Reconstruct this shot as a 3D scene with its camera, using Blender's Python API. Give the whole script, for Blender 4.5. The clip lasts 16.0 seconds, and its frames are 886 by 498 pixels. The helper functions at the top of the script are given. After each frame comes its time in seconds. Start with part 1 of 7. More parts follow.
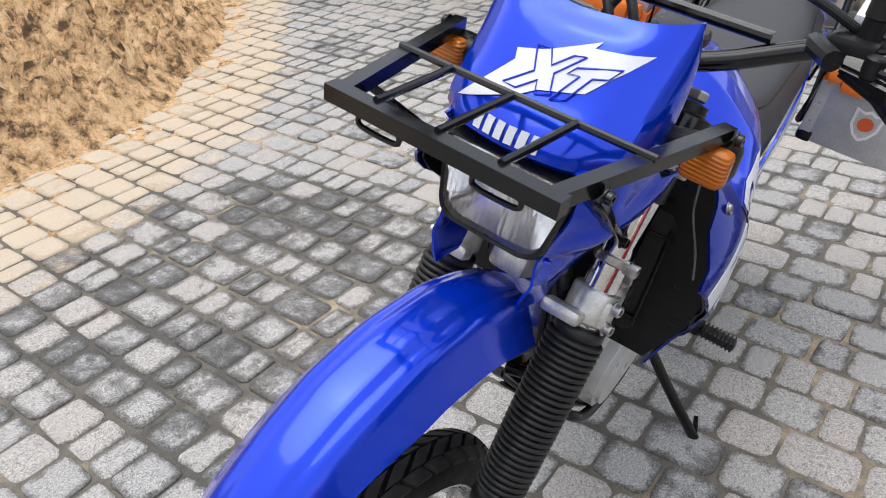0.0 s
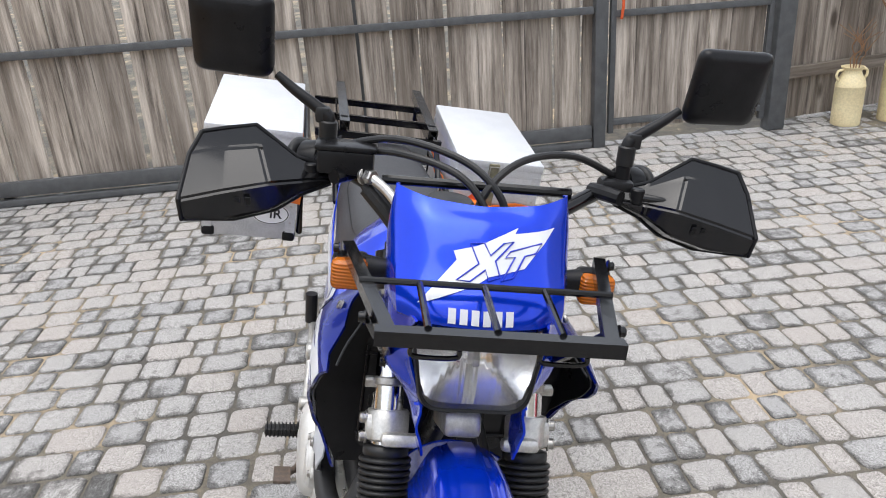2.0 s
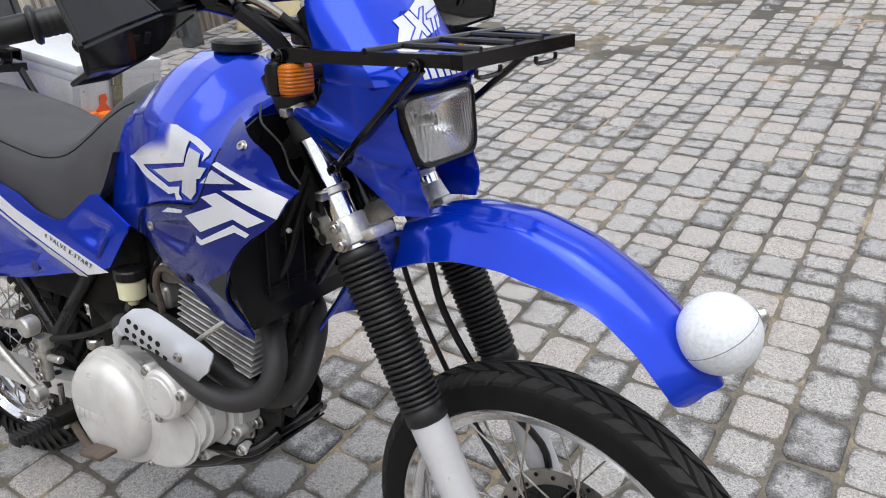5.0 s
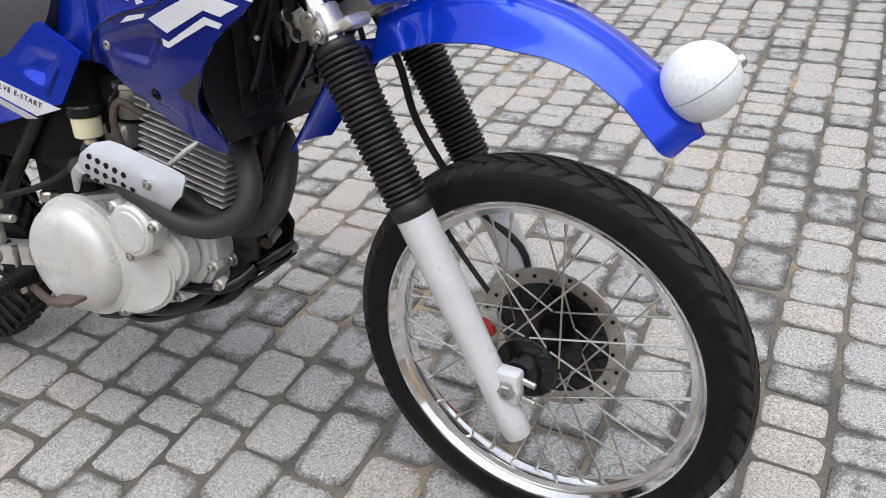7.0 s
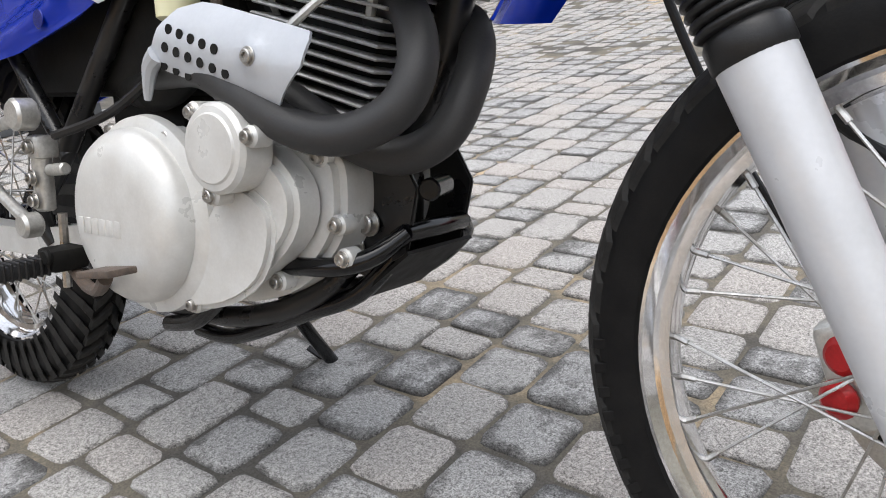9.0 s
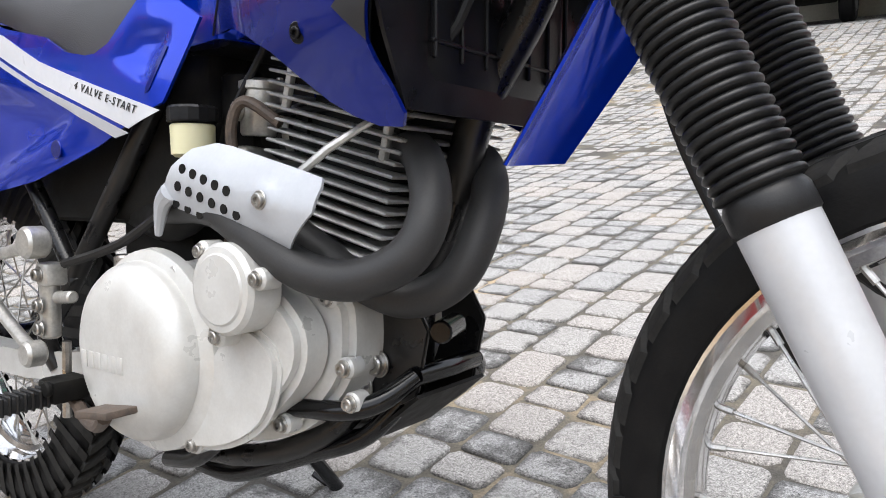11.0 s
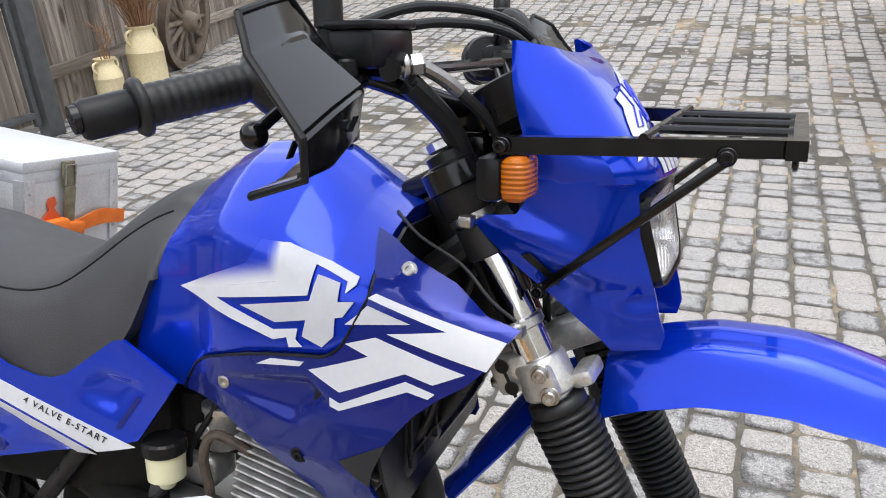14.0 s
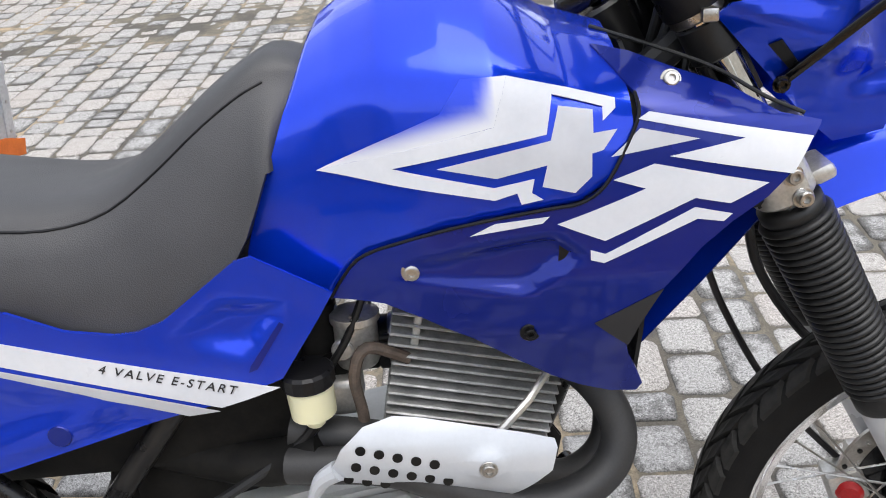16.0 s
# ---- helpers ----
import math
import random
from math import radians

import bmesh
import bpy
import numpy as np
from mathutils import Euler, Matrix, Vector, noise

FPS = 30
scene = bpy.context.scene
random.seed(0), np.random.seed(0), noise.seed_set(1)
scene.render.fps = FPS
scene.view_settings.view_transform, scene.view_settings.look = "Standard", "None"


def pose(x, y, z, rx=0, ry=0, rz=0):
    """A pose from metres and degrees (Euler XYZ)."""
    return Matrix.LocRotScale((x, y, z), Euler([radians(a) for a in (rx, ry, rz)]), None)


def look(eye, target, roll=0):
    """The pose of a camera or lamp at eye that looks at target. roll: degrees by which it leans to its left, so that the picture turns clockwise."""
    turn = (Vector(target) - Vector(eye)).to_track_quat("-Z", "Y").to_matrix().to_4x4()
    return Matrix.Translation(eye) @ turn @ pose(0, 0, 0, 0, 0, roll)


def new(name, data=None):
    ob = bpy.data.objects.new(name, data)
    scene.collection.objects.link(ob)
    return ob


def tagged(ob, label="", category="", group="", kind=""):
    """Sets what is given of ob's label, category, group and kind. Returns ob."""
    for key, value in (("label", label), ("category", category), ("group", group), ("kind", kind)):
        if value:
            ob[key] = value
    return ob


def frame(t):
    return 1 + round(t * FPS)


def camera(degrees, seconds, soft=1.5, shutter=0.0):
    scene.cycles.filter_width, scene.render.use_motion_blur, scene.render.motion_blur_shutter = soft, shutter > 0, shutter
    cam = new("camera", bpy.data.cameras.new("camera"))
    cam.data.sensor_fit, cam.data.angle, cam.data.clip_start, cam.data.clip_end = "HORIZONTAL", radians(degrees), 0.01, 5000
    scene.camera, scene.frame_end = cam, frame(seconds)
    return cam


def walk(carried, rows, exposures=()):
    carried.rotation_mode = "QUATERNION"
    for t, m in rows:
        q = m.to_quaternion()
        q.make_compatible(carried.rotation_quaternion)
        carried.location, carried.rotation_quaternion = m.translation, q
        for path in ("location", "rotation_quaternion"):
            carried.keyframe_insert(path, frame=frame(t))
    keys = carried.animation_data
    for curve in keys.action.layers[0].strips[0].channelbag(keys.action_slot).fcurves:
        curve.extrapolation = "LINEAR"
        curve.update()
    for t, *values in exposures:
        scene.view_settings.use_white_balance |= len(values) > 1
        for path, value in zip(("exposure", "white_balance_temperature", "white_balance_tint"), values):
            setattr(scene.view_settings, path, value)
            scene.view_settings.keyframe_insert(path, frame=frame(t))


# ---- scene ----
cam = camera(61.2, 16.0, soft=1.0)
PATH = [
    (0, (0.362, 0.36, 1.318), (-0.955, -0.692, 0.242), -1.8),
    (0.5, (0.453, 0.271, 1.355), (-1.079, -0.472, 0.306), -2.3),
    (1, (0.552, 0.18, 1.389), (-1.129, -0.289, 0.411), -2.1),
    (1.5, (0.552, 0.048, 1.401), (-1.247, -0.126, 0.544), -2.8),
    (2, (0.558, -0.099, 1.436), (-1.278, 0.029, 0.655), -3.7),
    (2.5, (0.582, -0.304, 1.453), (-1.223, 0.133, 0.71), -4.3),
    (3, (0.528, -0.428, 1.442), (-1.186, 0.289, 0.703), -4.7),
    (3.5, (0.412, -0.489, 1.417), (-1.168, 0.464, 0.646), -5.4),
    (4, (0.349, -0.61, 1.389), (-1.049, 0.552, 0.556), -6.2),
    (4.5, (0.328, -0.726, 1.362), (-0.901, 0.561, 0.45), -6.5),
    (5, (0.375, -0.776, 1.308), (-0.697, 0.585, 0.309), -6.2),
    (5.2, (0.406, -0.801, 1.279), (-0.613, 0.578, 0.248), -6.2),
    (7.3, (0.326, -0.928, 1.084), (-0.545, 0.457, -0.067), -6.4),
    (7.5, (0.267, -0.902, 1.026), (-0.646, 0.485, -0.089), -6.5),
    (8, (0.14, -0.809, 0.794), (-0.895, 0.581, -0.203), -6.6),
    (8.2, (0.093, -0.773, 0.71), (-0.996, 0.619, -0.226), -6.6),
    (10.3, (-0.016, -0.695, 0.652), (-1.301, 0.72, 0.063), -6.6),
    (10.5, (-0.013, -0.692, 0.664), (-1.296, 0.732, 0.094), -6.6),
    (11, (-0.009, -0.687, 0.706), (-1.282, 0.772, 0.203), -6.5),
    (11.5, (-0.008, -0.687, 0.735), (-1.269, 0.804, 0.301), -6.1),
    (12, (-0.005, -0.684, 0.762), (-1.253, 0.832, 0.38), -5.7),
    (12.5, (0.011, -0.691, 0.799), (-1.218, 0.847, 0.446), -5.1),
    (13, (0.018, -0.703, 0.919), (-1.17, 0.845, 0.481), -4.0),
    (13.5, (-0.016, -0.696, 1.163), (-1.034, 0.885, 0.48), -3.0),
    (14, (-0.115, -0.759, 1.27), (-0.868, 0.892, 0.43), -3.3),
    (14.5, (-0.285, -0.828, 1.304), (-0.782, 0.877, 0.384), -3.1),
    (15, (-0.398, -0.794, 1.288), (-0.754, 0.91, 0.302), -3.7),
    (15.5, (-0.474, -0.763, 1.244), (-0.752, 0.913, 0.189), -5.0),
    (16, (-0.557, -0.776, 1.184), (-0.717, 0.889, 0.088), -5.6),
]
walk(cam, [(t, look(eye, target, roll)) for t, eye, target, roll in PATH], exposures=((0.0, 1.25), (2.5, 1.3), (5.0, 1.15), (8.0, 1.3), (10.5, 1.55), (12.0, 1.7), (13.0, 1.6), (14.5, 1.3), (16.0, 1.45)))

# ---- sky and light: a bright overcast day ----
world = bpy.data.worlds.new("overcast_sky")
scene.world = world
world.use_nodes = True
wn, wl = world.node_tree.nodes, world.node_tree.links
sky = wn.new("ShaderNodeTexSky")
sky.sky_type = "NISHITA"
sky.sun_disc = False
sky.sun_elevation, sky.sun_rotation = radians(80), radians(143)
sky.dust_density, sky.air_density = 1.5, 1.0
pale = wn.new("ShaderNodeHueSaturation")
pale.inputs["Saturation"].default_value = 0.30
wl.new(sky.outputs["Color"], pale.inputs["Color"])
wl.new(pale.outputs["Color"], wn["Background"].inputs["Color"])
wn["Background"].inputs["Strength"].default_value = 0.15
sun = new("sun", bpy.data.lights.new("sun", "SUN"))
sun.data.energy, sun.data.angle, sun.data.color = 0.8, radians(60), (1.0, 0.97, 0.93)
sun.matrix_world = look((0, 0, 10), (-0.9, 1.2, 0.0))


# ---- materials ----
def mat(name, colour=(0.8, 0.8, 0.8), rough=0.5, metal=0.0, coat=0.0, ior=1.45):
    m = bpy.data.materials.new(name)
    m.use_nodes = True
    b = m.node_tree.nodes["Principled BSDF"]
    b.inputs["Base Color"].default_value = (*colour, 1)
    b.inputs["Roughness"].default_value = rough
    b.inputs["Metallic"].default_value = metal
    b.inputs["Coat Weight"].default_value = coat
    b.inputs["Coat Roughness"].default_value = 0.04
    b.inputs["IOR"].default_value = ior
    return m


def node(m, kind, **ins):
    n = m.node_tree.nodes.new(kind)
    for k, v in ins.items():
        n.inputs[k.replace("_", " ")].default_value = v
    return n


def link(m, a, b):
    m.node_tree.links.new(a, b)


def bsdf(m):
    return m.node_tree.nodes["Principled BSDF"]


def ramp(m, fac, stops):
    r = m.node_tree.nodes.new("ShaderNodeValToRGB")
    e = r.color_ramp.elements
    while len(e) < len(stops):
        e.new(0.5)
    for el, (p, c) in zip(e, stops):
        el.position, el.color = p, (*c, 1) if len(c) == 3 else c
    link(m, fac, r.inputs["Fac"])
    return r.outputs["Color"]


def coords(m, scale=(1, 1, 1), kind="Object"):
    tc = m.node_tree.nodes.new("ShaderNodeTexCoord")
    mp = m.node_tree.nodes.new("ShaderNodeMapping")
    mp.inputs["Scale"].default_value = scale
    link(m, tc.outputs[kind], mp.inputs["Vector"])
    return mp.outputs["Vector"]


def noise_tex(m, vec, scale, detail=4.0, rough=0.55):
    n = node(m, "ShaderNodeTexNoise", Scale=scale, Detail=detail, Roughness=rough)
    link(m, vec, n.inputs["Vector"])
    return n.outputs["Fac"]


def mixc(m, fac, a, b, mode="MIX"):
    x = m.node_tree.nodes.new("ShaderNodeMix")
    x.data_type, x.blend_type = "RGBA", mode
    for s, v in ((0, fac), (6, a), (7, b)):
        if isinstance(v, (int, float)):
            x.inputs[s].default_value = v
        elif isinstance(v, tuple):
            x.inputs[s].default_value = (*v, 1)
        else:
            link(m, v, x.inputs[s])
    return x.outputs[2]


def maths(m, op, a, b=0.5):
    x = m.node_tree.nodes.new("ShaderNodeMath")
    x.operation = op
    for s, v in ((0, a), (1, b)):
        if isinstance(v, (int, float)):
            x.inputs[s].default_value = v
        else:
            link(m, v, x.inputs[s])
    return x.outputs[0]


def bump(m, height, strength=0.3, dist=0.002):
    b = node(m, "ShaderNodeBump", Strength=strength, Distance=dist)
    link(m, height, b.inputs["Height"])
    link(m, b.outputs["Normal"], bsdf(m).inputs["Normal"])


def worn(m, base, dark, scale=30.0, fine=300.0, rlo=0.3, rhi=0.5, bmp=0.08, kind="Object", amount=1.0, grain=0.11):
    """Colour between base and dark by stains and grain, roughness by the same, fine relief."""
    v = coords(m, kind=kind)
    big, small = noise_tex(m, v, scale, 5), noise_tex(m, v, fine, 3)
    f = maths(m, "MULTIPLY", ramp(m, big, [(0.35, (0, 0, 0)), (0.75, (1, 1, 1))]), amount)
    c = mixc(m, f, base, dark)
    g = ramp(m, small, [(0.3, (1 - grain * 1.3,) * 3), (0.7, (1 + grain * 0.7,) * 3)])
    link(m, mixc(m, 1.0, c, g, "MULTIPLY"), bsdf(m).inputs["Base Color"])
    link(m, ramp(m, big, [(0.3, (rlo,) * 3), (0.8, (rhi,) * 3)]), bsdf(m).inputs["Roughness"])
    if bmp:
        bump(m, small, bmp, 0.001)
    return m


BLUE = worn(mat("blue_paint", metal=0.55, coat=0.8), (0.002, 0.043, 0.62), (0.0016, 0.035, 0.54), 7, 60, 0.16, 0.26, 0.0, grain=0.02)
DEEP = worn(mat("deep_blue_paint", metal=0.4, coat=0.6), (0.003, 0.015, 0.22), (0.0025, 0.012, 0.18), 7, 60, 0.22, 0.32, 0.0, grain=0.02)
for _m in (BLUE, DEEP):
    bsdf(_m).inputs["Coat IOR"].default_value = 1.42
    bsdf(_m).inputs["Specular IOR Level"].default_value = 0.25
    bsdf(_m).inputs["Coat Roughness"].default_value = 0.03
DECAL = worn(mat("white_decal"), (0.66, 0.67, 0.70), (0.59, 0.61, 0.65), 20, 200, 0.25, 0.4, 0.0, grain=0.02)
FADE = mat("fading_white_print", rough=0.3)
_fa = FADE.node_tree.nodes.new("ShaderNodeAttribute")
_fa.attribute_name = "white"
link(FADE, mixc(FADE, _fa.outputs["Fac"], (0.002, 0.043, 0.62), (0.66, 0.67, 0.70)), bsdf(FADE).inputs["Base Color"])
link(FADE, maths(FADE, "SUBTRACT", 0.45, maths(FADE, "MULTIPLY", _fa.outputs["Fac"], 0.45)), bsdf(FADE).inputs["Metallic"])
bsdf(FADE).inputs["Coat Weight"].default_value = 0.6
SILVERDECAL = worn(mat("silver_decal"), (0.56, 0.57, 0.60), (0.48, 0.49, 0.52), 20, 200, 0.3, 0.45, 0.0, grain=0.02)
LILAC = mat("blue_decal_edge", (0.010, 0.03, 0.45), 0.3)
PLASTIC = worn(mat("black_plastic"), (0.007, 0.007, 0.008), (0.014, 0.014, 0.015), 25, 400, 0.25, 0.45, 0.12)
GUARD = worn(mat("glossy_black_plastic"), (0.006, 0.006, 0.007), (0.010, 0.010, 0.011), 25, 300, 0.07, 0.18, 0.02)
RUBBER = worn(mat("black_rubber"), (0.010, 0.010, 0.0105), (0.018, 0.018, 0.0185), 30, 500, 0.34, 0.5, 0.15)
TYRE = worn(mat("tyre_rubber"), (0.004, 0.004, 0.0045), (0.010, 0.0095, 0.009), 40, 350, 0.5, 0.7, 0.25)
BLACKMETAL = worn(mat("black_painted_steel"), (0.003, 0.003, 0.004), (0.007, 0.007, 0.007), 40, 300, 0.10, 0.26, 0.06)
FRAME = worn(mat("black_frame_paint"), (0.007, 0.007, 0.008), (0.018, 0.017, 0.016), 30, 250, 0.22, 0.45, 0.08)
DARK = worn(mat("dark_machinery"), (0.007, 0.007, 0.007), (0.018, 0.017, 0.015), 35, 250, 0.45, 0.7, 0.2)
PIPE = worn(mat("dark_exhaust_coating"), (0.024, 0.024, 0.025), (0.036, 0.035, 0.034), 18, 420, 0.5, 0.65, 0.15)
for _m, _k in ((RUBBER, 0.42), (TYRE, 0.22), (DARK, 0.15), (PLASTIC, 0.25), (BLACKMETAL, 0.5), (FRAME, 0.5)):
    bsdf(_m).inputs["Specular IOR Level"].default_value = _k
ALLOY = worn(mat("silver_engine_paint", metal=0.2), (0.64, 0.64, 0.62), (0.53, 0.52, 0.495), 22, 300, 0.26, 0.4, 0.05, grain=0.03)
FIN = worn(mat("cast_cylinder_alloy", metal=0.35), (0.52, 0.52, 0.505), (0.30, 0.295, 0.28), 40, 300, 0.4, 0.6, 0.2)
CAST = worn(mat("cast_aluminium", metal=0.7), (0.62, 0.61, 0.58), (0.42, 0.41, 0.38), 40, 260, 0.3, 0.5, 0.2)
WHITEPAINT = worn(mat("white_fork_paint", metal=0.15), (0.58, 0.59, 0.61), (0.51, 0.52, 0.54), 18, 200, 0.25, 0.4, 0.03, grain=0.02)
SHIELD = worn(mat("pale_heat_shield_paint", metal=0.25), (0.52, 0.54, 0.57), (0.45, 0.47, 0.50), 14, 250, 0.3, 0.45, 0.04, grain=0.02)
CHROME = worn(mat("chrome", metal=1.0), (0.80, 0.80, 0.81), (0.68, 0.67, 0.66), 40, 300, 0.06, 0.16, 0.0)
STEEL = worn(mat("bolt_steel", metal=1.0), (0.55, 0.54, 0.52), (0.35, 0.33, 0.30), 80, 500, 0.25, 0.45, 0.1)
DISC = worn(mat("brake_disc_steel", metal=1.0), (0.5, 0.49, 0.47), (0.4, 0.36, 0.31), 40, 400, 0.25, 0.4, 0.1)
RED = worn(mat("red_caliper_paint"), (0.45, 0.012, 0.015), (0.3, 0.01, 0.01), 40, 300, 0.3, 0.5, 0.05)
RUSTY = worn(mat("rusty_steel"), (0.07, 0.055, 0.045), (0.15, 0.11, 0.085), 90, 500, 0.5, 0.8, 0.3)
WHITEBALL = worn(mat("white_ball_plastic"), (0.68, 0.70, 0.72), (0.60, 0.66, 0.70), 14, 200, 0.3, 0.45, 0.02)
ALUBOX = worn(mat("aluminium_sheet", metal=0.5), (0.62, 0.62, 0.63), (0.48, 0.49, 0.50), 14, 260, 0.28, 0.45, 0.06)
ALULID = worn(mat("matt_aluminium_lid", metal=0.45), (0.66, 0.67, 0.69), (0.58, 0.59, 0.61), 10, 260, 0.4, 0.55, 0.04)
ORANGE = worn(mat("orange_strap"), (0.85, 0.20, 0.02), (0.65, 0.13, 0.015), 30, 500, 0.5, 0.7, 0.15)
CREAM = worn(mat("cream_enamel"), (0.80, 0.70, 0.44), (0.70, 0.58, 0.34), 6, 80, 0.35, 0.55, 0.04)
GREENPAINT = worn(mat("green_van_paint", coat=0.4), (0.02, 0.16, 0.09), (0.015, 0.12, 0.07), 5, 80, 0.3, 0.45, 0.0)
REDPAINT = worn(mat("dark_red_paint", coat=0.6), (0.28, 0.012, 0.022), (0.2, 0.01, 0.016), 5, 80, 0.2, 0.35, 0.0)
GREYPLASTIC = worn(mat("grey_bumper_plastic"), (0.20, 0.20, 0.20), (0.14, 0.14, 0.14), 8, 200, 0.5, 0.7, 0.05)
PLASTER = worn(mat("pale_wall_plaster"), (0.55, 0.52, 0.44), (0.47, 0.44, 0.37), 3, 60, 0.7, 0.9, 0.2)
GATEGREY = worn(mat("grey_gate_paint"), (0.10, 0.105, 0.11), (0.07, 0.072, 0.076), 12, 150, 0.4, 0.6, 0.1)
GLASSDARK = mat("dark_window_glass", (0.02, 0.022, 0.025), 0.08)
OFFWHITE = mat("sticker_white", (0.78, 0.78, 0.76), 0.45)
INK = mat("sticker_black", (0.02, 0.02, 0.022), 0.5)
STICKBLUE = mat("sticker_blue", (0.06, 0.12, 0.42), 0.45)
STICKGREEN = mat("sticker_green", (0.03, 0.36, 0.26), 0.45)
STICKRED = mat("sticker_red", (0.62, 0.10, 0.03), 0.45)
OLIVE = worn(mat("olive_latch_paint", metal=0.5), (0.17, 0.16, 0.10), (0.3, 0.28, 0.2), 60, 400, 0.35, 0.55, 0.1)
TREAD = worn(mat("dusty_tread_rubber"), (0.012, 0.0118, 0.0115), (0.030, 0.029, 0.027), 60, 350, 0.55, 0.75, 0.3)
bsdf(TREAD).inputs["Specular IOR Level"].default_value = 0.3
SILVERING = mat("lamp_reflector_silvering", (0.92, 0.92, 0.93), 0.22, 1.0)
MIRRORGLASS = mat("mirror_glass", (0.8, 0.8, 0.82), 0.02, 1.0)

AMBER = mat("amber_lens", (0.75, 0.20, 0.01), 0.12)
bsdf(AMBER).inputs["Transmission Weight"].default_value = 0.45
_v = coords(AMBER)
_w = node(AMBER, "ShaderNodeTexWave", Scale=70.0)
_w.bands_direction = "Z"
link(AMBER, _v, _w.inputs["Vector"])
bump(AMBER, _w.outputs["Fac"], 0.5, 0.002)
REDLENS = mat("red_lens", (0.5, 0.02, 0.012), 0.15)
ORANGELENS = mat("orange_lens", (0.7, 0.18, 0.03), 0.15)

LENS = mat("ribbed_headlamp_glass", (0.95, 0.96, 0.97), 0.03)
bsdf(LENS).inputs["Transmission Weight"].default_value = 0.97
_v = coords(LENS)
_w = node(LENS, "ShaderNodeTexWave", Scale=42.0)
_w.bands_direction = "Y"
link(LENS, _v, _w.inputs["Vector"])
bump(LENS, _w.outputs["Fac"], 0.22, 0.002)

FLUID = mat("yellowish_reservoir_plastic", (0.72, 0.69, 0.46), 0.35)
bsdf(FLUID).inputs["Subsurface Weight"].default_value = 0.2
bsdf(FLUID).inputs["Subsurface Radius"].default_value = (0.01, 0.01, 0.006)

SEAT = mat("black_vinyl", (0.022, 0.022, 0.024), 0.5)
_v = coords(SEAT)
_vo = node(SEAT, "ShaderNodeTexVoronoi", Scale=800.0)
link(SEAT, _v, _vo.inputs["Vector"])
_n = noise_tex(SEAT, _v, 12)
link(SEAT, ramp(SEAT, _n, [(0.3, (0.032, 0.032, 0.034)), (0.8, (0.046, 0.046, 0.050))]), bsdf(SEAT).inputs["Base Color"])
link(SEAT, ramp(SEAT, _n, [(0.3, (0.42,) * 3), (0.8, (0.6,) * 3)]), bsdf(SEAT).inputs["Roughness"])
bump(SEAT, _vo.outputs["Distance"], 0.3, 0.0007)

# weathered grey planks, grain along z
PLANK = mat("weathered_grey_plank", rough=0.8)
_v = coords(PLANK, (1, 1, 0.06))
_r = PLANK.node_tree.nodes.new("ShaderNodeObjectInfo")
_s = node(PLANK, "ShaderNodeVectorMath")
_s.operation = "ADD"
link(PLANK, _v, _s.inputs[0])
link(PLANK, maths(PLANK, "MULTIPLY", _r.outputs["Random"], 40.0), _s.inputs[1])
_g1, _g2 = noise_tex(PLANK, _s.outputs[0], 15, 7, 0.72), noise_tex(PLANK, _s.outputs[0], 4, 5, 0.6)
_c = ramp(PLANK, _g1, [(0.32, (0.045, 0.038, 0.033)), (0.44, (0.20, 0.178, 0.157)), (0.58, (0.42, 0.385, 0.345)), (0.75, (0.66, 0.62, 0.57))])
_c = mixc(PLANK, ramp(PLANK, _g2, [(0.44, (0, 0, 0)), (0.66, (0.8, 0.8, 0.8))]), _c, (0.15, 0.13, 0.11))
_kv = coords(PLANK, (1, 1, 0.42))
_ks = node(PLANK, "ShaderNodeVectorMath")
_ks.operation = "ADD"
link(PLANK, _kv, _ks.inputs[0])
link(PLANK, maths(PLANK, "MULTIPLY", _r.outputs["Random"], 17.0), _ks.inputs[1])
_kn = node(PLANK, "ShaderNodeTexVoronoi", Scale=3.4)
link(PLANK, _ks.outputs[0], _kn.inputs["Vector"])
_c = mixc(PLANK, ramp(PLANK, _kn.outputs["Distance"], [(0.06, (0.9, 0.9, 0.9)), (0.13, (0, 0, 0))]), _c, (0.06, 0.048, 0.038))
_c = mixc(PLANK, 1.0, _c, ramp(PLANK, _r.outputs["Random"], [(0.0, (0.72, 0.68, 0.64)), (0.5, (1.1, 1.06, 1.02)), (1.0, (1.45, 1.40, 1.34))]), "MULTIPLY")
link(PLANK, _c, bsdf(PLANK).inputs["Base Color"])
bump(PLANK, _g1, 0.8, 0.006)
OLDWOOD = worn(mat("old_cart_wood"), (0.26, 0.21, 0.16), (0.14, 0.11, 0.085), 9, 90, 0.7, 0.9, 0.3)
RUST = worn(mat("rusted_tyre_iron"), (0.11, 0.075, 0.055), (0.07, 0.05, 0.04), 12, 120, 0.7, 0.9, 0.2)
TWIG = worn(mat("dry_reddish_twigs"), (0.30, 0.17, 0.09), (0.2, 0.11, 0.06), 20, 120, 0.7, 0.9, 0.0)
NEEDLE = worn(mat("fir_needles"), (0.05, 0.085, 0.035), (0.03, 0.055, 0.025), 20, 100, 0.5, 0.7, 0.0)
BERRY = mat("red_berries", (0.5, 0.012, 0.012), 0.25)
BRONZE = worn(mat("brown_bow"), (0.35, 0.13, 0.05), (0.22, 0.08, 0.03), 20, 100, 0.4, 0.6, 0.0)

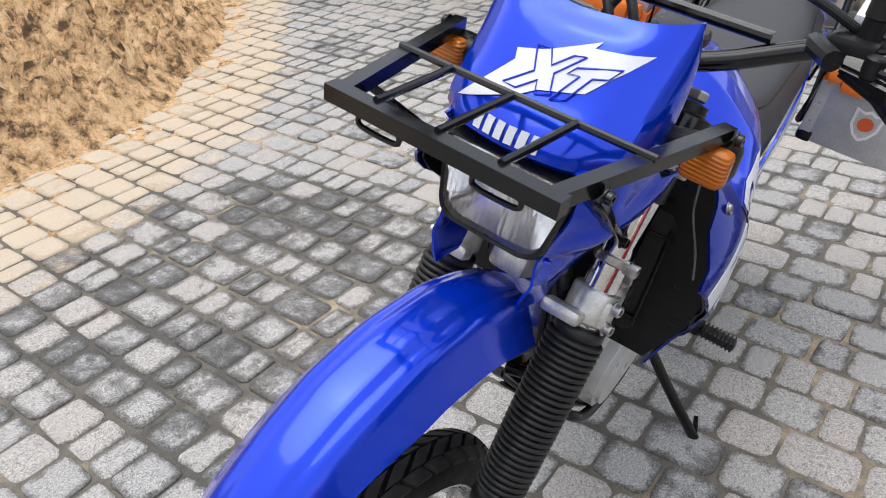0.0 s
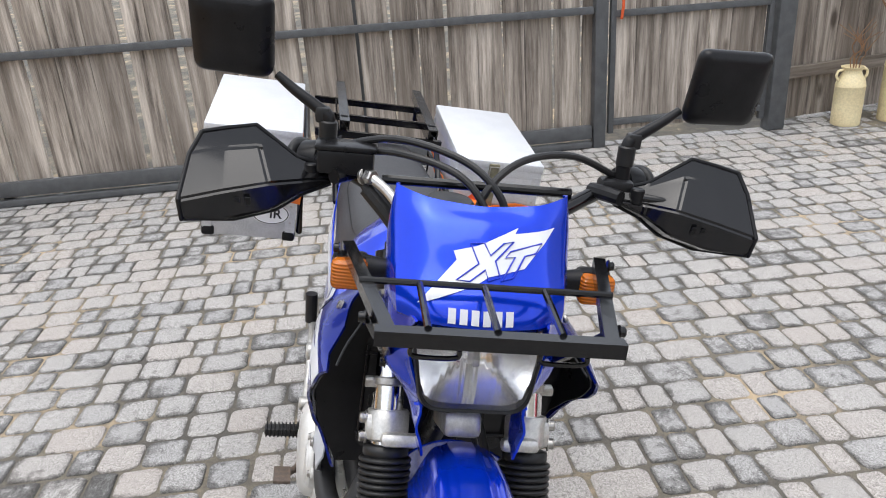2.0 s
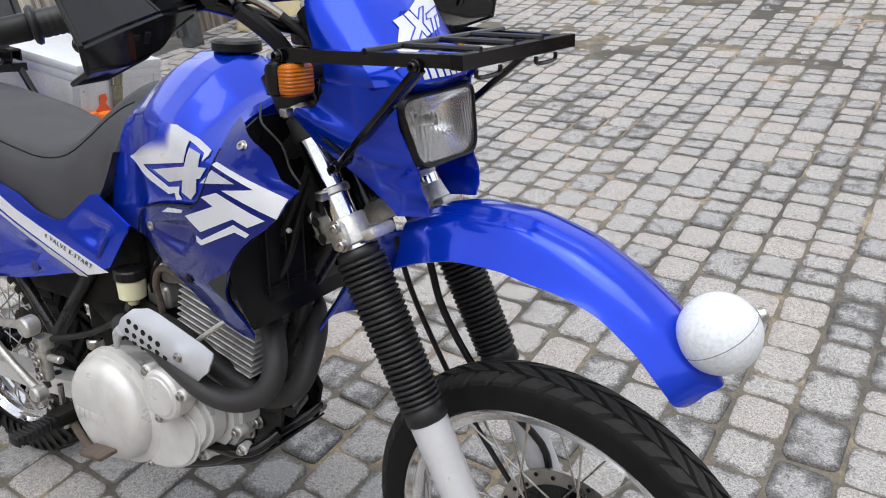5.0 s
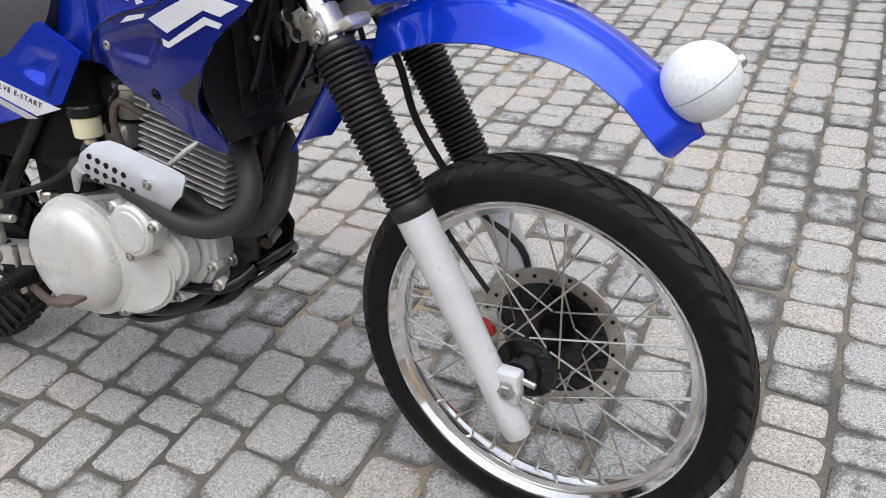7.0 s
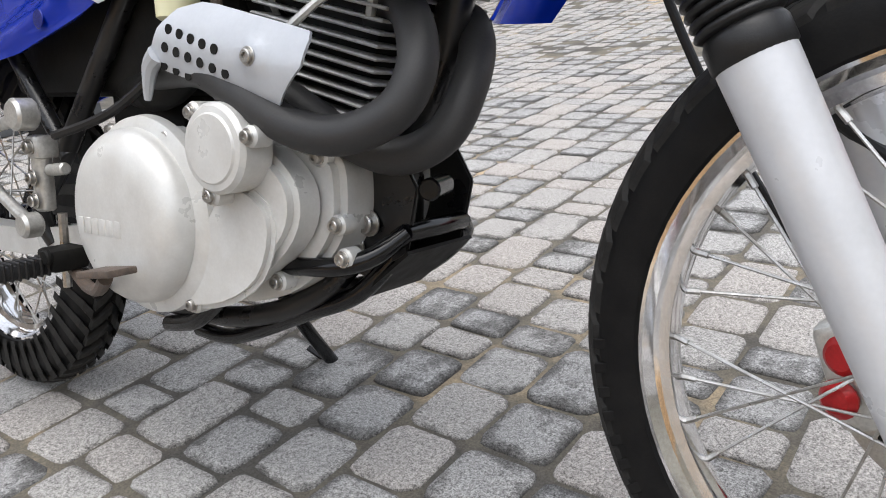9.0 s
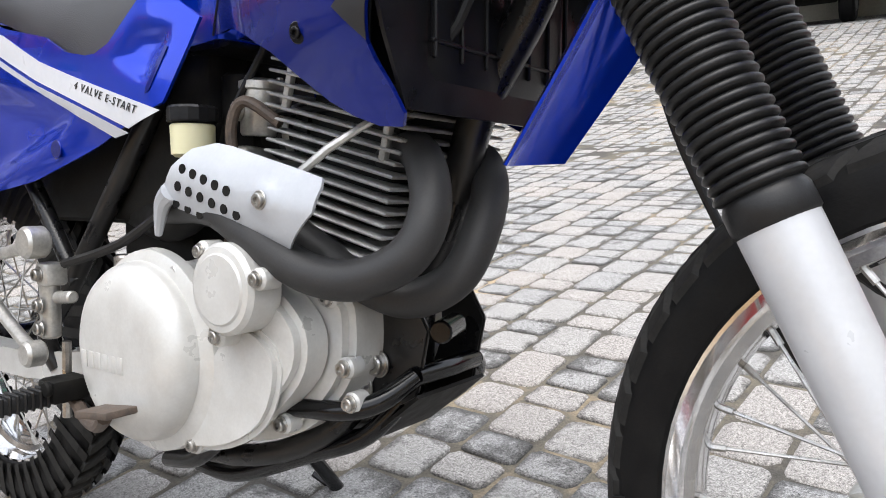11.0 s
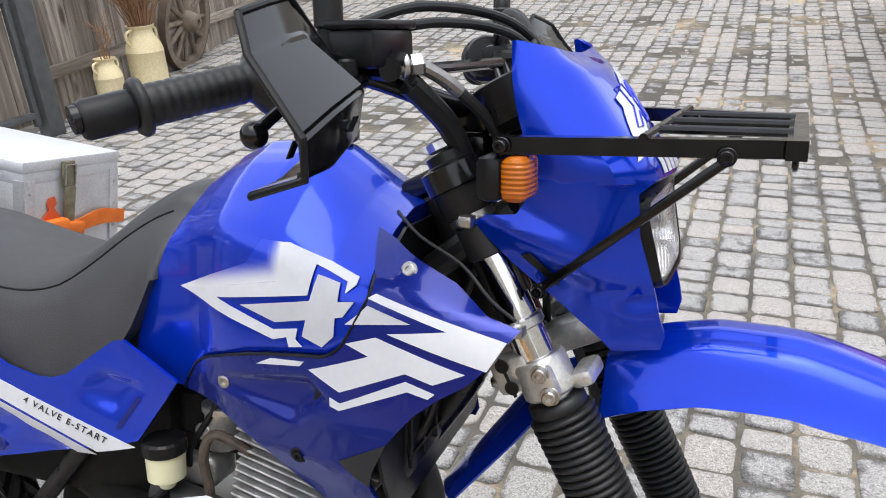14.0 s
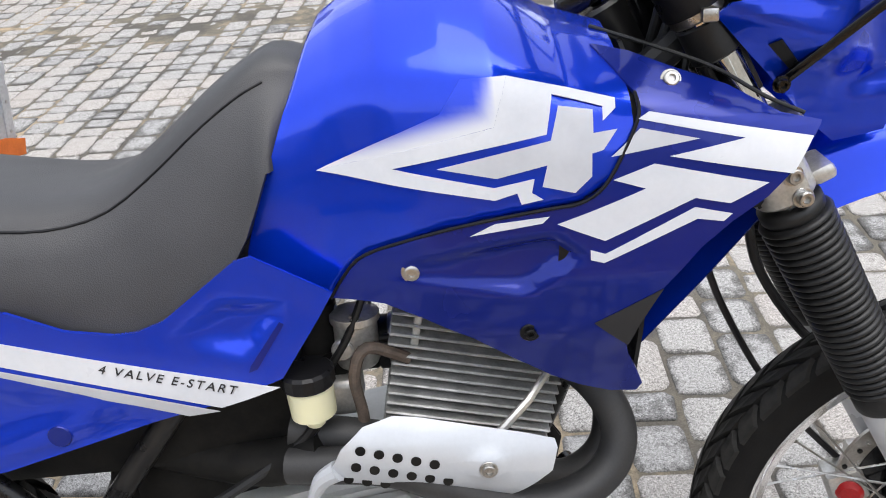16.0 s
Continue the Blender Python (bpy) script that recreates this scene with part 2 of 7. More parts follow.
# paving stone: worn pale middle, darker rim, chips and darker patches
STONE = mat("concrete_paver", rough=0.75)
_v = coords(STONE, kind="Object")
_geo, _oi = STONE.node_tree.nodes.new("ShaderNodeNewGeometry"), STONE.node_tree.nodes.new("ShaderNodeObjectInfo")
_rnd = maths(STONE, "FRACT", maths(STONE, "ADD", _geo.outputs["Random Per Island"], _oi.outputs["Random"]), 0.0)
_pos = _geo.outputs["Position"]
_spk = noise_tex(STONE, _pos, 170, 5, 0.95)
_bl = noise_tex(STONE, _pos, 15, 7, 0.70)
_far = noise_tex(STONE, _pos, 1.1, 4, 0.6)
_at = STONE.node_tree.nodes.new("ShaderNodeAttribute")
_at.attribute_name = "middle"
_wear = maths(STONE, "ADD", maths(STONE, "MULTIPLY", _at.outputs["Fac"], 0.42), maths(STONE, "MULTIPLY", _bl, 1.35))
_wear = maths(STONE, "ADD", _wear, maths(STONE, "MULTIPLY", _rnd, 0.36))
_wear = maths(STONE, "SUBTRACT", _wear, maths(STONE, "MULTIPLY", _far, 0.58))
_wear = maths(STONE, "ADD", _wear, maths(STONE, "MULTIPLY", _spk, 0.35))
# a darker round stretch of the yard, its edge broken by the coarse noise
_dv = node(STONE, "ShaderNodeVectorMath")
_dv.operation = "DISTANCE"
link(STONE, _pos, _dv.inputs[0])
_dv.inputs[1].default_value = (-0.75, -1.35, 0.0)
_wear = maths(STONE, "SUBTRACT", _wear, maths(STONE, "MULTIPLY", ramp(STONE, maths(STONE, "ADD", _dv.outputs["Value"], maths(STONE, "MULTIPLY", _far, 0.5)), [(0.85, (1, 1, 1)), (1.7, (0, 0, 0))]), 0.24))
_c = ramp(STONE, _wear, [(0.56, (0.068, 0.064, 0.058)), (0.78, (0.136, 0.132, 0.126)), (0.94, (0.246, 0.239, 0.230)), (1.16, (0.352, 0.344, 0.332))])
_c = mixc(STONE, 1.0, _c, ramp(STONE, _spk, [(0.38, (0.28, 0.27, 0.26)), (0.45, (0.80, 0.80, 0.80)), (0.53, (1.08, 1.08, 1.08)), (0.63, (1.52, 1.51, 1.50))]), "MULTIPLY")
_c = mixc(STONE, 1.0, _c, ramp(STONE, noise_tex(STONE, _pos, 420, 3, 0.7), [(0.38, (0.50, 0.49, 0.48)), (0.48, (0.96, 0.96, 0.96)), (0.62, (1.30, 1.30, 1.29))]), "MULTIPLY")
_c = mixc(STONE, 1.0, _c, ramp(STONE, _rnd, [(0.0, (0.86, 0.88, 0.91)), (0.55, (1, 1, 1)), (1.0, (1.05, 1.0, 0.97))]), "MULTIPLY")
_du = STONE.node_tree.nodes.new("ShaderNodeAttribute")
_du.attribute_name = "dust"
_dn = maths(STONE, "ADD", maths(STONE, "MULTIPLY", _du.outputs["Fac"], 1.15), maths(STONE, "MULTIPLY", noise_tex(STONE, _pos, 9, 6, 0.75), 0.9))
_c = mixc(STONE, ramp(STONE, maths(STONE, "MULTIPLY", _dn, maths(STONE, "GREATER_THAN", _du.outputs["Fac"], 0.01)), [(0.80, (0, 0, 0)), (1.5, (0.62, 0.62, 0.62))]), _c, (0.54, 0.42, 0.28))
link(STONE, _c, bsdf(STONE).inputs["Base Color"])
link(STONE, ramp(STONE, _wear, [(0.3, (0.5,) * 3), (0.7, (0.8,) * 3)]), bsdf(STONE).inputs["Roughness"])
bump(STONE, maths(STONE, "ADD", maths(STONE, "MULTIPLY", _spk, 0.6), _bl), 0.5, 0.004)

# sandy joints between the stones
JOINT = mat("sandy_joint", rough=0.95)
_p = JOINT.node_tree.nodes.new("ShaderNodeNewGeometry").outputs["Position"]
_a, _b = noise_tex(JOINT, _p, 300, 3, 0.7), noise_tex(JOINT, _p, 1.6, 6, 0.72)
_c = ramp(JOINT, _b, [(0.43, (0.090, 0.084, 0.074)), (0.54, (0.165, 0.146, 0.114)), (0.65, (0.44, 0.345, 0.225))])
link(JOINT, mixc(JOINT, 1.0, _c, ramp(JOINT, _a, [(0.3, (0.6,) * 3), (0.7, (1.25,) * 3)]), "MULTIPLY"), bsdf(JOINT).inputs["Base Color"])
bump(JOINT, _a, 0.6, 0.004)
SAND = mat("raw_sand", rough=0.95)
_p = SAND.node_tree.nodes.new("ShaderNodeNewGeometry").outputs["Position"]
_a, _b = noise_tex(SAND, _p, 70, 8, 0.85), noise_tex(SAND, _p, 11, 7, 0.75)
_c = ramp(SAND, _b, [(0.40, (0.13, 0.082, 0.045)), (0.46, (0.48, 0.29, 0.14)), (0.53, (0.80, 0.52, 0.27)), (0.66, (0.90, 0.66, 0.40))])
link(SAND, mixc(SAND, 1.0, _c, ramp(SAND, _a, [(0.36, (0.7,) * 3), (0.5, (1.05,) * 3), (0.66, (1.3,) * 3)]), "MULTIPLY"), bsdf(SAND).inputs["Base Color"])
bump(SAND, maths(SAND, "ADD", _a, _b), 0.9, 0.025)


# ---- building helpers ----
import functools
from mathutils import geometry


def part(name, bm, material, parent, label="", smooth=True, crease=35):
    """One bmesh as one mesh object under a thing or a part."""
    me = bpy.data.meshes.new(name)
    bmesh.ops.recalc_face_normals(bm, faces=bm.faces)
    for f in bm.faces:
        f.smooth = smooth
    for e in bm.edges:
        if len(e.link_faces) == 2 and e.calc_face_angle(0) > radians(crease):
            e.smooth = False
    bm.to_mesh(me)
    bm.free()
    me.materials.append(material)
    ob = new(name, me)
    if parent is not None:
        ob.parent = parent
    if label:
        tagged(ob, label)
    return ob


def thing(name, m, label, category, group="", kind=""):
    ob = new(name)
    ob.empty_display_size = 0.1
    ob.matrix_basis = m
    return tagged(ob, label, category, group, kind)


def box(sx, sy, sz, m=None, bevel=0.0, segs=2):
    bm = bmesh.new()
    bmesh.ops.create_cube(bm, size=1, matrix=Matrix.Diagonal((sx, sy, sz, 1)))
    if bevel:
        bmesh.ops.bevel(bm, geom=bm.edges[:], offset=bevel, segments=segs, affect="EDGES", profile=0.5)
    if m is not None:
        bmesh.ops.transform(bm, matrix=m, verts=bm.verts)
    return bm


def at(*p):
    return Matrix.Translation(p)


def join(*bms):
    out = bms[0]
    for b in bms[1:]:
        me = bpy.data.meshes.new("tmp")
        b.to_mesh(me)
        out.from_mesh(me)
        b.free()
        bpy.data.meshes.remove(me)
    return out


def spline(pts, n=6, closed=False):
    """Catmull-Rom through the points."""
    p = [Vector(q) for q in pts]
    k = len(p)
    out = []
    for i in range(k if closed else k - 1):
        g = (lambda j: p[j % k]) if closed else (lambda j: p[max(0, min(k - 1, j))])
        a, b, c, d = g(i - 1), g(i), g(i + 1), g(i + 2)
        for s in range(n):
            t = s / n
            out.append(0.5 * (2 * b + (c - a) * t + (2 * a - 5 * b + 4 * c - d) * t * t + (3 * b - a - 3 * c + d) * t ** 3))
    if not closed:
        out.append(p[-1])
    return out


def tube(pts, r, segs=10, smooth=5, closed=False, square=False):
    """A tube along points; r a number or one radius a point. square: a box section."""
    path = spline(pts, smooth, closed) if smooth > 1 else [Vector(q) for q in pts]
    n = len(path)
    if not isinstance(r, (int, float)):
        src = np.linspace(0, 1, len(r))
        rad = [float(np.interp(i / (n - 1), src, r)) for i in range(n)]
    else:
        rad = [r] * n
    bm = bmesh.new()
    rings, up = [], None
    for i, p in enumerate(path):
        d = (path[(i + 1) % n] - path[i - 1]) if closed else (path[min(i + 1, n - 1)] - path[max(i - 1, 0)])
        d.normalize()
        if up is None:
            up = Vector((0, 0, 1)) if abs(d.z) < 0.9 else Vector((1, 0, 0))
        s = d.cross(up).normalized()
        up = s.cross(d).normalized()
        ring = []
        for k in range(4 if square else segs):
            a = 2 * math.pi * k / (4 if square else segs) + (math.pi / 4 if square else 0)
            q = rad[i] * (math.sqrt(2) if square else 1)
            ring.append(bm.verts.new(p + q * (math.cos(a) * s + math.sin(a) * up)))
        rings.append(ring)
    m = len(rings[0])
    for i in range(n if closed else n - 1):
        a, b = rings[i], rings[(i + 1) % n]
        for k in range(m):
            bm.faces.new((a[k], a[(k + 1) % m], b[(k + 1) % m], b[k]))
    if not closed:
        bm.faces.new(rings[0][::-1])
        bm.faces.new(rings[-1])
    if square:
        es = [e for e in bm.edges if e.is_manifold and e.calc_face_angle(0) > 0.7]
        bmesh.ops.bevel(bm, geom=es, offset=min(rad) * 0.18, segments=2, affect="EDGES")
    return bm


def axis_m(p, d):
    """A pose at p whose z points along d."""
    return Matrix.Translation(p) @ Vector(d).to_track_quat("Z", "Y").to_matrix().to_4x4()


def lathe(profile, p, d, segs=32, closed=False):
    """Turns (radius, height) pairs round the axis d from p."""
    bm = bmesh.new()
    m = axis_m(p, d)
    rings = []
    for r, h in profile:
        if r < 1e-6:
            rings.append([bm.verts.new(m @ Vector((0, 0, h)))])
        else:
            rings.append([bm.verts.new(m @ Vector((r * math.cos(2 * math.pi * k / segs), r * math.sin(2 * math.pi * k / segs), h))) for k in range(segs)])
    pairs = list(zip(rings, rings[1:])) + ([(rings[-1], rings[0])] if closed else [])
    for a, b in pairs:
        for k in range(segs):
            j = (k + 1) % segs
            if len(a) == 1 and len(b) == 1:
                continue
            if len(a) == 1:
                bm.faces.new((a[0], b[j], b[k]))
            elif len(b) == 1:
                bm.faces.new((a[k], a[j], b[0]))
            else:
                bm.faces.new((a[k], a[j], b[j], b[k]))
    if not closed:
        for ring in (rings[0], rings[-1]):
            if len(ring) > 1:
                bm.faces.new(ring)
    return bm


def cyl(p, d, r, h, bevel=0.0, segs=20):
    c = min(bevel, r * 0.5, h * 0.5)
    prof = [(r - c, 0), (r, c), (r, h - c), (r - c, h)] if c else [(r, 0), (r, h)]
    return lathe(prof, p, d, segs)


def bolt(p, d, r=0.008, h=0.007):
    """A hexagon socket bolt head on a washer."""
    m = join(cyl(p, d, r * 1.35, h * 0.25, 0.0005, 16), lathe([(r, h * 0.2), (r, h * 0.85), (r * 0.85, h), (r * 0.5, h), (r * 0.5, h * 0.5), (0, h * 0.5)], p, d, 12))
    return m


def skin(rings, caps=True, closed=True):
    """Quads between rings of equal length."""
    bm = bmesh.new()
    vs = [[bm.verts.new(p) for p in ring] for ring in rings]
    m = len(vs[0])
    for a, b in zip(vs, vs[1:]):
        for k in range(m if closed else m - 1):
            j = (k + 1) % m
            bm.faces.new((a[k], a[j], b[j], b[k]))
    if caps and closed:
        bm.faces.new(vs[0])
        bm.faces.new(vs[-1])
    return bm


def clip(poly, axis, value, keep_less):
    out = []
    for i, a in enumerate(poly):
        b = poly[(i + 1) % len(poly)]
        ia, ib = ((a[axis] <= value) == keep_less) or a[axis] == value, ((b[axis] <= value) == keep_less) or b[axis] == value
        if ia:
            out.append(a)
        if ia != ib:
            t = (value - a[axis]) / (b[axis] - a[axis])
            out.append((a[0] + t * (b[0] - a[0]), a[1] + t * (b[1] - a[1])))
    return out


def sheet(poly, surface, cell=0.02, thick=0.0, out=None):
    """A flat outline (u, v), cut into cells and laid on surface(u, v); thick: its depth along the surface's normal."""
    bm = bmesh.new()
    if out is None:
        c = surface(sum(p[0] for p in poly) / len(poly), sum(p[1] for p in poly) / len(poly))
        out = (0, 1 if c.y > 0 else -1, 0)
    us, vs = [p[0] for p in poly], [p[1] for p in poly]
    seen = {}

    def vert(p):
        k = (round(p[0], 5), round(p[1], 5))
        if k not in seen:
            seen[k] = bm.verts.new(surface(*p))
        return seen[k]

    tris = geometry.tessellate_polygon([[Vector((*p, 0)) for p in poly]])
    for tri in tris:
        corner = [poly[k] for k in tri]
        tu, tv = [p[0] for p in corner], [p[1] for p in corner]
        u = math.floor(min(tu) / cell) * cell
        while u < max(tu):
            strip = clip(clip(corner, 0, u, False), 0, u + cell, True)
            v = math.floor(min(tv) / cell) * cell
            while v < max(tv) and strip:
                c = clip(clip(strip, 1, v, False), 1, v + cell, True)
                ring = []
                for p in c:
                    w = vert(p)
                    if w not in ring:
                        ring.append(w)
                if len(ring) >= 3:
                    area = sum(a[0] * b[1] - b[0] * a[1] for a, b in zip(c, c[1:] + c[:1]))
                    if abs(area) > 1e-9:
                        try:
                            bm.faces.new(ring if area > 0 else ring[::-1])
                        except ValueError:
                            pass
                v += cell
            u += cell
    bmesh.ops.dissolve_degenerate(bm, dist=1e-6, edges=bm.edges)
    if thick:
        deepen(bm, abs(thick), out)
    return bm


def deepen(bm, depth, out):
    """Gives an open sheet a depth, away from the side that faces out."""
    bmesh.ops.recalc_face_normals(bm, faces=bm.faces)
    bm.normal_update()
    out = Vector(out)
    if sum((f.normal.dot(out) * f.calc_area() for f in bm.faces)) < 0:
        bmesh.ops.reverse_faces(bm, faces=bm.faces)
        bm.normal_update()
    faces, verts = bm.faces[:], bm.verts[:]
    rim = [e for e in bm.edges if len(e.link_faces) == 1]
    pairs = [(l.vert, l.link_loop_next.vert) for e in rim for l in e.link_loops[:1]]
    back = {v: bm.verts.new(v.co - v.normal * depth) for v in verts}
    for f in faces:
        bm.faces.new([back[v] for v in f.verts][::-1])
    for u, v in pairs:
        try:
            bm.faces.new((v, u, back[u], back[v]))
        except ValueError:
            pass
    return bm


def prism(poly, y0, y1, bevel=0.0, plane="xz"):
    """An outline given a depth from y0 to y1."""
    bm = bmesh.new()
    f = {"xz": lambda a, b, c: (a, c, b), "xy": lambda a, b, c: (a, b, c), "yz": lambda a, b, c: (c, a, b)}[plane]
    lo, hi = [bm.verts.new(f(a, b, y0)) for a, b in poly], [bm.verts.new(f(a, b, y1)) for a, b in poly]
    bm.faces.new(lo)
    bm.faces.new(hi[::-1])
    for k in range(len(poly)):
        j = (k + 1) % len(poly)
        bm.faces.new((lo[k], hi[k], hi[j], lo[j]))
    bmesh.ops.recalc_face_normals(bm, faces=bm.faces)
    if bevel:
        es = [e for e in bm.edges if e.calc_face_angle(0) > 0.5]
        bmesh.ops.bevel(bm, geom=es, offset=bevel, segments=2, affect="EDGES", clamp_overlap=True)
    return bm


def moved(bm, m):
    bmesh.ops.transform(bm, matrix=m, verts=bm.verts)
    return bm


def mirrored(bm):
    bmesh.ops.transform(bm, matrix=Matrix.Diagonal((1, -1, 1, 1)), verts=bm.verts)
    bmesh.ops.reverse_faces(bm, faces=bm.faces)
    return bm


def lerp(x, xs, ys):
    return float(np.interp(x, xs, ys))


def curve(x, xs, ys):
    """A smooth curve through the points (xs rising)."""
    i = max(0, min(len(xs) - 2, int(np.searchsorted(xs, x)) - 1))
    d = [(ys[k + 1] - ys[k]) / (xs[k + 1] - xs[k]) for k in range(len(xs) - 1)]
    m = [d[0]] + [(d[k - 1] + d[k]) / 2 for k in range(1, len(d))] + [d[-1]]
    h = xs[i + 1] - xs[i]
    t = max(0.0, min(1.0, (x - xs[i]) / h))
    return (2 * t ** 3 - 3 * t * t + 1) * ys[i] + (t ** 3 - 2 * t * t + t) * h * m[i] + (3 * t * t - 2 * t ** 3) * ys[i + 1] + (t ** 3 - t * t) * h * m[i + 1]


def smooth(x, a, b):
    t = max(0.0, min(1.0, (x - a) / (b - a)))
    return t * t * (3 - 2 * t)


def words(text, size, depth, m, material, parent, name="lettering", shear=0.0, bold=0.0, spacing=1.0):
    """Lettering as a mesh: lies in its own xy plane, x along the line."""
    cu = bpy.data.curves.new(name, "FONT")
    cu.body, cu.size, cu.extrude, cu.shear, cu.offset = text, size, depth, shear, bold
    cu.align_x, cu.align_y, cu.resolution_u, cu.space_character = "CENTER", "CENTER", 3, spacing
    tmp = bpy.data.objects.new(name, cu)
    me = bpy.data.meshes.new_from_object(tmp)
    bpy.data.objects.remove(tmp)
    me.transform(m)
    me.materials.clear()
    me.materials.append(material)
    ob = new(name, me)
    ob.parent = parent
    return ob


# ---- the setting: paved yard, sand heap, plank fence ----
ROW, TURNED = 0.130, radians(1.0)
cr, sr = math.cos(TURNED), math.sin(TURNED)


def lay(a, b):
    """Along a row (a) and across the rows (b) to the yard's x, y."""
    return (-sr * a - cr * b, cr * a - sr * b)


def rise(y):
    """The yard climbs towards the garage."""
    return 0.53 * min(1.0, max(0.0, (y - 3.0) / 6.2)) ** 2


bm = bmesh.new()
strips = [[bm.verts.new((x, y, rise(y) - 0.0055)) for x in (-400, 400)] for y in (-400, 3, 4, 5, 6, 7, 8, 8.6, 9.2, 400)]
for p, q in zip(strips, strips[1:]):
    bm.faces.new((p[0], p[1], q[1], q[0]))
ground = tagged(part("ground", bm, JOINT, None), "sandy joints under the paved yard", "ground", kind="structure")


def sand_edge(x):
    return lerp(x, (-5.5, -3.13, -2.11, -1.54, -0.60, 0.6, 2.5), (-5.4, -4.33, -3.21, -2.78, -2.5, -2.35, -2.6))


# fence line, from the sand heap past the gate to the far corner
FX = -5.1
fence_far = ((-4.58, 2.68), (-5.06, 4.6), (-5.36, 5.75), (-5.95, 7.6), (-6.75, 10.3), (-7.8, 13.6))


# sand heap behind the motorcycle
nx, ny = 420, 230
x0, x1, y0, y1 = -6.0, 3.5, -7.0, -1.7
co = []
for i in range(nx + 1):
    for j in range(ny + 1):
        x, y = x0 + (x1 - x0) * i / nx, y0 + (y1 - y0) * j / ny
        d = sand_edge(x) - y + 0.12 * noise.noise((x * 2.2, y * 2.2, 3))
        p = Vector((x * 1.7, y * 1.7, 0.5))
        h = 0.55 * smooth(d, -0.05, 2.6) + 0.10 * smooth(d, 0.0, 0.22)
        rough = noise.fractal(p * 3.2, 0.8, 2.1, 5) * 0.085 + abs(noise.fractal(p * 9, 0.5, 2.0, 4)) * 0.115
        h += rough * smooth(d, -0.02, 0.3)
        # thin spill over the stones
        spill = 0.010 * smooth(d, -0.55, -0.05) + 0.007 * noise.noise((x * 6, y * 6, 9)) * smooth(d, -0.9, -0.2)
        co.append((x, y, h + spill - 0.0135 if d < 0.0 else h - 0.006))
fc = [(i * (ny + 1) + j, (i + 1) * (ny + 1) + j, (i + 1) * (ny + 1) + j + 1, i * (ny + 1) + j + 1) for i in range(nx) for j in range(ny)]
me = bpy.data.meshes.new("sand_heap")
me.from_pydata(co, [], fc)
me.polygons.foreach_set("use_smooth", np.ones(len(me.polygons), dtype=bool))
me.materials.append(SAND)
tagged(new("sand_heap", me), "heap of raw yellow-brown sand spilling onto the pavers", "sand", kind="stuff")


def plank(w, h, t, parent, m, seed, name="board"):
    """A rough board with uneven top and slightly waney edges."""
    rnd = random.Random(seed)
    bm = bmesh.new()
    n = 6
    a = [[bm.verts.new((x * t / 2, s * w / 2 + rnd.uniform(-0.006, 0.006), h * k / n + (rnd.uniform(-0.02, 0.02) if k in (n,) else 0))) for k in range(n + 1)] for x, s in ((-1, -1), (1, -1), (1, 1), (-1, 1))]
    for i in range(4):
        p, q = a[i], a[(i + 1) % 4]
        for k in range(n):
            bm.faces.new((p[k], q[k], q[k + 1], p[k + 1]))
    bm.faces.new([c[0] for c in a])
    bm.faces.new([c[-1] for c in a])
    ob = part(name, bm, PLANK, parent, smooth=False)
    ob.matrix_basis = m
    return ob


FH = 2.35
FENCE_M = at(-4.40, 1.36, 0) @ Matrix.Rotation(radians(3.5), 4, "Z") @ Matrix.Scale(0.84, 4) @ at(-FX, -1.86, 0)
fence = tagged(new("wall_west"), "tall weathered grey plank fence with steel rails", "fence", kind="structure")
fence.matrix_basis = FENCE_M
rnd = random.Random(5)
y = -7.0
k = 0
while y < 1.80:
    w = rnd.uniform(0.15, 0.235)
    gap = rnd.choice((0.005, 0.008, 0.014, 0.022, 0.036))
    plank(w, FH, 0.025, fence, at(FX - 0.02 + rnd.uniform(-0.012, 0.012), y + w / 2, 0.06) @ pose(0, 0, 0, rnd.uniform(-0.6, 0.6), 0, rnd.uniform(-2, 2)), k)
    y += w + gap
    k += 1
for z, h in ((0.13, 0.11), (1.08, 0.055), (2.1, 0.06)):
    part("rail", box(0.05, 8.8, h, at(FX + 0.035, -2.6, z), 0.006), GATEGREY, fence, "grey painted steel rail")
part("sill_rail", box(0.07, 8.8, 0.05, at(FX + 0.04, -2.6, 0.03), 0.006), GATEGREY, fence, "grey painted steel rail")
for yy in (-5.4, -2.75, 0.0):
    part("post", box(0.07, 0.07, FH, at(FX - 0.07, yy, FH / 2), 0.005), GATEGREY, fence)
part("post", box(0.09, 0.10, FH, at(FX + 0.03, 1.86, FH / 2), 0.006), GATEGREY, fence, "grey steel gate post")
# gate
gate = tagged(new("door_1"), "plank gate in a grey steel frame", "gate", kind="structure")
gate.matrix_basis = FENCE_M
for yy, z, sy, sz in ((1.965, 1.2, 0.045, 2.2), (3.28, 1.2, 0.045, 2.2), (2.62, 0.19, 1.30, 0.05), (2.62, 1.04, 1.30, 0.05), (2.62, 2.25, 1.30, 0.05)):
    part("gate_bar", box(0.045, sy, sz, at(FX + 0.02, yy, z), 0.004), GATEGREY, gate)
y = 1.99
while y < 3.22:
    w = min(rnd.uniform(0.16, 0.23), 3.26 - y)
    plank(w, 2.15, 0.022, gate, at(FX - 0.015, y + w / 2, 0.12) @ pose(0, 0, 0, 0, 0, rnd.uniform(-1.5, 1.5)), k)
    y += w + rnd.choice((0.004, 0.01, 0.018))
    k += 1
part("strap", tube([(FX + 0.06, 2.02, 1.22), (FX + 0.065, 2.03, 1.12), (FX + 0.06, 2.02, 1.0)], 0.012, 8), STICKRED, gate, "faded red strap")
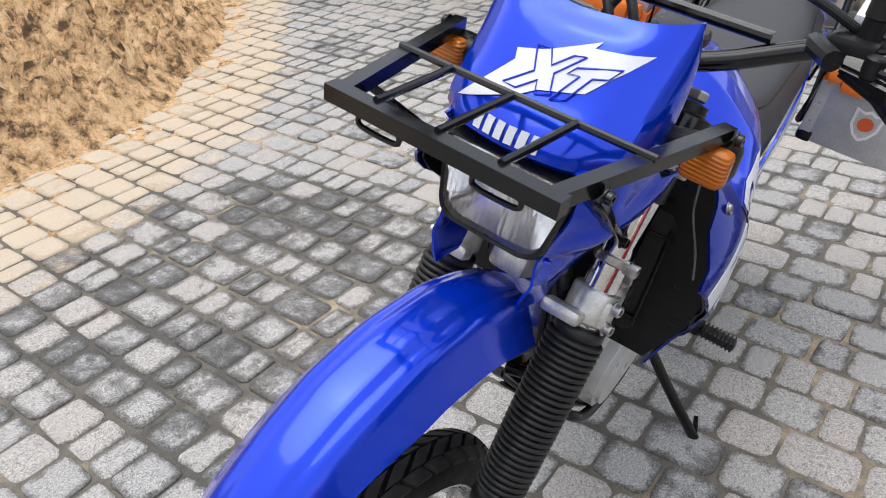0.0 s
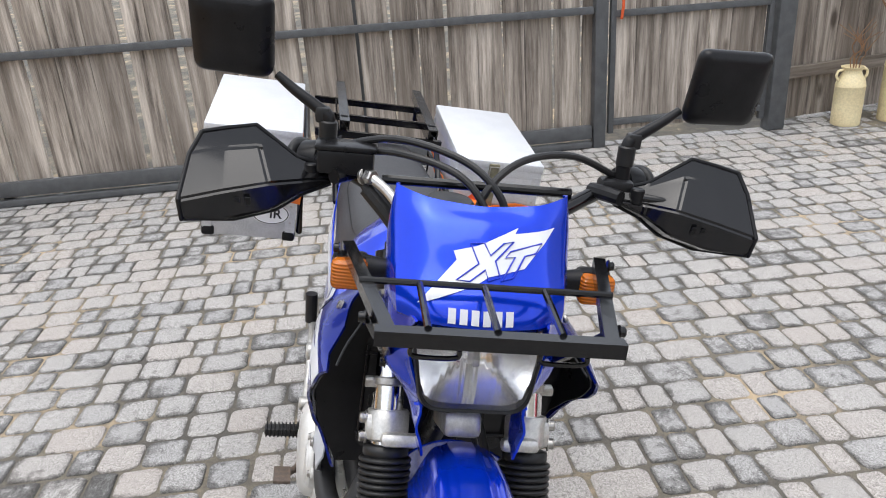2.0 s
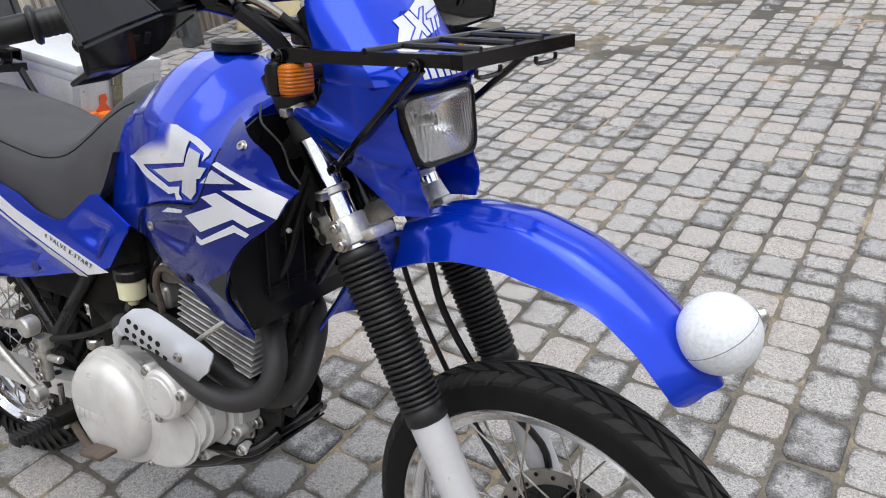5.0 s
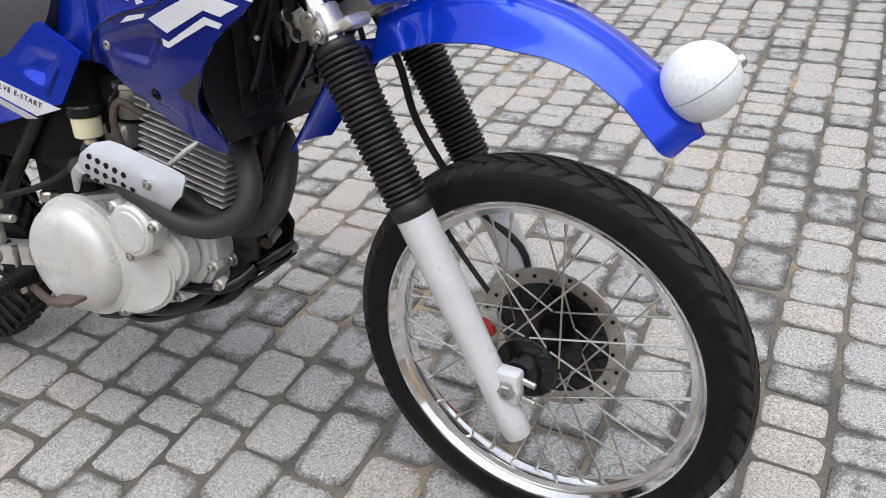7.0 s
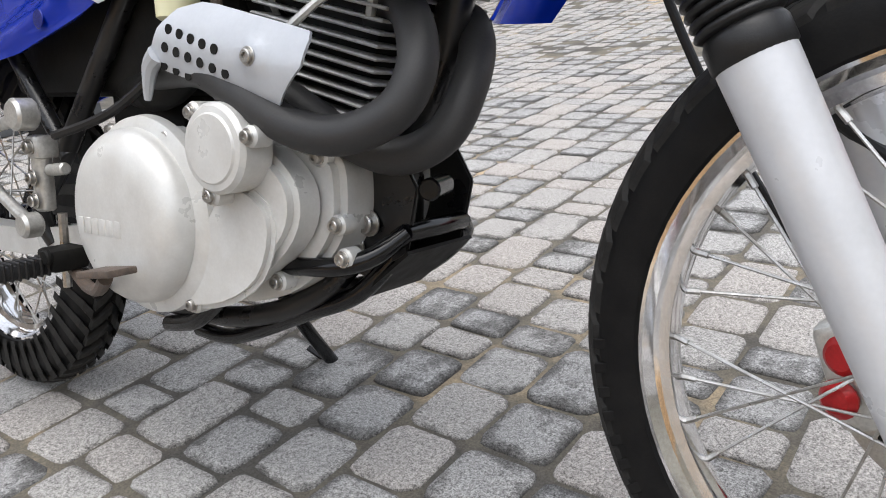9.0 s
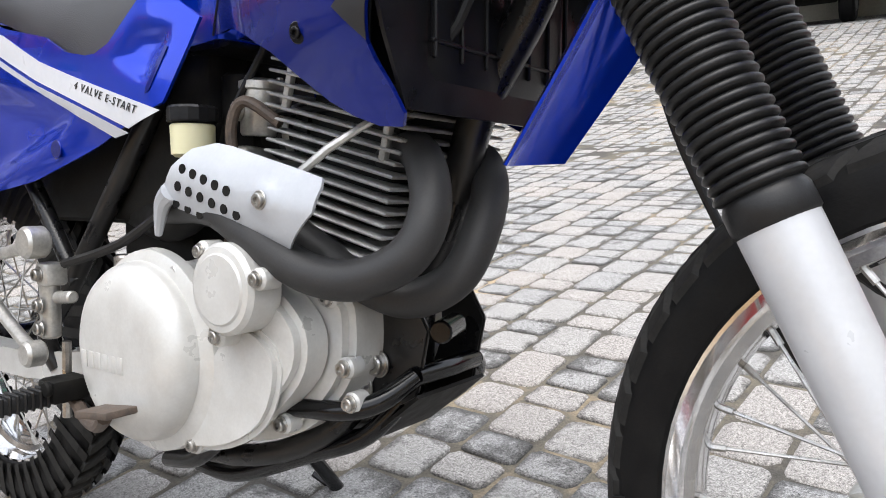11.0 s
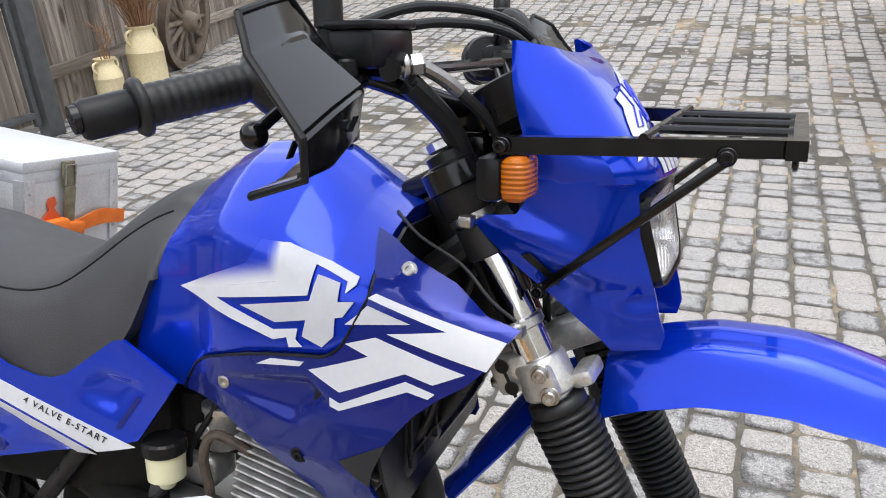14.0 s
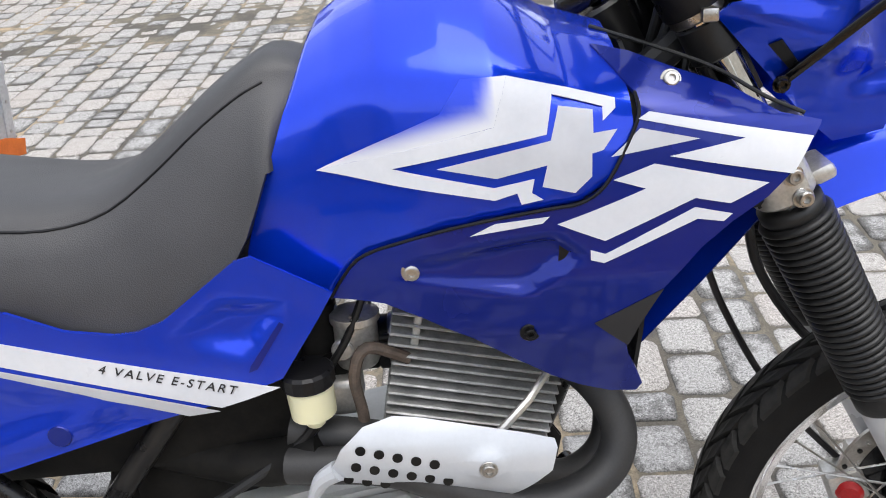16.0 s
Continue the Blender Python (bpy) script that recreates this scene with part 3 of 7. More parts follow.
part("post", box(0.12, 0.15, FH, at(FX + 0.02, 3.40, FH / 2), 0.008), GATEGREY, gate, "thick grey gate post")
# the far fence, which bends away
far = tagged(new("wall_north"), "weathered plank fence with two wooden rails", "fence", kind="structure")
pts = [Vector((*p, 0)) for p in fence_far]
for a, b in zip(pts, pts[1:]):
    d = (b - a).normalized()
    ang = math.degrees(math.atan2(d.y, d.x)) - 90
    s = 0.0
    while s < (b - a).length:
        w = rnd.uniform(0.135, 0.195)
        p = a + d * (s + w / 2)
        plank(w, 1.80, 0.022, far, at(p.x - 0.02, p.y, 0.02) @ pose(0, 0, 0, 0, 0, ang + rnd.uniform(-2, 2)), k)
        s += w + rnd.choice((0.006, 0.012, 0.022))
        k += 1
    for z in (0.36, 1.14):
        c = (a + b) / 2 + Vector((d.y, -d.x, 0)) * 0.03
        rl = plank(0.085, (b - a).length, 0.04, far, at(*(a + Vector((d.y, -d.x, 0)) * 0.03)) @ at(0, 0, z) @ pose(0, 0, 0, 0, 0, ang) @ pose(0, 0, 0, -90, 0, 0), k, "wooden_rail")
        k += 1
part("notice", box(0.02, 0.12, 0.34, at(-6.02, 8.0, 0.28) @ pose(0, 0, 0, 0, 0, 16), 0.004), OFFWHITE, far, "small white board")


# milk churns
def churn(x, y, h, r, label):
    t = thing("milk_churn", at(x, y, 0), label, "milk can", "churns by the fence")
    prof = [(r * 0.96, 0), (r, 0.012), (r * 0.98, 0.03), (r, h * 0.36), (r, h * 0.66), (r * 1.02, h * 0.67), (r, h * 0.69), (r * 0.92, h * 0.77), (r * 0.70, h * 0.86), (r * 0.62, h * 0.90), (r * 0.62, h * 0.95), (r * 0.76, h * 0.985), (r * 0.78, h), (r * 0.70, h), (r * 0.56, h * 0.95), (r * 0.56, h * 0.88), (0, h * 0.87)]
    part("body", lathe(prof, (0, 0, 0), (0, 0, 1), 40), CREAM, t)
    for s in (-1, 1):
        part("handle", tube([(0, s * r * 0.66, h * 0.95), (0, s * r * 1.06, h * 0.93), (0, s * r * 1.12, h * 0.84), (0, s * r * 0.92, h * 0.77)], 0.009, 8), CREAM, t)
    return t


churn(-4.42, 3.56, 0.57, 0.134, "large cream enamelled milk churn holding a bunch of twigs")
churn(-4.42, 3.17, 0.405, 0.098, "small cream enamelled milk churn holding a few thin twigs")


def twigs(x, y, z, n, length, spread, label, seed):
    t = thing("twigs", at(x, y, z), label, "twigs")
    rnd = random.Random(seed)
    bms = []
    for i in range(n):
        a, q = rnd.uniform(0, 6.28), rnd.uniform(0.1, spread)
        l = length * rnd.uniform(0.6, 1.1)
        p = [Vector((0.03 * math.cos(a), 0.03 * math.sin(a), -0.12))]
        for s in (0.3, 0.6, 1.0):
            p.append(Vector((q * s * math.cos(a) * l + rnd.uniform(-0.03, 0.03), q * s * math.sin(a) * l + rnd.uniform(-0.03, 0.03), l * s * rnd.uniform(0.8, 1.0))))
        bms.append(tube(p, (0.0055, 0.0045, 0.0034, 0.002), 5, 3))
        for j in range(3):
            b = p[2] + (p[3] - p[2]) * rnd.uniform(0, 0.8)
            bms.append(tube([b, b + Vector((rnd.uniform(-0.12, 0.12), rnd.uniform(-0.12, 0.12), rnd.uniform(0.05, 0.16)))], (0.003, 0.0018), 4, 1))
    tagged(part("stems", join(*bms), TWIG, t), "dry thin stems", kind="stuff")


twigs(-4.42, 3.56, 0.56, 95, 0.55, 0.85, "bunch of dry reddish twigs in the large churn", 3)
twigs(-4.42, 3.17, 0.39, 5, 0.29, 0.5, "few thin bare twigs in the small churn", 4)

# cart wheel leaning on the fence
cw = thing("cart_wheel", at(-4.99, 4.68, 0.428) @ pose(0, 0, 0, 0, 0, 14) @ pose(0, 0, 0, 0, 10, 0), "old wooden cart wheel leaning against the fence", "cart wheel")
CR = 0.432
part("felloe", lathe([(CR - 0.075, -0.03), (CR - 0.006, -0.032), (CR - 0.006, 0.032), (CR - 0.075, 0.03)], (0, 0, 0), (1, 0, 0), 48, closed=True), OLDWOOD, cw)
part("iron_tyre", lathe([(CR - 0.007, -0.034), (CR, -0.034), (CR, 0.034), (CR - 0.007, 0.034)], (0, 0, 0), (1, 0, 0), 48, closed=True), RUST, cw, "rusted iron tyre")
part("hub", lathe([(0.055, -0.12), (0.07, -0.11), (0.095, -0.04), (0.10, 0.0), (0.095, 0.04), (0.07, 0.12), (0.055, 0.13), (0.03, 0.13), (0.03, 0.08), (0, 0.08)], (0, 0, 0), (1, 0, 0), 24), OLDWOOD, cw)
for k in range(12):
    a = 2 * math.pi * k / 12
    part("spoke", tube([(0, 0.08 * math.cos(a), 0.08 * math.sin(a)), (0, (CR - 0.07) * math.cos(a), (CR - 0.07) * math.sin(a))], (0.026, 0.02), 8, 1), OLDWOOD, cw)

# wreath on the gate
wr = thing("wreath", FENCE_M @ at(FX + 0.06, 2.665, 1.745) @ Matrix.Diagonal((1.2, 1.25, 1.25, 1)), "fir wreath with red berries hanging on the gate", "wreath")
rnd2 = random.Random(9)
bms, red, bow = [], [], []
for i in range(420):
    a = rnd2.uniform(0, 6.283)
    r = 0.17 + rnd2.uniform(-0.05, 0.05)
    p = Vector((rnd2.uniform(-0.02, 0.05), r * math.cos(a), r * math.sin(a)))
    dd = Vector((rnd2.uniform(0, 0.05), math.cos(a + rnd2.uniform(-1.2, 1.2)) * 0.07, math.sin(a + rnd2.uniform(-1.2, 1.2)) * 0.07))
    bms.append(tube([p, p + dd], (0.006, 0.001), 3, 1))
tagged(part("fir_needles", join(*bms), NEEDLE, wr), "dark green fir needles", kind="stuff")
for c in ((0.5,), (1.15,), (2.2,), (4.3,), (5.6,)):
    for i in range(14):
        a = c[0] + rnd2.uniform(-0.22, 0.22)
        r = 0.17 + rnd2.uniform(-0.05, 0.06)
        b = bmesh.new()
        bmesh.ops.create_icosphere(b, subdivisions=1, radius=0.013, matrix=at(0.065 + rnd2.uniform(-0.01, 0.015), r * math.cos(a), r * math.sin(a)))
        part("berry", b, BERRY, wr)
for s in (-1, 1):
    bow.append(tube([(0.07, 0, 0.16), (0.09, s * 0.07, 0.20), (0.08, s * 0.06, 0.13), (0.07, 0, 0.16)], (0.004, 0.018, 0.018, 0.004), 8, 4))
part("bow", join(*bow), BRONZE, wr, "brown ribbon bow")


# ---- the motorcycle ----
BIKE = pose(0.015, -0.186, -0.005, -12.25, -0.86, 4.2)
bike = thing("motorcycle", BIKE, "blue trail motorcycle with white graphics leaning on its side stand", "motorcycle")
RAKE = radians(26.6)
# the fork and handlebar are turned a little to the right
YAW = Matrix.Identity(4)
STEER = at(-0.345, 0, 0.85) @ Matrix.Rotation(radians(-6.3), 4, Vector((-math.sin(RAKE), 0, math.cos(RAKE)))) @ at(0.345, 0, -0.85)
AX = Vector((0, 0, 0.328))
RA = Vector((-1.435, 0, 0.334))
FORK_Y = 0.096


def fork(z, y=0.0, off=0.0):
    """A point on a fork leg's axis at the height z; off: forward of it."""
    return Vector((-0.271 + (0.812 - z) * math.tan(RAKE) + off, y, z))


UPF = Vector((-math.sin(RAKE), 0, math.cos(RAKE)))


def fpart(name, bm, material, parent=None, label="", **kw):
    """A part that turns with the handlebar."""
    return part(name, moved(bm, STEER), material, parent or bike, label, **kw)


def bpart(name, bm, material, parent=None, label="", **kw):
    """A part that stands with the frame."""
    return part(name, moved(bm, YAW), material, parent or bike, label, **kw)


# wheels
def wheel(c, R, width, lip, name, m, knobby):
    tyre_r = R - lip
    prof = []
    for k in range(17):
        a = math.pi * (k / 16)
        prof.append((lip - 0.004 + (tyre_r) * math.sin(a) ** 0.8, -width / 2 * math.cos(a) * (0.72 + 0.28 * math.sin(a))))
    prof += [(lip - 0.012, width * 0.25), (lip - 0.012, -width * 0.25)]
    w = part(name, moved(lathe(prof, c, (0, 1, 0), 72, closed=True), m), TYRE, bike, "black spoked wheel tyre with block tread")
    # tread: slanting blocks laid on the crown, in four bands
    ys = [q[1] for q in prof[:17]]
    rs = [q[0] for q in prof[:17]]
    n = 46
    high, pitch = (0.009, 2 * math.pi / n) if knobby else (0.0060, 2 * math.pi / n)
    for row, (y0, y1, lean_) in enumerate(((-0.435, -0.245, -0.75), (-0.225, -0.015, 0.85), (0.015, 0.225, -0.85), (0.245, 0.435, 0.75)) if knobby else ((-0.345, -0.225, -0.5), (-0.205, -0.018, 0.8), (0.018, 0.205, -0.8), (0.225, 0.345, 0.5))):
        b = bmesh.new()
        grid = []
        for f in (0.0, 0.5, 1.0):
            yy = (y0 + (y1 - y0) * f) * width
            r = lerp(yy, ys, rs)
            line = []
            for e in (-0.39, 0.39):
                th = pitch * (e * (0.66 if knobby else 1.0) + lean_ * (f - 0.5))
                for up_ in (-0.003, high):
                    inset = 1.0 if up_ < 0 else 0.86
                    t2 = pitch * lean_ * (f - 0.5) + (th - pitch * lean_ * (f - 0.5)) * inset
                    line.append(b.verts.new(((r + up_) * math.cos(t2), yy * (1 + (0.02 if abs(yy) > width * 0.2 and up_ > 0 else 0)), (r + up_) * math.sin(t2))))
            grid.append(line)
        for g, h_ in zip(grid, grid[1:]):
            for u_, v_ in ((0, 1), (1, 3), (3, 2)):
                b.faces.new((g[u_], g[v_], h_[v_], h_[u_]))
        for g in (grid[0], grid[-1]):
            b.faces.new((g[0], g[1], g[3], g[2]))
        bmesh.ops.recalc_face_normals(b, faces=b.faces)
        me = bpy.data.meshes.new("tread_block")
        b.to_mesh(me)
        b.free()
        me.materials.append(TREAD)
        for k in range(n):
            ob = new("tread_block", me)
            ob.parent = w
            ob.matrix_basis = m @ at(*c) @ Matrix.Rotation(pitch * (k + 0.5 * (row % 2)), 4, "Y")
    if not knobby:
        # raised plain bars where the maker's name is moulded
        yb = lerp(0.300, rs[:9], ys[:9])
        for start in (150, 330):
            for k in range(7):
                a = radians(start + 4.6 * k)
                bar_ = box(0.020, 0.003, 0.010, at(*c) @ Matrix.Rotation(a, 4, "Y") @ at(0.300, yb + 0.0006, 0) @ Matrix.Rotation(radians(-18), 4, "Z"), 0.0006, 1)
                part("sidewall_bar", moved(bar_, m), TYRE, w)
    rw = width * 0.33
    rim = [(lip, -rw), (lip + 0.001, -rw + 0.004), (lip - 0.012, -rw + 0.008), (lip - 0.022, -rw * 0.5), (lip - 0.026, 0), (lip - 0.022, rw * 0.5), (lip - 0.012, rw - 0.008), (lip + 0.001, rw - 0.004), (lip, rw),
           (lip - 0.010, rw - 0.001), (lip - 0.018, rw * 0.55), (lip - 0.030, rw * 0.45), (lip - 0.034, 0), (lip - 0.030, -rw * 0.45), (lip - 0.018, -rw * 0.55), (lip - 0.010, -rw + 0.001)]
    part("rim", moved(lathe(rim, c, (0, 1, 0), 72, closed=True), m), CHROME, w, "chromed steel rim")
    hub = [(0.014, -0.075), (0.026, -0.072), (0.030, -0.05), (0.050, -0.046), (0.050, -0.038), (0.03, -0.032), (0.026, 0.0), (0.03, 0.03), (0.062, 0.036), (0.062, 0.044), (0.03, 0.05), (0.022, 0.072), (0.012, 0.075)]
    part("hub", moved(lathe(hub, c, (0, 1, 0), 32), m), BLACKMETAL, w, "black wheel hub")
    # spokes
    for k in range(36):
        side = 1 if k % 2 else -1
        a0 = 2 * math.pi * k / 36
        a1 = a0 + (1.15 if (k // 2) % 2 else -1.15)
        p = Vector(c) + Vector((0.054 * math.cos(a1), side * 0.040, 0.054 * math.sin(a1)))
        q = Vector(c) + Vector(((lip - 0.030) * math.cos(a0), side * 0.004, (lip - 0.030) * math.sin(a0)))
        b = join(tube([p, q], 0.0016, 6, 1), tube([q + (p - q).normalized() * 0.016, q + (q - p).normalized() * 0.004], 0.0032, 6, 1))
        part("spoke", moved(b, m), STEEL, w)
    return w


front_wheel = wheel(AX, 0.327, 0.088, 0.273, "front_wheel", STEER, False)
rear_wheel = wheel(RA, 0.300, 0.112, 0.222, "rear_wheel", YAW, True)
# brake disc on the left side of the front wheel, drilled
disc = [(0.098, 0.050), (0.126, 0.050), (0.126, 0.055), (0.098, 0.055)]
d = fpart("brake_disc", lathe(disc, AX, (0, 1, 0), 64, closed=True), DISC, front_wheel, "drilled steel brake disc")
fpart("disc_carrier", lathe([(0.03, 0.046), (0.100, 0.049), (0.100, 0.056), (0.03, 0.058)], AX, (0, 1, 0), 40, closed=True), BLACKMETAL, front_wheel, "black disc carrier")
for k in range(24):
    a = 2 * math.pi * k / 24
    fpart("disc_hole", cyl(AX + Vector((0.112 * math.cos(a) + 0.006 * (k % 3 - 1) * math.cos(a), 0.0485, (0.112 + 0.006 * (k % 3 - 1)) * math.sin(a))), (0, 1, 0), 0.0035, 0.008, 0, 10), DARK, d)

# fork
for s in (-1, 1):
    leg = [(0.018, -0.015), (0.0215, -0.010), (0.0225, 0.02), (0.0235, 0.10), (0.0262, 0.24), (0.0285, 0.352), (0.0285, 0.372), (0.026, 0.374)]
    low = fork(0.255, s * FORK_Y)
    L_ = fpart("fork_leg", lathe(leg, low, UPF, 32), WHITEPAINT, None, "white painted lower fork leg")
    lug = join(box(0.050, 0.03, 0.056, at(-0.008, s * 0.094, 0.328), 0.008), cyl((0.0, s * 0.103, 0.328), (0, s, 0), 0.018, 0.006, 0.002))
    fpart("axle_clamp", lug, WHITEPAINT, L_)
    fpart("axle_nut", lathe([(0.0135, 0), (0.0135, 0.008), (0.011, 0.010), (0.006, 0.010), (0.006, 0.004), (0, 0.004)], (0.0, s * 0.107, 0.328), (0, s, 0), 6), STEEL, L_)
    for dz in (-0.016, 0.016):
        fpart("clamp_stud", cyl((0.018, s * 0.095, 0.328 + dz), (1, 0, -0.2), 0.005, 0.022, 0.001, 8), STEEL, L_)
    # bellows
    prof, n, pitch_ = [(0.0275, 0.0), (0.0305, 0.003), (0.0305, 0.020), (0.0285, 0.024)], 27, 0.0083
    for k in range(n):
        h, wide = 0.026 + k * pitch_, 0.0035 * k / n
        prof += [(0.0272 + wide, h), (0.0302 + wide, h + 0.0013), (0.0322 + wide, h + 0.0028), (0.0326 + wide, h + 0.0044), (0.0318 + wide, h + 0.0062), (0.0296 + wide, h + 0.0077)]
    top_ = 0.026 + n * pitch_
    prof += [(0.029, top_), (0.031, top_ + 0.003), (0.031, top_ + 0.014), (0.022, top_ + 0.016)]
    fpart("fork_boot", lathe(prof, fork(0.574, s * FORK_Y), UPF, 36), RUBBER, None, "ribbed black rubber fork boot", crease=80)
    fpart("fork_tube", cyl(fork(0.79, s * FORK_Y), UPF, 0.0205, 0.29, 0.002, 28), CHROME, None, "chromed fork tube")
    for z, h, r in ((0.99, 0.012, 0.0245), (0.882, 0.012, 0.0245)):
        fpart("tube_clamp", join(cyl(fork(z, s * FORK_Y), UPF, r, h, 0.002, 24), box(0.014, 0.02, 0.012, at(*(fork(z + 0.006, s * (FORK_Y + 0.024), 0.006))), 0.002)), STEEL, None, "steel band on the fork tube")
    fpart("tube_sleeve", cyl(fork(0.955, s * FORK_Y), UPF, 0.0225, 0.038, 0.003, 24), RUBBER)
    fpart("reflex_bar", moved(box(0.008, 0.008, 0.05, None, 0.002), axis_m(fork(0.945, s * FORK_Y, 0.022), UPF)), RUBBER)
    fpart("fork_cap", lathe([(0.026, 0), (0.028, 0.004), (0.028, 0.05), (0.024, 0.055), (0.02, 0.057), (0.02, 0.066), (0.012, 0.068), (0, 0.068)], fork(0.998, s * FORK_Y), UPF, 24), PLASTIC)
    fpart("cap_nut", cyl(fork(1.06, s * FORK_Y), UPF, 0.014, 0.012, 0.002, 6), STEEL)
CZ = 0.836
ring = [(0.0212, -0.022), (0.027, -0.022), (0.0295, -0.019), (0.0295, 0.015), (0.027, 0.019), (0.0212, 0.019)]
lower = fpart("lower_fork_clamp", moved(box(0.05, 0.15, 0.034, None, 0.008), axis_m(fork(CZ, 0, -0.02), UPF)), CAST, None, "cast aluminium lower fork clamp")
for s in (-1, 1):
    fpart("clamp_ring", lathe(ring, fork(CZ, s * FORK_Y), UPF, 32, closed=True), CAST, lower)
    fpart("clamp_lug", moved(box(0.036, 0.044, 0.038, None, 0.006), axis_m(fork(CZ - 0.001, s * (FORK_Y + 0.004), -0.028), UPF)), CAST, lower)
    fpart("bolt_boss", moved(box(0.028, 0.026, 0.036, None, 0.006), axis_m(fork(CZ, s * (FORK_Y + 0.016), 0.008), UPF)), CAST, lower)
    fpart("mudguard_arm", moved(box(0.050, 0.024, 0.018, None, 0.006), axis_m(fork(CZ + 0.002, s * 0.080, 0.042), UPF)), CAST, lower)
for s in (-1, 1):
    fpart("clamp_slit", moved(box(0.002, 0.003, 0.043, None), axis_m(fork(CZ - 0.001, s * (FORK_Y + 0.0265), -0.031), UPF)), DARK, lower)
    fpart("fork_collar", cyl(fork(CZ - 0.046, s * FORK_Y), UPF, 0.0265, 0.022, 0.003, 28), CHROME, None, "bright collar above the boot")
    for dz in (-0.011, 0.011):
        fpart("clamp_bolt", bolt(fork(CZ + dz, s * (FORK_Y + 0.028), 0.010), (0.12, s, 0.05), 0.0075, 0.010), STEEL, lower)
        fpart("clamp_bolt", bolt(fork(CZ + dz, s * (FORK_Y + 0.012), -0.046), (-1, 0, -0.5), 0.0070, 0.012), STEEL, lower)
        fpart("bolt_recess", cyl(fork(CZ + dz, s * (FORK_Y + 0.026), -0.031), (0, s, 0), 0.0075, 0.0022, 0.0006, 16), DARK, lower)
upper = join(*[lathe([(0.024, -0.014), (0.032, -0.011), (0.032, 0.011), (0.024, 0.014)], fork(1.035, s * FORK_Y), UPF, 28) for s in (-1, 1)], moved(box(0.06, 0.17, 0.024, None, 0.006), axis_m(fork(1.035, 0, -0.02), UPF)))
fpart("upper_fork_clamp", upper, BLACKMETAL, None, "black upper fork clamp")
fpart("steering_stem", cyl(fork(0.83, 0, -0.05), UPF, 0.028, 0.21, 0.004), BLACKMETAL)


# front mudguard: an arched, drooping blade with a raised middle
def mudguard(u, v):
    """u along the blade from the fork to the tip, v across, -1 to 1."""
    xs, zs = (-0.235, -0.185, -0.128, -0.041, 0.039, 0.101, 0.154, 0.198, 0.216), (0.846, 0.866, 0.880, 0.880, 0.858, 0.826, 0.788, 0.742, 0.712)
    k = np.linspace(0, 1, 9)
    x, z = lerp(u, k, xs), lerp(u, k, zs)
    half = lerp(u, (0, 0.12, 0.45, 0.62, 0.8, 0.93, 1), (0.064, 0.068, 0.070, 0.064, 0.064, 0.057, 0.030))
    drop = lerp(u, (0, 0.2, 0.42, 0.60, 0.78, 0.9, 1), (0.066, 0.064, 0.056, 0.036, 0.030, 0.030, 0.022))
    a = abs(v)
    fall = 0.10 * smooth(a, 0.1, 0.62) + 0.90 * smooth(a, 0.5, 1.12) / smooth(1.0, 0.5, 1.12) + 0.05 * smooth(a, 0.28, 0.36)
    back = lerp(u, (0, 0.5, 1), (0.0, -0.012, -0.030)) * a * a
    return Vector((x + back, v * half * (1.0 if a < 0.7 else 1.0 - 0.0 * a), z - drop * fall))


def blade(u0, u1, nu, nv, fn, thick, out=(0.2, 0, 1)):
    bm = bmesh.new()
    rows = [[bm.verts.new(fn(u0 + (u1 - u0) * i / nu, -1 + 2 * j / nv)) for j in range(nv + 1)] for i in range(nu + 1)]
    for a, b in zip(rows, rows[1:]):
        for j in range(nv):
            bm.faces.new((a[j], a[j + 1], b[j + 1], b[j]))
    return deepen(bm, thick, out)


def soft_guard(u, v):
    h = 0.03
    return (mudguard(max(0, u - h), v) + 2 * mudguard(u, v) + mudguard(min(1, u + h), v)) / 4


guard = fpart("front_mudguard", blade(0, 1, 48, 28, soft_guard, 0.0035), BLUE, None, "glossy blue high front mudguard", crease=50)
rear_flap = blade(0, 1, 14, 14, lambda u, v: Vector((lerp(u, (0, 0.4, 1), (-0.318, -0.370, -0.440)) + 0.075 * (v * v) * lerp(u, (0, 1), (0.5, 0.36)), v * lerp(u, (0, 1), (0.066, 0.052)), lerp(u, (0, 0.4, 1), (0.79, 0.715, 0.620)) - 0.0 * v)), 0.003)
fpart("mudguard_rear_flap", rear_flap, BLUE, None, "blue rear part of the front mudguard", crease=50)

# headlamp mask
MZ = (1.166, 1.129, 1.086, 1.051, 1.037)


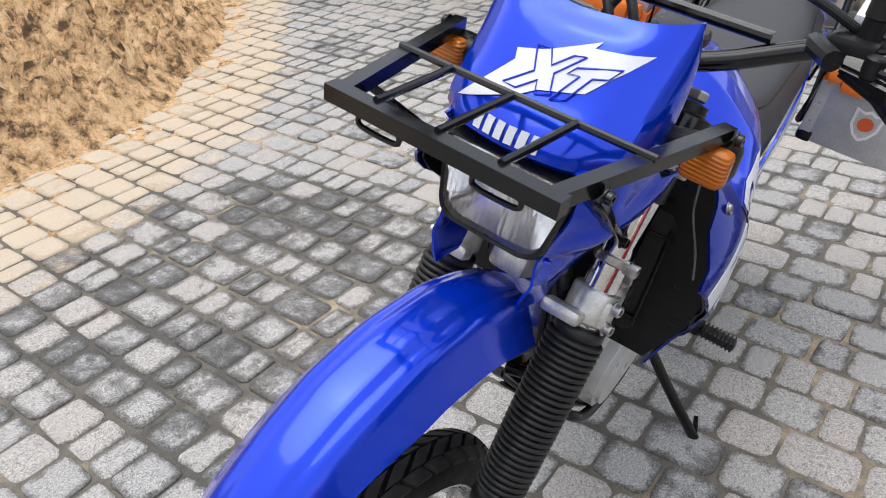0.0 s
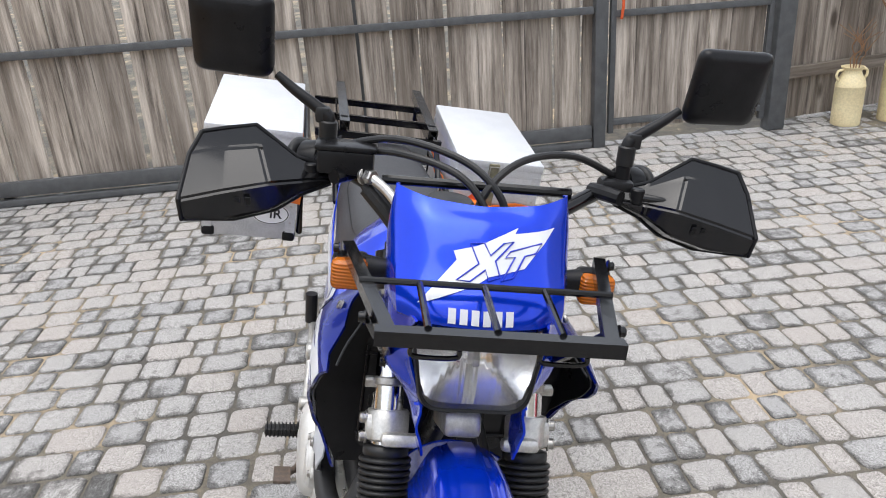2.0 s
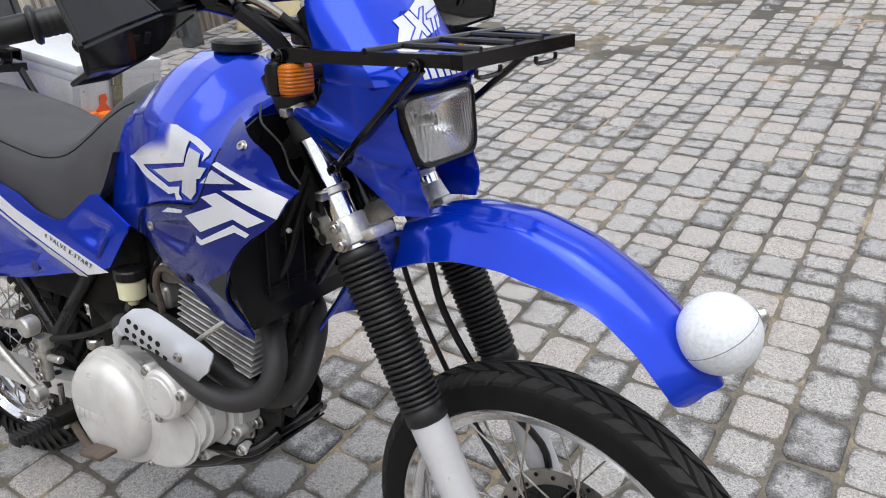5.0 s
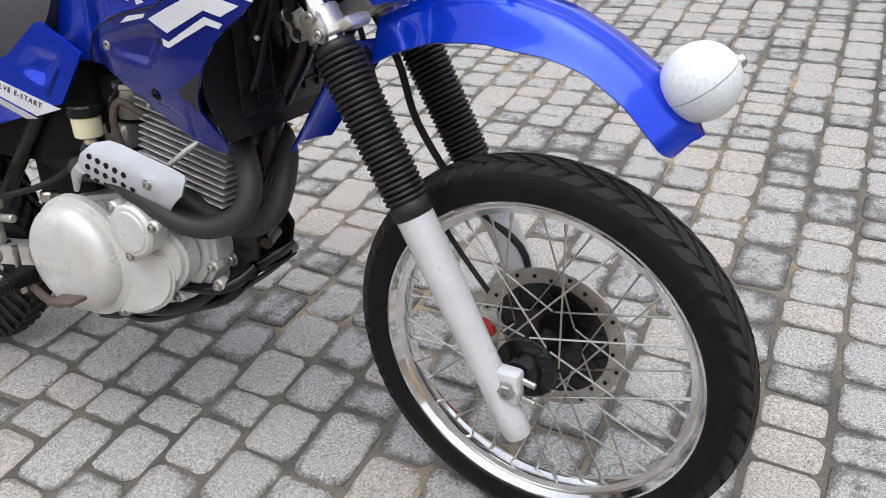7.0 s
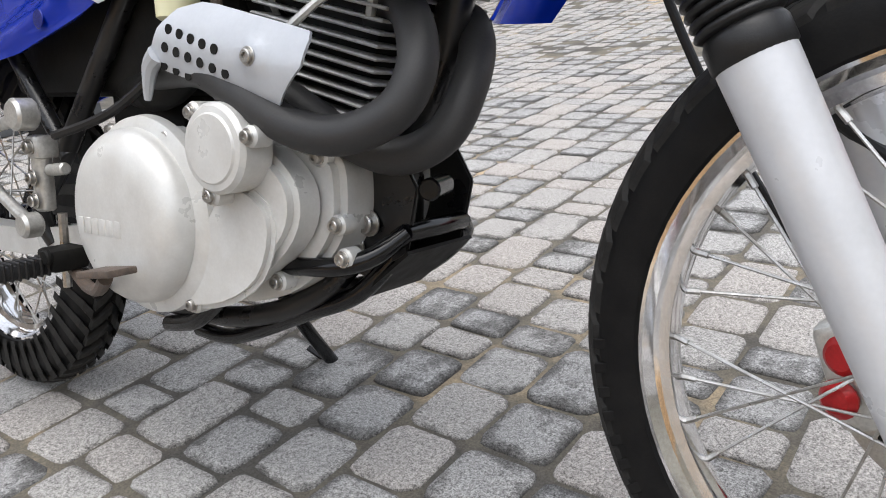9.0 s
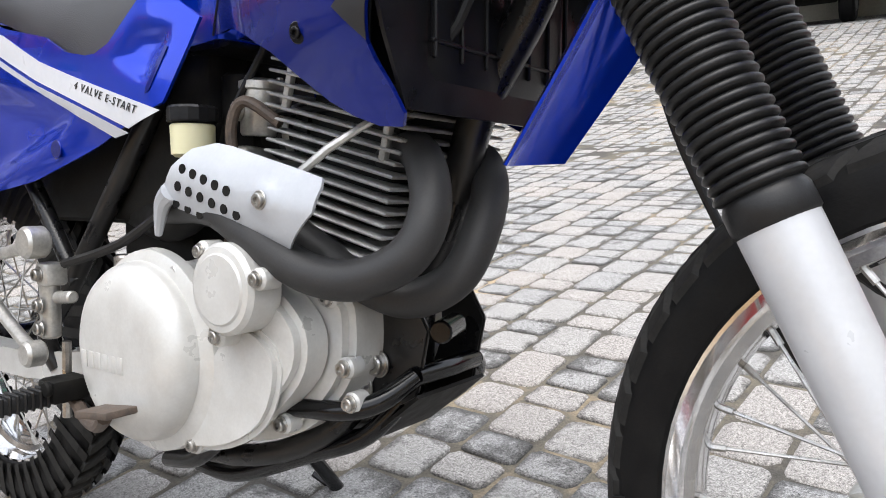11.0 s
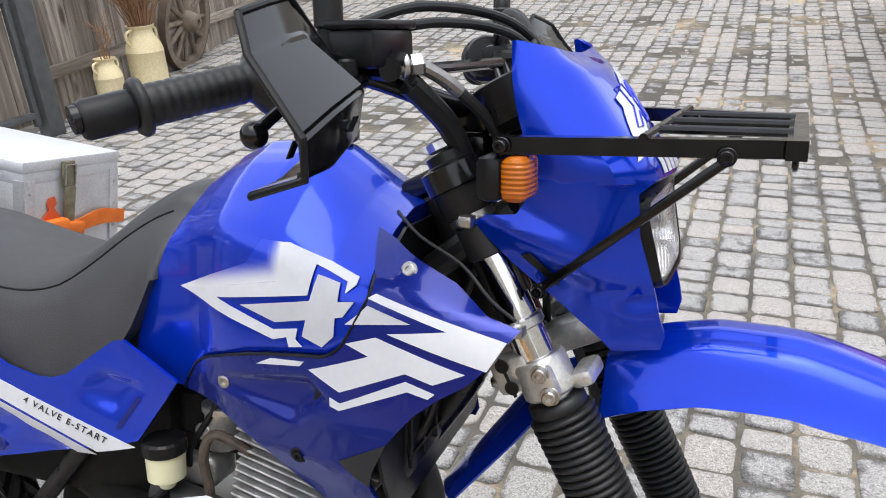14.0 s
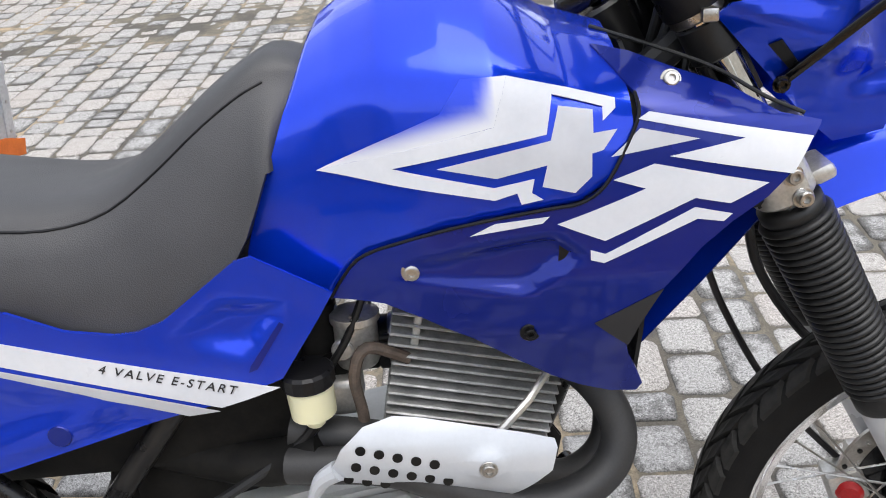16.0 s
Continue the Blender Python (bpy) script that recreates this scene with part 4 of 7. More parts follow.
def mask_row(z, j, n):
    """Across the mask's front and round its sides, at a height."""
    xc = curve(z, MZ[::-1], (-0.178, -0.184, -0.214, -0.246, -0.280))
    xs = curve(z, MZ[::-1], (-0.216, -0.222, -0.252, -0.284, -0.306))
    xr = curve(z, MZ[::-1], (-0.286, -0.292, -0.304, -0.314, -0.318))
    w = curve(z, MZ[::-1], (0.100, 0.102, 0.104, 0.105, 0.104))
    wr = curve(z, MZ[::-1], (0.112, 0.114, 0.116, 0.114, 0.106))
    t = j / n * 2 - 1
    if abs(t) > 0.8:
        # the sides behind the fold
        f = (abs(t) - 0.8) / 0.2
        x, y = xs + (xr - xs) * f, (w + (wr - w) * f + 0.004 * math.sin(math.pi * f))
    else:
        # the bowed front
        f = abs(t) / 0.8
        x, y = curve(f, (0, 0.35, 0.7, 1.0), (xc, xc - 0.004, (xc + xs) / 2 + 0.006, xs)), w * f
    y = y if t > 0 else -y
    dip = 0.012 * (1 - (y / 0.105) ** 2) * smooth(z, 1.136, 1.166)
    return Vector((x, y, z - dip))


rings = [[mask_row(z, j, 40) for j in range(41)] for z in np.linspace(1.037, 1.166, 28)]
rings.insert(0, [Vector((p.x - 0.016, p.y * 0.96, p.z - 0.014)) for p in rings[0]])
bm = skin(rings, caps=False, closed=False)
deepen(bm, 0.003, (1, 0, 0.3))
mask = fpart("headlamp_mask", bm, BLUE, None, "blue headlamp mask with a white graphic", crease=28)


def mask_side(s):
    def f(x, z):
        y = 0.062 + 0.046 * smooth(z, 0.862, 0.99) + 0.008 * smooth(-x, 0.21, 0.33) - 0.004 * smooth(x, -0.215, -0.17) - 0.026 * smooth(x, -0.245, -0.190) * smooth(z, 0.895, 0.93)
        y += 0.007 * smooth(abs(z - 0.965 + (x + 0.26) * 0.5), 0.03, 0.0)
        return Vector((x, s * y, z))
    return f


side = [(-0.184, 1.040), (-0.199, 1.026), (-0.196, 0.985), (-0.183, 0.930), (-0.170, 0.880), (-0.174, 0.864), (-0.222, 0.857), (-0.255, 0.888), (-0.284, 0.921), (-0.318, 0.957), (-0.351, 0.994), (-0.338, 1.004), (-0.308, 1.006), (-0.294, 1.028), (-0.296, 1.040)]
for s in (-1, 1):
    p = fpart("mask_side", sheet(side, mask_side(s), 0.008, -0.003), BLUE, mask)
    slot = [(-0.304, 0.964), (-0.294, 0.968), (-0.268, 0.938), (-0.272, 0.930)]
    g = mask_side(s)
    fpart("mask_slot", sheet(slot, lambda x, z, g=g, s=s: g(x, z) + Vector((0, s * 0.0025, 0)), 0.01, 0.001), PLASTIC, mask, "dark slot")
# chin between the side lobes, under the lamp
fpart("mask_chin", blade(0, 1, 8, 12, lambda u, v: Vector((lerp(u, (0, 1), (-0.186, -0.235)) - 0.01 * v * v, v * lerp(u, (0, 1), (0.070, 0.062)), lerp(u, (0, 1), (0.926, 0.896)))), 0.003), BLUE, mask)


def lamp_outline(grow, n=8):
    """The lamp's rounded outline as (y, z)."""
    q = [(-0.078 - grow, 1.018 + grow), (0.078 + grow, 1.018 + grow), (0.060 + grow, 0.932 - grow), (-0.060 - grow, 0.932 - grow)]
    out = []
    for i, c in enumerate(q):
        a, b = Vector(q[i - 1]), Vector(q[(i + 1) % 4])
        c = Vector(c)
        r = 0.022
        p0, p1 = c + (a - c).normalized() * r, c + (b - c).normalized() * r
        for k in range(n + 1):
            t = k / n
            out.append((1 - t) ** 2 * p0 + 2 * t * (1 - t) * c + t * t * p1)
    return out


def lamp_x(y, z):
    return -0.180 - 0.012 * smooth(z, 0.93, 1.02) - 1.2 * y * y + 0.006


lo = lamp_outline(0.0)
bm = bmesh.new()
centre = Vector((0, 0.974))
prev = None
for k in range(9):
    f = 1 - k / 9
    ring = [bm.verts.new((lamp_x(*(centre + (p - centre) * f)) + 0.004 * (1 - f * f), *(centre + (p - centre) * f))) for p in lo]
    if prev:
        for i in range(len(ring)):
            j = (i + 1) % len(ring)
            bm.faces.new((prev[i], prev[j], ring[j], ring[i]))
    prev = ring
bm.faces.new(prev)
lamp = fpart("headlamp", join(skin([[Vector((lamp_x(*p) + 0.001, *p)) for p in lamp_outline(0.0)], [Vector((lamp_x(*p) + 0.003, *p)) for p in lamp_outline(0.003)], [Vector((lamp_x(*p) - 0.002, *p)) for p in lamp_outline(0.0055)], [Vector((-0.22, *p)) for p in lamp_outline(0.004)]], caps=False)), PLASTIC, None, "headlamp in a black frame")
glass = fpart("lamp_glass", bm, LENS, lamp, "clear ribbed headlamp glass")
glass.visible_shadow = False
bowl = bmesh.new()
prev = None
for k in range(8):
    f = 1 - k / 8
    ring = [bowl.verts.new((-0.196 - 0.055 * (1 - f ** 2), *(centre + (p - centre) * (0.98 * f)))) for p in lo]
    if prev:
        for i in range(len(ring)):
            j = (i + 1) % len(ring)
            bowl.faces.new((prev[i], prev[j], ring[j], ring[i]))
    prev = ring
bowl.faces.new(prev)
fpart("reflector", bowl, SILVERING, lamp, "bright reflector bowl")
fpart("bulb", lathe([(0.007, 0), (0.008, 0.02), (0.005, 0.03), (0, 0.032)], (-0.245, 0, 0.976), (1, 0, 0), 14), STEEL, lamp)

# front luggage rack of square black tube
RZ = 1.079
rack = fpart("front_rack", tube([(-0.310, -0.164, RZ), (-0.070, -0.113, RZ)], 0.0076, square=True, smooth=1), BLACKMETAL, None, "black steel front rack of square tube")
fpart("rack_rail", tube([(-0.310, 0.164, RZ), (-0.070, 0.113, RZ)], 0.0076, square=True, smooth=1), BLACKMETAL, rack)
fpart("rack_front_bar", tube([(-0.070, -0.127, RZ), (-0.070, 0.127, RZ)], 0.0082, square=True, smooth=1), BLACKMETAL, rack)
fpart("rack_cross_bar", tube([(-0.187, -0.146, RZ + 0.008), (-0.187, 0.146, RZ + 0.008)], 0.0042, 8, 1), BLACKMETAL, rack)
for y in (-0.078, -0.004, 0.066):
    fpart("rack_rod", tube([(-0.187, y, RZ + 0.008), (-0.074, y * 0.95, RZ + 0.008)], 0.0042, 8, 1), BLACKMETAL, rack)
for s in (-1, 1):
    a_, b_ = Vector((-0.121, s * 0.128, RZ - 0.010)), Vector((-0.288, s * 0.098, 0.927))
    fpart("rack_strut", moved(box(0.016, 0.009, (b_ - a_).length, None, 0.0015), axis_m((a_ + b_) / 2, a_ - b_)), BLACKMETAL, rack)
    for p in ((-0.121, s * 0.136, RZ - 0.006), (-0.288, s * 0.105, 0.927), (-0.302, s * 0.174, RZ)):
        fpart("rack_bolt", bolt(p, (0, s, 0), 0.006, 0.008), BLACKMETAL, rack)
    loop = [(-0.070, s * 0.09, RZ - 0.012), (-0.070, s * 0.086, RZ - 0.021), (-0.070, s * 0.045, RZ - 0.021), (-0.070, s * 0.041, RZ - 0.012)]
    fpart("rack_loop", tube(loop, 0.0028, 8, 4), BLACKMETAL, rack)

# indicators
for s in (-1, 1):
    ind = fpart("front_indicator", tube([(-0.30, s * 0.10, 1.056), (-0.302, s * 0.14, 1.056)], (0.010, 0.016), 12, 1), PLASTIC, None, "amber front indicator on a black stalk")
    fpart("housing", box(0.026, 0.047, 0.042, at(-0.3125, s * 0.160, 1.050), 0.009), PLASTIC, ind, "black lamp housing")
    fpart("indicator_lens", moved(box(0.024, 0.046, 0.040, None, 0.008, 3), at(-0.290, s * 0.160, 1.050)), AMBER, ind, "ribbed amber lens")

# the ball on the mudguard's tip
ball_c = Vector((0.202, 0.002, 0.777))
bm = bmesh.new()
bmesh.ops.create_uvsphere(bm, u_segments=40, v_segments=24, radius=0.048, matrix=at(*ball_c))
ball = thing("ball_ornament", BIKE, "white hollow ball bolted onto the mudguard's tip", "ball")
part("ball", moved(bm, STEER), WHITEBALL, ball)
part("seam", moved(lathe([(0.0478, -0.0006), (0.0486, 0), (0.0478, 0.0006)], ball_c, (0.5, 0.2, -0.75), 48, closed=True), STEER), GREYPLASTIC, ball, "grey seam line")
part("ball_bolt", moved(bolt(ball_c + Vector((0.0325, 0.0285, 0.0190)), (0.69, 0.60, 0.40), 0.0085, 0.01), STEER), STEEL, ball, "round steel bolt")


# ---- tank, seat and panels ----
def tank_top(x):
    return lerp(x, (-0.80, -0.76, -0.727, -0.697, -0.655, -0.60, -0.56, -0.53, -0.50, -0.46, -0.40, -0.33, -0.28), (0.965, 0.992, 1.012, 1.031, 1.050, 1.054, 1.048, 1.028, 1.006, 0.992, 0.972, 0.945, 0.93))


def body_y(x, z):
    """Half the width of tank and shrouds at a place on the side view."""
    w = lerp(x, (-0.80, -0.71, -0.645, -0.54, -0.485, -0.37, -0.29), (0.105, 0.122, 0.156, 0.182, 0.196, 0.204, 0.198))
    low = lerp(z, (0.60, 0.63, 0.68, 0.73, 0.79), (0.66, 0.72, 0.82, 0.94, 1.0))
    over = max(0.0, (z - 0.86) / max(0.03, tank_top(x) - 0.86))
    # flat flank, a shoulder crease, then a facet up to the crown
    f = lerp(over, (0, 0.25, 0.48, 0.60, 0.80, 0.94, 1.0), (1.0, 0.985, 0.945, 0.885, 0.60, 0.34, 0.02))
    # the shrouds stand fuller than the tank between them
    return w * low * (1 - (1 - f) * (1 - 0.45 * smooth(x, -0.48, -0.43)))


@functools.lru_cache(maxsize=None)
def soft_y(x, z, h=0.016):
    total = weight = 0.0
    o = max(0.0, (z - 0.86) / max(0.03, tank_top(x) - 0.86))
    for i, wi in ((-2, 1), (-1, 2), (0, 3), (1, 2), (2, 1)):
        for j, wj in ((-1, 1), (0, 2), (1, 1)):
            q = x + i * h
            zz = z + j * 0.007 if o == 0 else 0.86 + min(1.0, max(0.0, o + j * 0.05)) * max(0.03, tank_top(q) - 0.86)
            total += wi * wj * body_y(q, zz)
            weight += wi * wj
    return total / max(1, weight)


def tank_rear(z):
    return curve(z, (0.755, 0.809, 0.859, 0.916, 0.961, 1.0, 1.03), (-0.815, -0.805, -0.784, -0.758, -0.739, -0.725, -0.712))


groove = [(-0.729, 0.759), (-0.712, 0.784), (-0.687, 0.808), (-0.62, 0.832), (-0.567, 0.844), (-0.517, 0.853), (-0.495, 0.857), (-0.476, 0.870), (-0.459, 0.898), (-0.446, 0.925), (-0.446, 0.941), (-0.456, 0.957), (-0.469, 0.975)]


def tank_y(x, z):
    """The tank's own skin: sunk under the shroud."""
    y = soft_y(x, z)
    y -= 0.020 * smooth(lerp(x, [g[0] for g in groove[:8]], [g[1] for g in groove[:8]]) - z, -0.002, 0.012) * smooth(x, -0.735, -0.722)
    return y


rings = []
NR, NT = 84, 56
for i in range(NR + 1):
    u = i / NR
    ring = []
    for k in range(NT + 1):
        f = math.sin(math.pi / 2 * k / NT)
        x = -0.68
        for _ in range(6):
            z = 0.757 + (tank_top(x) - 0.757) * f
            x = tank_rear(z) * (1 - u) - 0.450 * u
        ring.append(Vector((x, -tank_y(x, z) if k < NT else 0.0, z)))
    ring += [Vector((p.x, -p.y, p.z)) for p in ring[-2::-1]]
    rings.append(ring)
tank = bpart("fuel_tank", skin(rings), BLUE, None, "glossy blue fuel tank with white and silver graphics", crease=60)


def on_side(s, off=0.0):
    return lambda x, z: Vector((x, s * (soft_y(x, z) + off), z))


shroud = groove + [(-0.440, 0.968), (-0.413, 0.956), (-0.367, 0.937), (-0.330, 0.914), (-0.298, 0.905), (-0.311, 0.890), (-0.322, 0.872), (-0.345, 0.850), (-0.373, 0.832), (-0.397, 0.812), (-0.413, 0.793), (-0.429, 0.773), (-0.448, 0.737), (-0.456, 0.712), (-0.453, 0.698), (-0.443, 0.675), (-0.436, 0.655), (-0.441, 0.645), (-0.466, 0.647), (-0.495, 0.657), (-0.523, 0.671), (-0.557, 0.694), (-0.594, 0.721), (-0.641, 0.745), (-0.675, 0.757)]


pocket = [(-0.674, 0.786), (-0.645, 0.783), (-0.546, 0.770), (-0.495, 0.809), (-0.519, 0.828), (-0.640, 0.806)]
edges = [(*p, *q) for p, q in zip(pocket, pocket[1:] + pocket[:1])]
edges = [(a, b, a + (c - a) / math.hypot(c - a, d - b) * 0.1, b + (d - b) / math.hypot(c - a, d - b) * 0.1) for a, b, c, d in edges]


def shroud_face(s, off):
    """The shroud's skin, with the long pocket sunk into it."""
    def f(x, z):
        e = min((z - az) * (bx - ax) - (x - ax) * (bz - az) for ax, az, bx, bz in edges)
        d = 0.013 * smooth(e, -0.0004, 0.0011) * lerp(x, (-0.67, -0.60, -0.54, -0.50), (0.25, 0.5, 1.0, 1.0)) if e > -0.0004 else 0.0
        return Vector((x, s * (soft_y(x, z) + off - d), z))
    return f


decals = {
    "graphic_outline": (DECAL, [(-0.723, 0.888), (-0.561, 0.922), (-0.547, 0.962), (-0.462, 0.938), (-0.463, 0.931), (-0.474, 0.922), (-0.473, 0.933), (-0.512, 0.945), (-0.519, 0.914), (-0.652, 0.890), (-0.565, 0.871), (-0.531, 0.878), (-0.534, 0.866), (-0.525, 0.860), (-0.543, 0.856), (-0.546, 0.866), (-0.565, 0.860)]),
    "graphic_cross": (SILVERDECAL, [(-0.612, 0.889), (-0.516, 0.909), (-0.508, 0.936), (-0.481, 0.931), (-0.482, 0.913), (-0.463, 0.915), (-0.475, 0.899), (-0.484, 0.897), (-0.485, 0.878), (-0.499, 0.865), (-0.525, 0.871), (-0.520, 0.889), (-0.562, 0.879)]),
    "graphic_wedge": (SILVERDECAL, [(-0.446, 0.915), (-0.400, 0.903), (-0.470, 0.894), (-0.459, 0.903)]),
    "graphic_arrow": (DECAL, [(-0.447, 0.922), (-0.438, 0.927), (-0.308, 0.895), (-0.325, 0.867), (-0.424, 0.891), (-0.364, 0.900)]),
    "graphic_bar": (DECAL, [(-0.469, 0.875), (-0.436, 0.886), (-0.345, 0.862), (-0.376, 0.848), (-0.404, 0.855), (-0.477, 0.823), (-0.515, 0.839), (-0.443, 0.866)]),
    "graphic_edge": (DECAL, [(-0.489, 0.815), (-0.477, 0.811), (-0.404, 0.847), (-0.374, 0.839), (-0.381, 0.833), (-0.402, 0.837), (-0.478, 0.803), (-0.489, 0.806)]),
    "graphic_sliver": (DECAL, [(-0.589, 0.829), (-0.567, 0.840), (-0.521, 0.846), (-0.527, 0.840)]),
    "graphic_triangle": (INK, [(-0.486, 0.741), (-0.428, 0.774), (-0.447, 0.737), (-0.455, 0.712)]),
}
on_tank = ("graphic_outline", "graphic_cross")
for s in (-1, 1):
    sh = bpart("shroud", sheet(shroud, shroud_face(s, 0.005), 0.007, -0.004), DEEP, None, "dark blue tank shroud with part of a white graphic", crease=40)
    for x, z, r, d in ((-0.414, 0.946, 0.0065, 0.45), (-0.645, 0.792, 0.0075, 0.0), (-0.542, 0.730, 0.0055, -0.2)):
        f = shroud_face(s, 0.004)(x, z)
        if r < 0.006:
            bpart("shroud_hole", cyl(f, (0, s, d), 0.010, 0.002, 0.001, 20), PLASTIC, sh)
        bpart("shroud_screw", bolt(f, (0, s, d), r, 0.005), STEEL if r > 0.006 else PLASTIC, sh)
    edge = [on_side(s, 0.0050)(x, z) for x, z in groove[:-2]]
    bpart("shroud_seam", tube(edge, 0.0016, 8, 4), PLASTIC, sh, "dark seam along the shroud's edge")
    for k, (m_, poly) in decals.items():
        off = 0.0026 if k in on_tank else 0.0062
        par = tank if k in on_tank else sh
        bpart(k, sheet(poly, on_side(s, off) if k in on_tank else shroud_face(s, off), 0.007, -0.0008), m_, par)
    # black liner and scoop inside the shroud's front edge
    liner = [(-0.500, 0.668), (-0.447, 0.662), (-0.460, 0.712), (-0.436, 0.770), (-0.402, 0.808), (-0.350, 0.850), (-0.318, 0.886), (-0.312, 0.900), (-0.340, 0.912), (-0.400, 0.940), (-0.500, 0.945), (-0.520, 0.75)]
    bpart("shroud_liner", sheet(liner, on_side(s, -0.0035), 0.010, -0.002), PLASTIC, sh, "black inner liner")
    bpart("air_scoop", box(0.014, 0.090, 0.15, at(-0.478, s * 0.095, 0.785) @ pose(0, 0, 0, 0, 18, s * 12), 0.004), PLASTIC, sh, "black air scoop")
    for k in range(5):
        bpart("scoop_slat", box(0.016, 0.085, 0.005, at(-0.466 - 0.006 * k, s * 0.098, 0.735 + 0.022 * k) @ pose(0, 0, 0, 0, 18, s * 12), 0.0015, 1), PLASTIC, sh)
    # printed fade beside the tank's graphic
    fade = [(-0.723, 0.888), (-0.561, 0.922), (-0.547, 0.962), (-0.585, 0.962), (-0.605, 0.935), (-0.66, 0.914)]
    ob = bpart("graphic_fade", sheet(fade, on_side(s, 0.0018), 0.006, -0.0005), FADE, tank, "white fading into the blue paint")
    val = []
    back = YAW.inverted()
    for v in ob.data.vertices:
        q = back @ v.co
        d1 = q.z - lerp(q.x, (-0.723, -0.561, -0.547), (0.888, 0.922, 0.962)) if q.x < -0.561 else 0.0
        d2 = -0.561 + (q.z - 0.922) * 0.35 - q.x
        d = max(0.0, min(d1, max(d2, 0.0) + 0.012 * (q.z < 0.925)))
        val.append(1 - smooth(d, 0.0, 0.024))
    ob.data.attributes.new("white", "FLOAT", "POINT").data.foreach_set("value", np.asarray(val, dtype=np.float32))
    # dark mesh behind the shroud's upper edge
    bpart("shroud_lip", tube([on_side(s, 0.0)(x, z) - Vector((0, s * 0.010, -0.004)) for x, z in ((-0.462, 0.982), (-0.42, 0.966), (-0.37, 0.944), (-0.335, 0.920), (-0.306, 0.905))], 0.0018, 8, 4), RUBBER, sh, "black rubber lip")
cap = bpart("tank_cap", lathe([(0.036, 0), (0.040, 0.003), (0.040, 0.014), (0.036, 0.018), (0.018, 0.019), (0, 0.019)], (-0.592, 0.005, 1.051), (0.03, 0, 1), 28), PLASTIC, None, "black round fuel cap")


# seat
def seat_ring(x):
    zt = curve(x, (-1.46, -1.38, -1.216, -1.075, -1.0, -0.96, -0.93, -0.89, -0.83, -0.79, -0.765), (0.957, 0.950, 0.922, 0.894, 0.884, 0.886, 0.895, 0.920, 0.964, 0.988, 0.998))
    zb = lerp(x, (-1.46, -1.30, -1.14, -1.045, -0.981, -0.935, -0.915, -0.886, -0.808, -0.79, -0.765), (0.90, 0.87, 0.815, 0.784, 0.758, 0.749, 0.749, 0.758, 0.811, 0.845, 0.90))
    wb = lerp(x, (-1.46, -1.25, -1.05, -0.89, -0.80, -0.74), (0.10, 0.135, 0.142, 0.138, 0.126, 0.112))
    wt = lerp(x, (-1.46, -1.2, -1.0, -0.90, -0.80, -0.74), (0.08, 0.118, 0.112, 0.092, 0.072, 0.058))
    pts = []
    zp = zt - 0.040
    for k in range(6):
        f = k / 5
        pts.append((wb * (1 - f) + (wt + 0.008) * f + 0.005 * math.sin(math.pi * f), zb + (zp - zb) * f))
    for k in range(1, 9):
        a = math.pi / 2 * k / 8
        pts.append((wt * math.cos(a) ** 0.75, zp + (zt - zp) * math.sin(a) ** 0.9))
    return [Vector((x, -y, z)) for y, z in pts] + [Vector((x, y, z)) for y, z in pts[-2::-1]]


rings = [seat_ring(x) for x in np.linspace(-1.45, -0.77, 48)]
for f in (0.45, 0.8, 1.0):
    rings.append([Vector((p.x + f * (0.034 * smooth(p.z, 0.88, 1.0) + 0.006), p.y * (1 - 0.10 * f * f), p.z - 0.012 * f * f * smooth(p.z, 0.95, 1.0))) for p in rings[47]])
seat = bpart("seat", skin(rings), SEAT, None, "long black vinyl seat with a stitched seam", crease=70)
for s in (-1, 1):
    line = []
    for x in np.linspace(-1.44, -0.771, 34):
        r = seat_ring(x)
        p = r[6] if s < 0 else r[-7]
        line.append(Vector((p.x, p.y + s * 0.0008, p.z)))
    bpart("seat_seam", tube(line, 0.0014, 6, 1), PLASTIC, seat)


# rear side panels
dent = [(-0.891, 0.741), (-0.813, 0.717), (-0.777, 0.753), (-0.771, 0.769), (-0.831, 0.778)]
dent_edges = [(p, (Vector(q) - Vector(p)).normalized()) for p, q in zip(dent, dent[1:] + dent[:1])]


def panel_y(x, z):
    y = lerp(x, (-1.66, -1.45, -1.2, -0.95, -0.8, -0.7), (0.118, 0.135, 0.152, 0.150, 0.148, 0.140))
    y -= 0.016 * smooth(z, 0.74, 0.90) * smooth(-x, 0.95, 1.25)
    # raised corner below the tank with a pressed-in pocket
    e = min(d.x * (z - p[1]) - d.y * (x - p[0]) for p, d in dent_edges)
    y -= 0.010 * smooth(e, -0.004, 0.016) * smooth(x, -0.91, -0.80)
    y -= 0.012 * smooth(0.68 - z - 0.25 * (x + 0.85), 0.0, 0.06)
    y += 0.006 * smooth(0.025 - abs(z - 0.66 - 0.3 * (x + 1.0)), 0.0, 0.02) * smooth(-x, 0.93, 1.0)
    return y


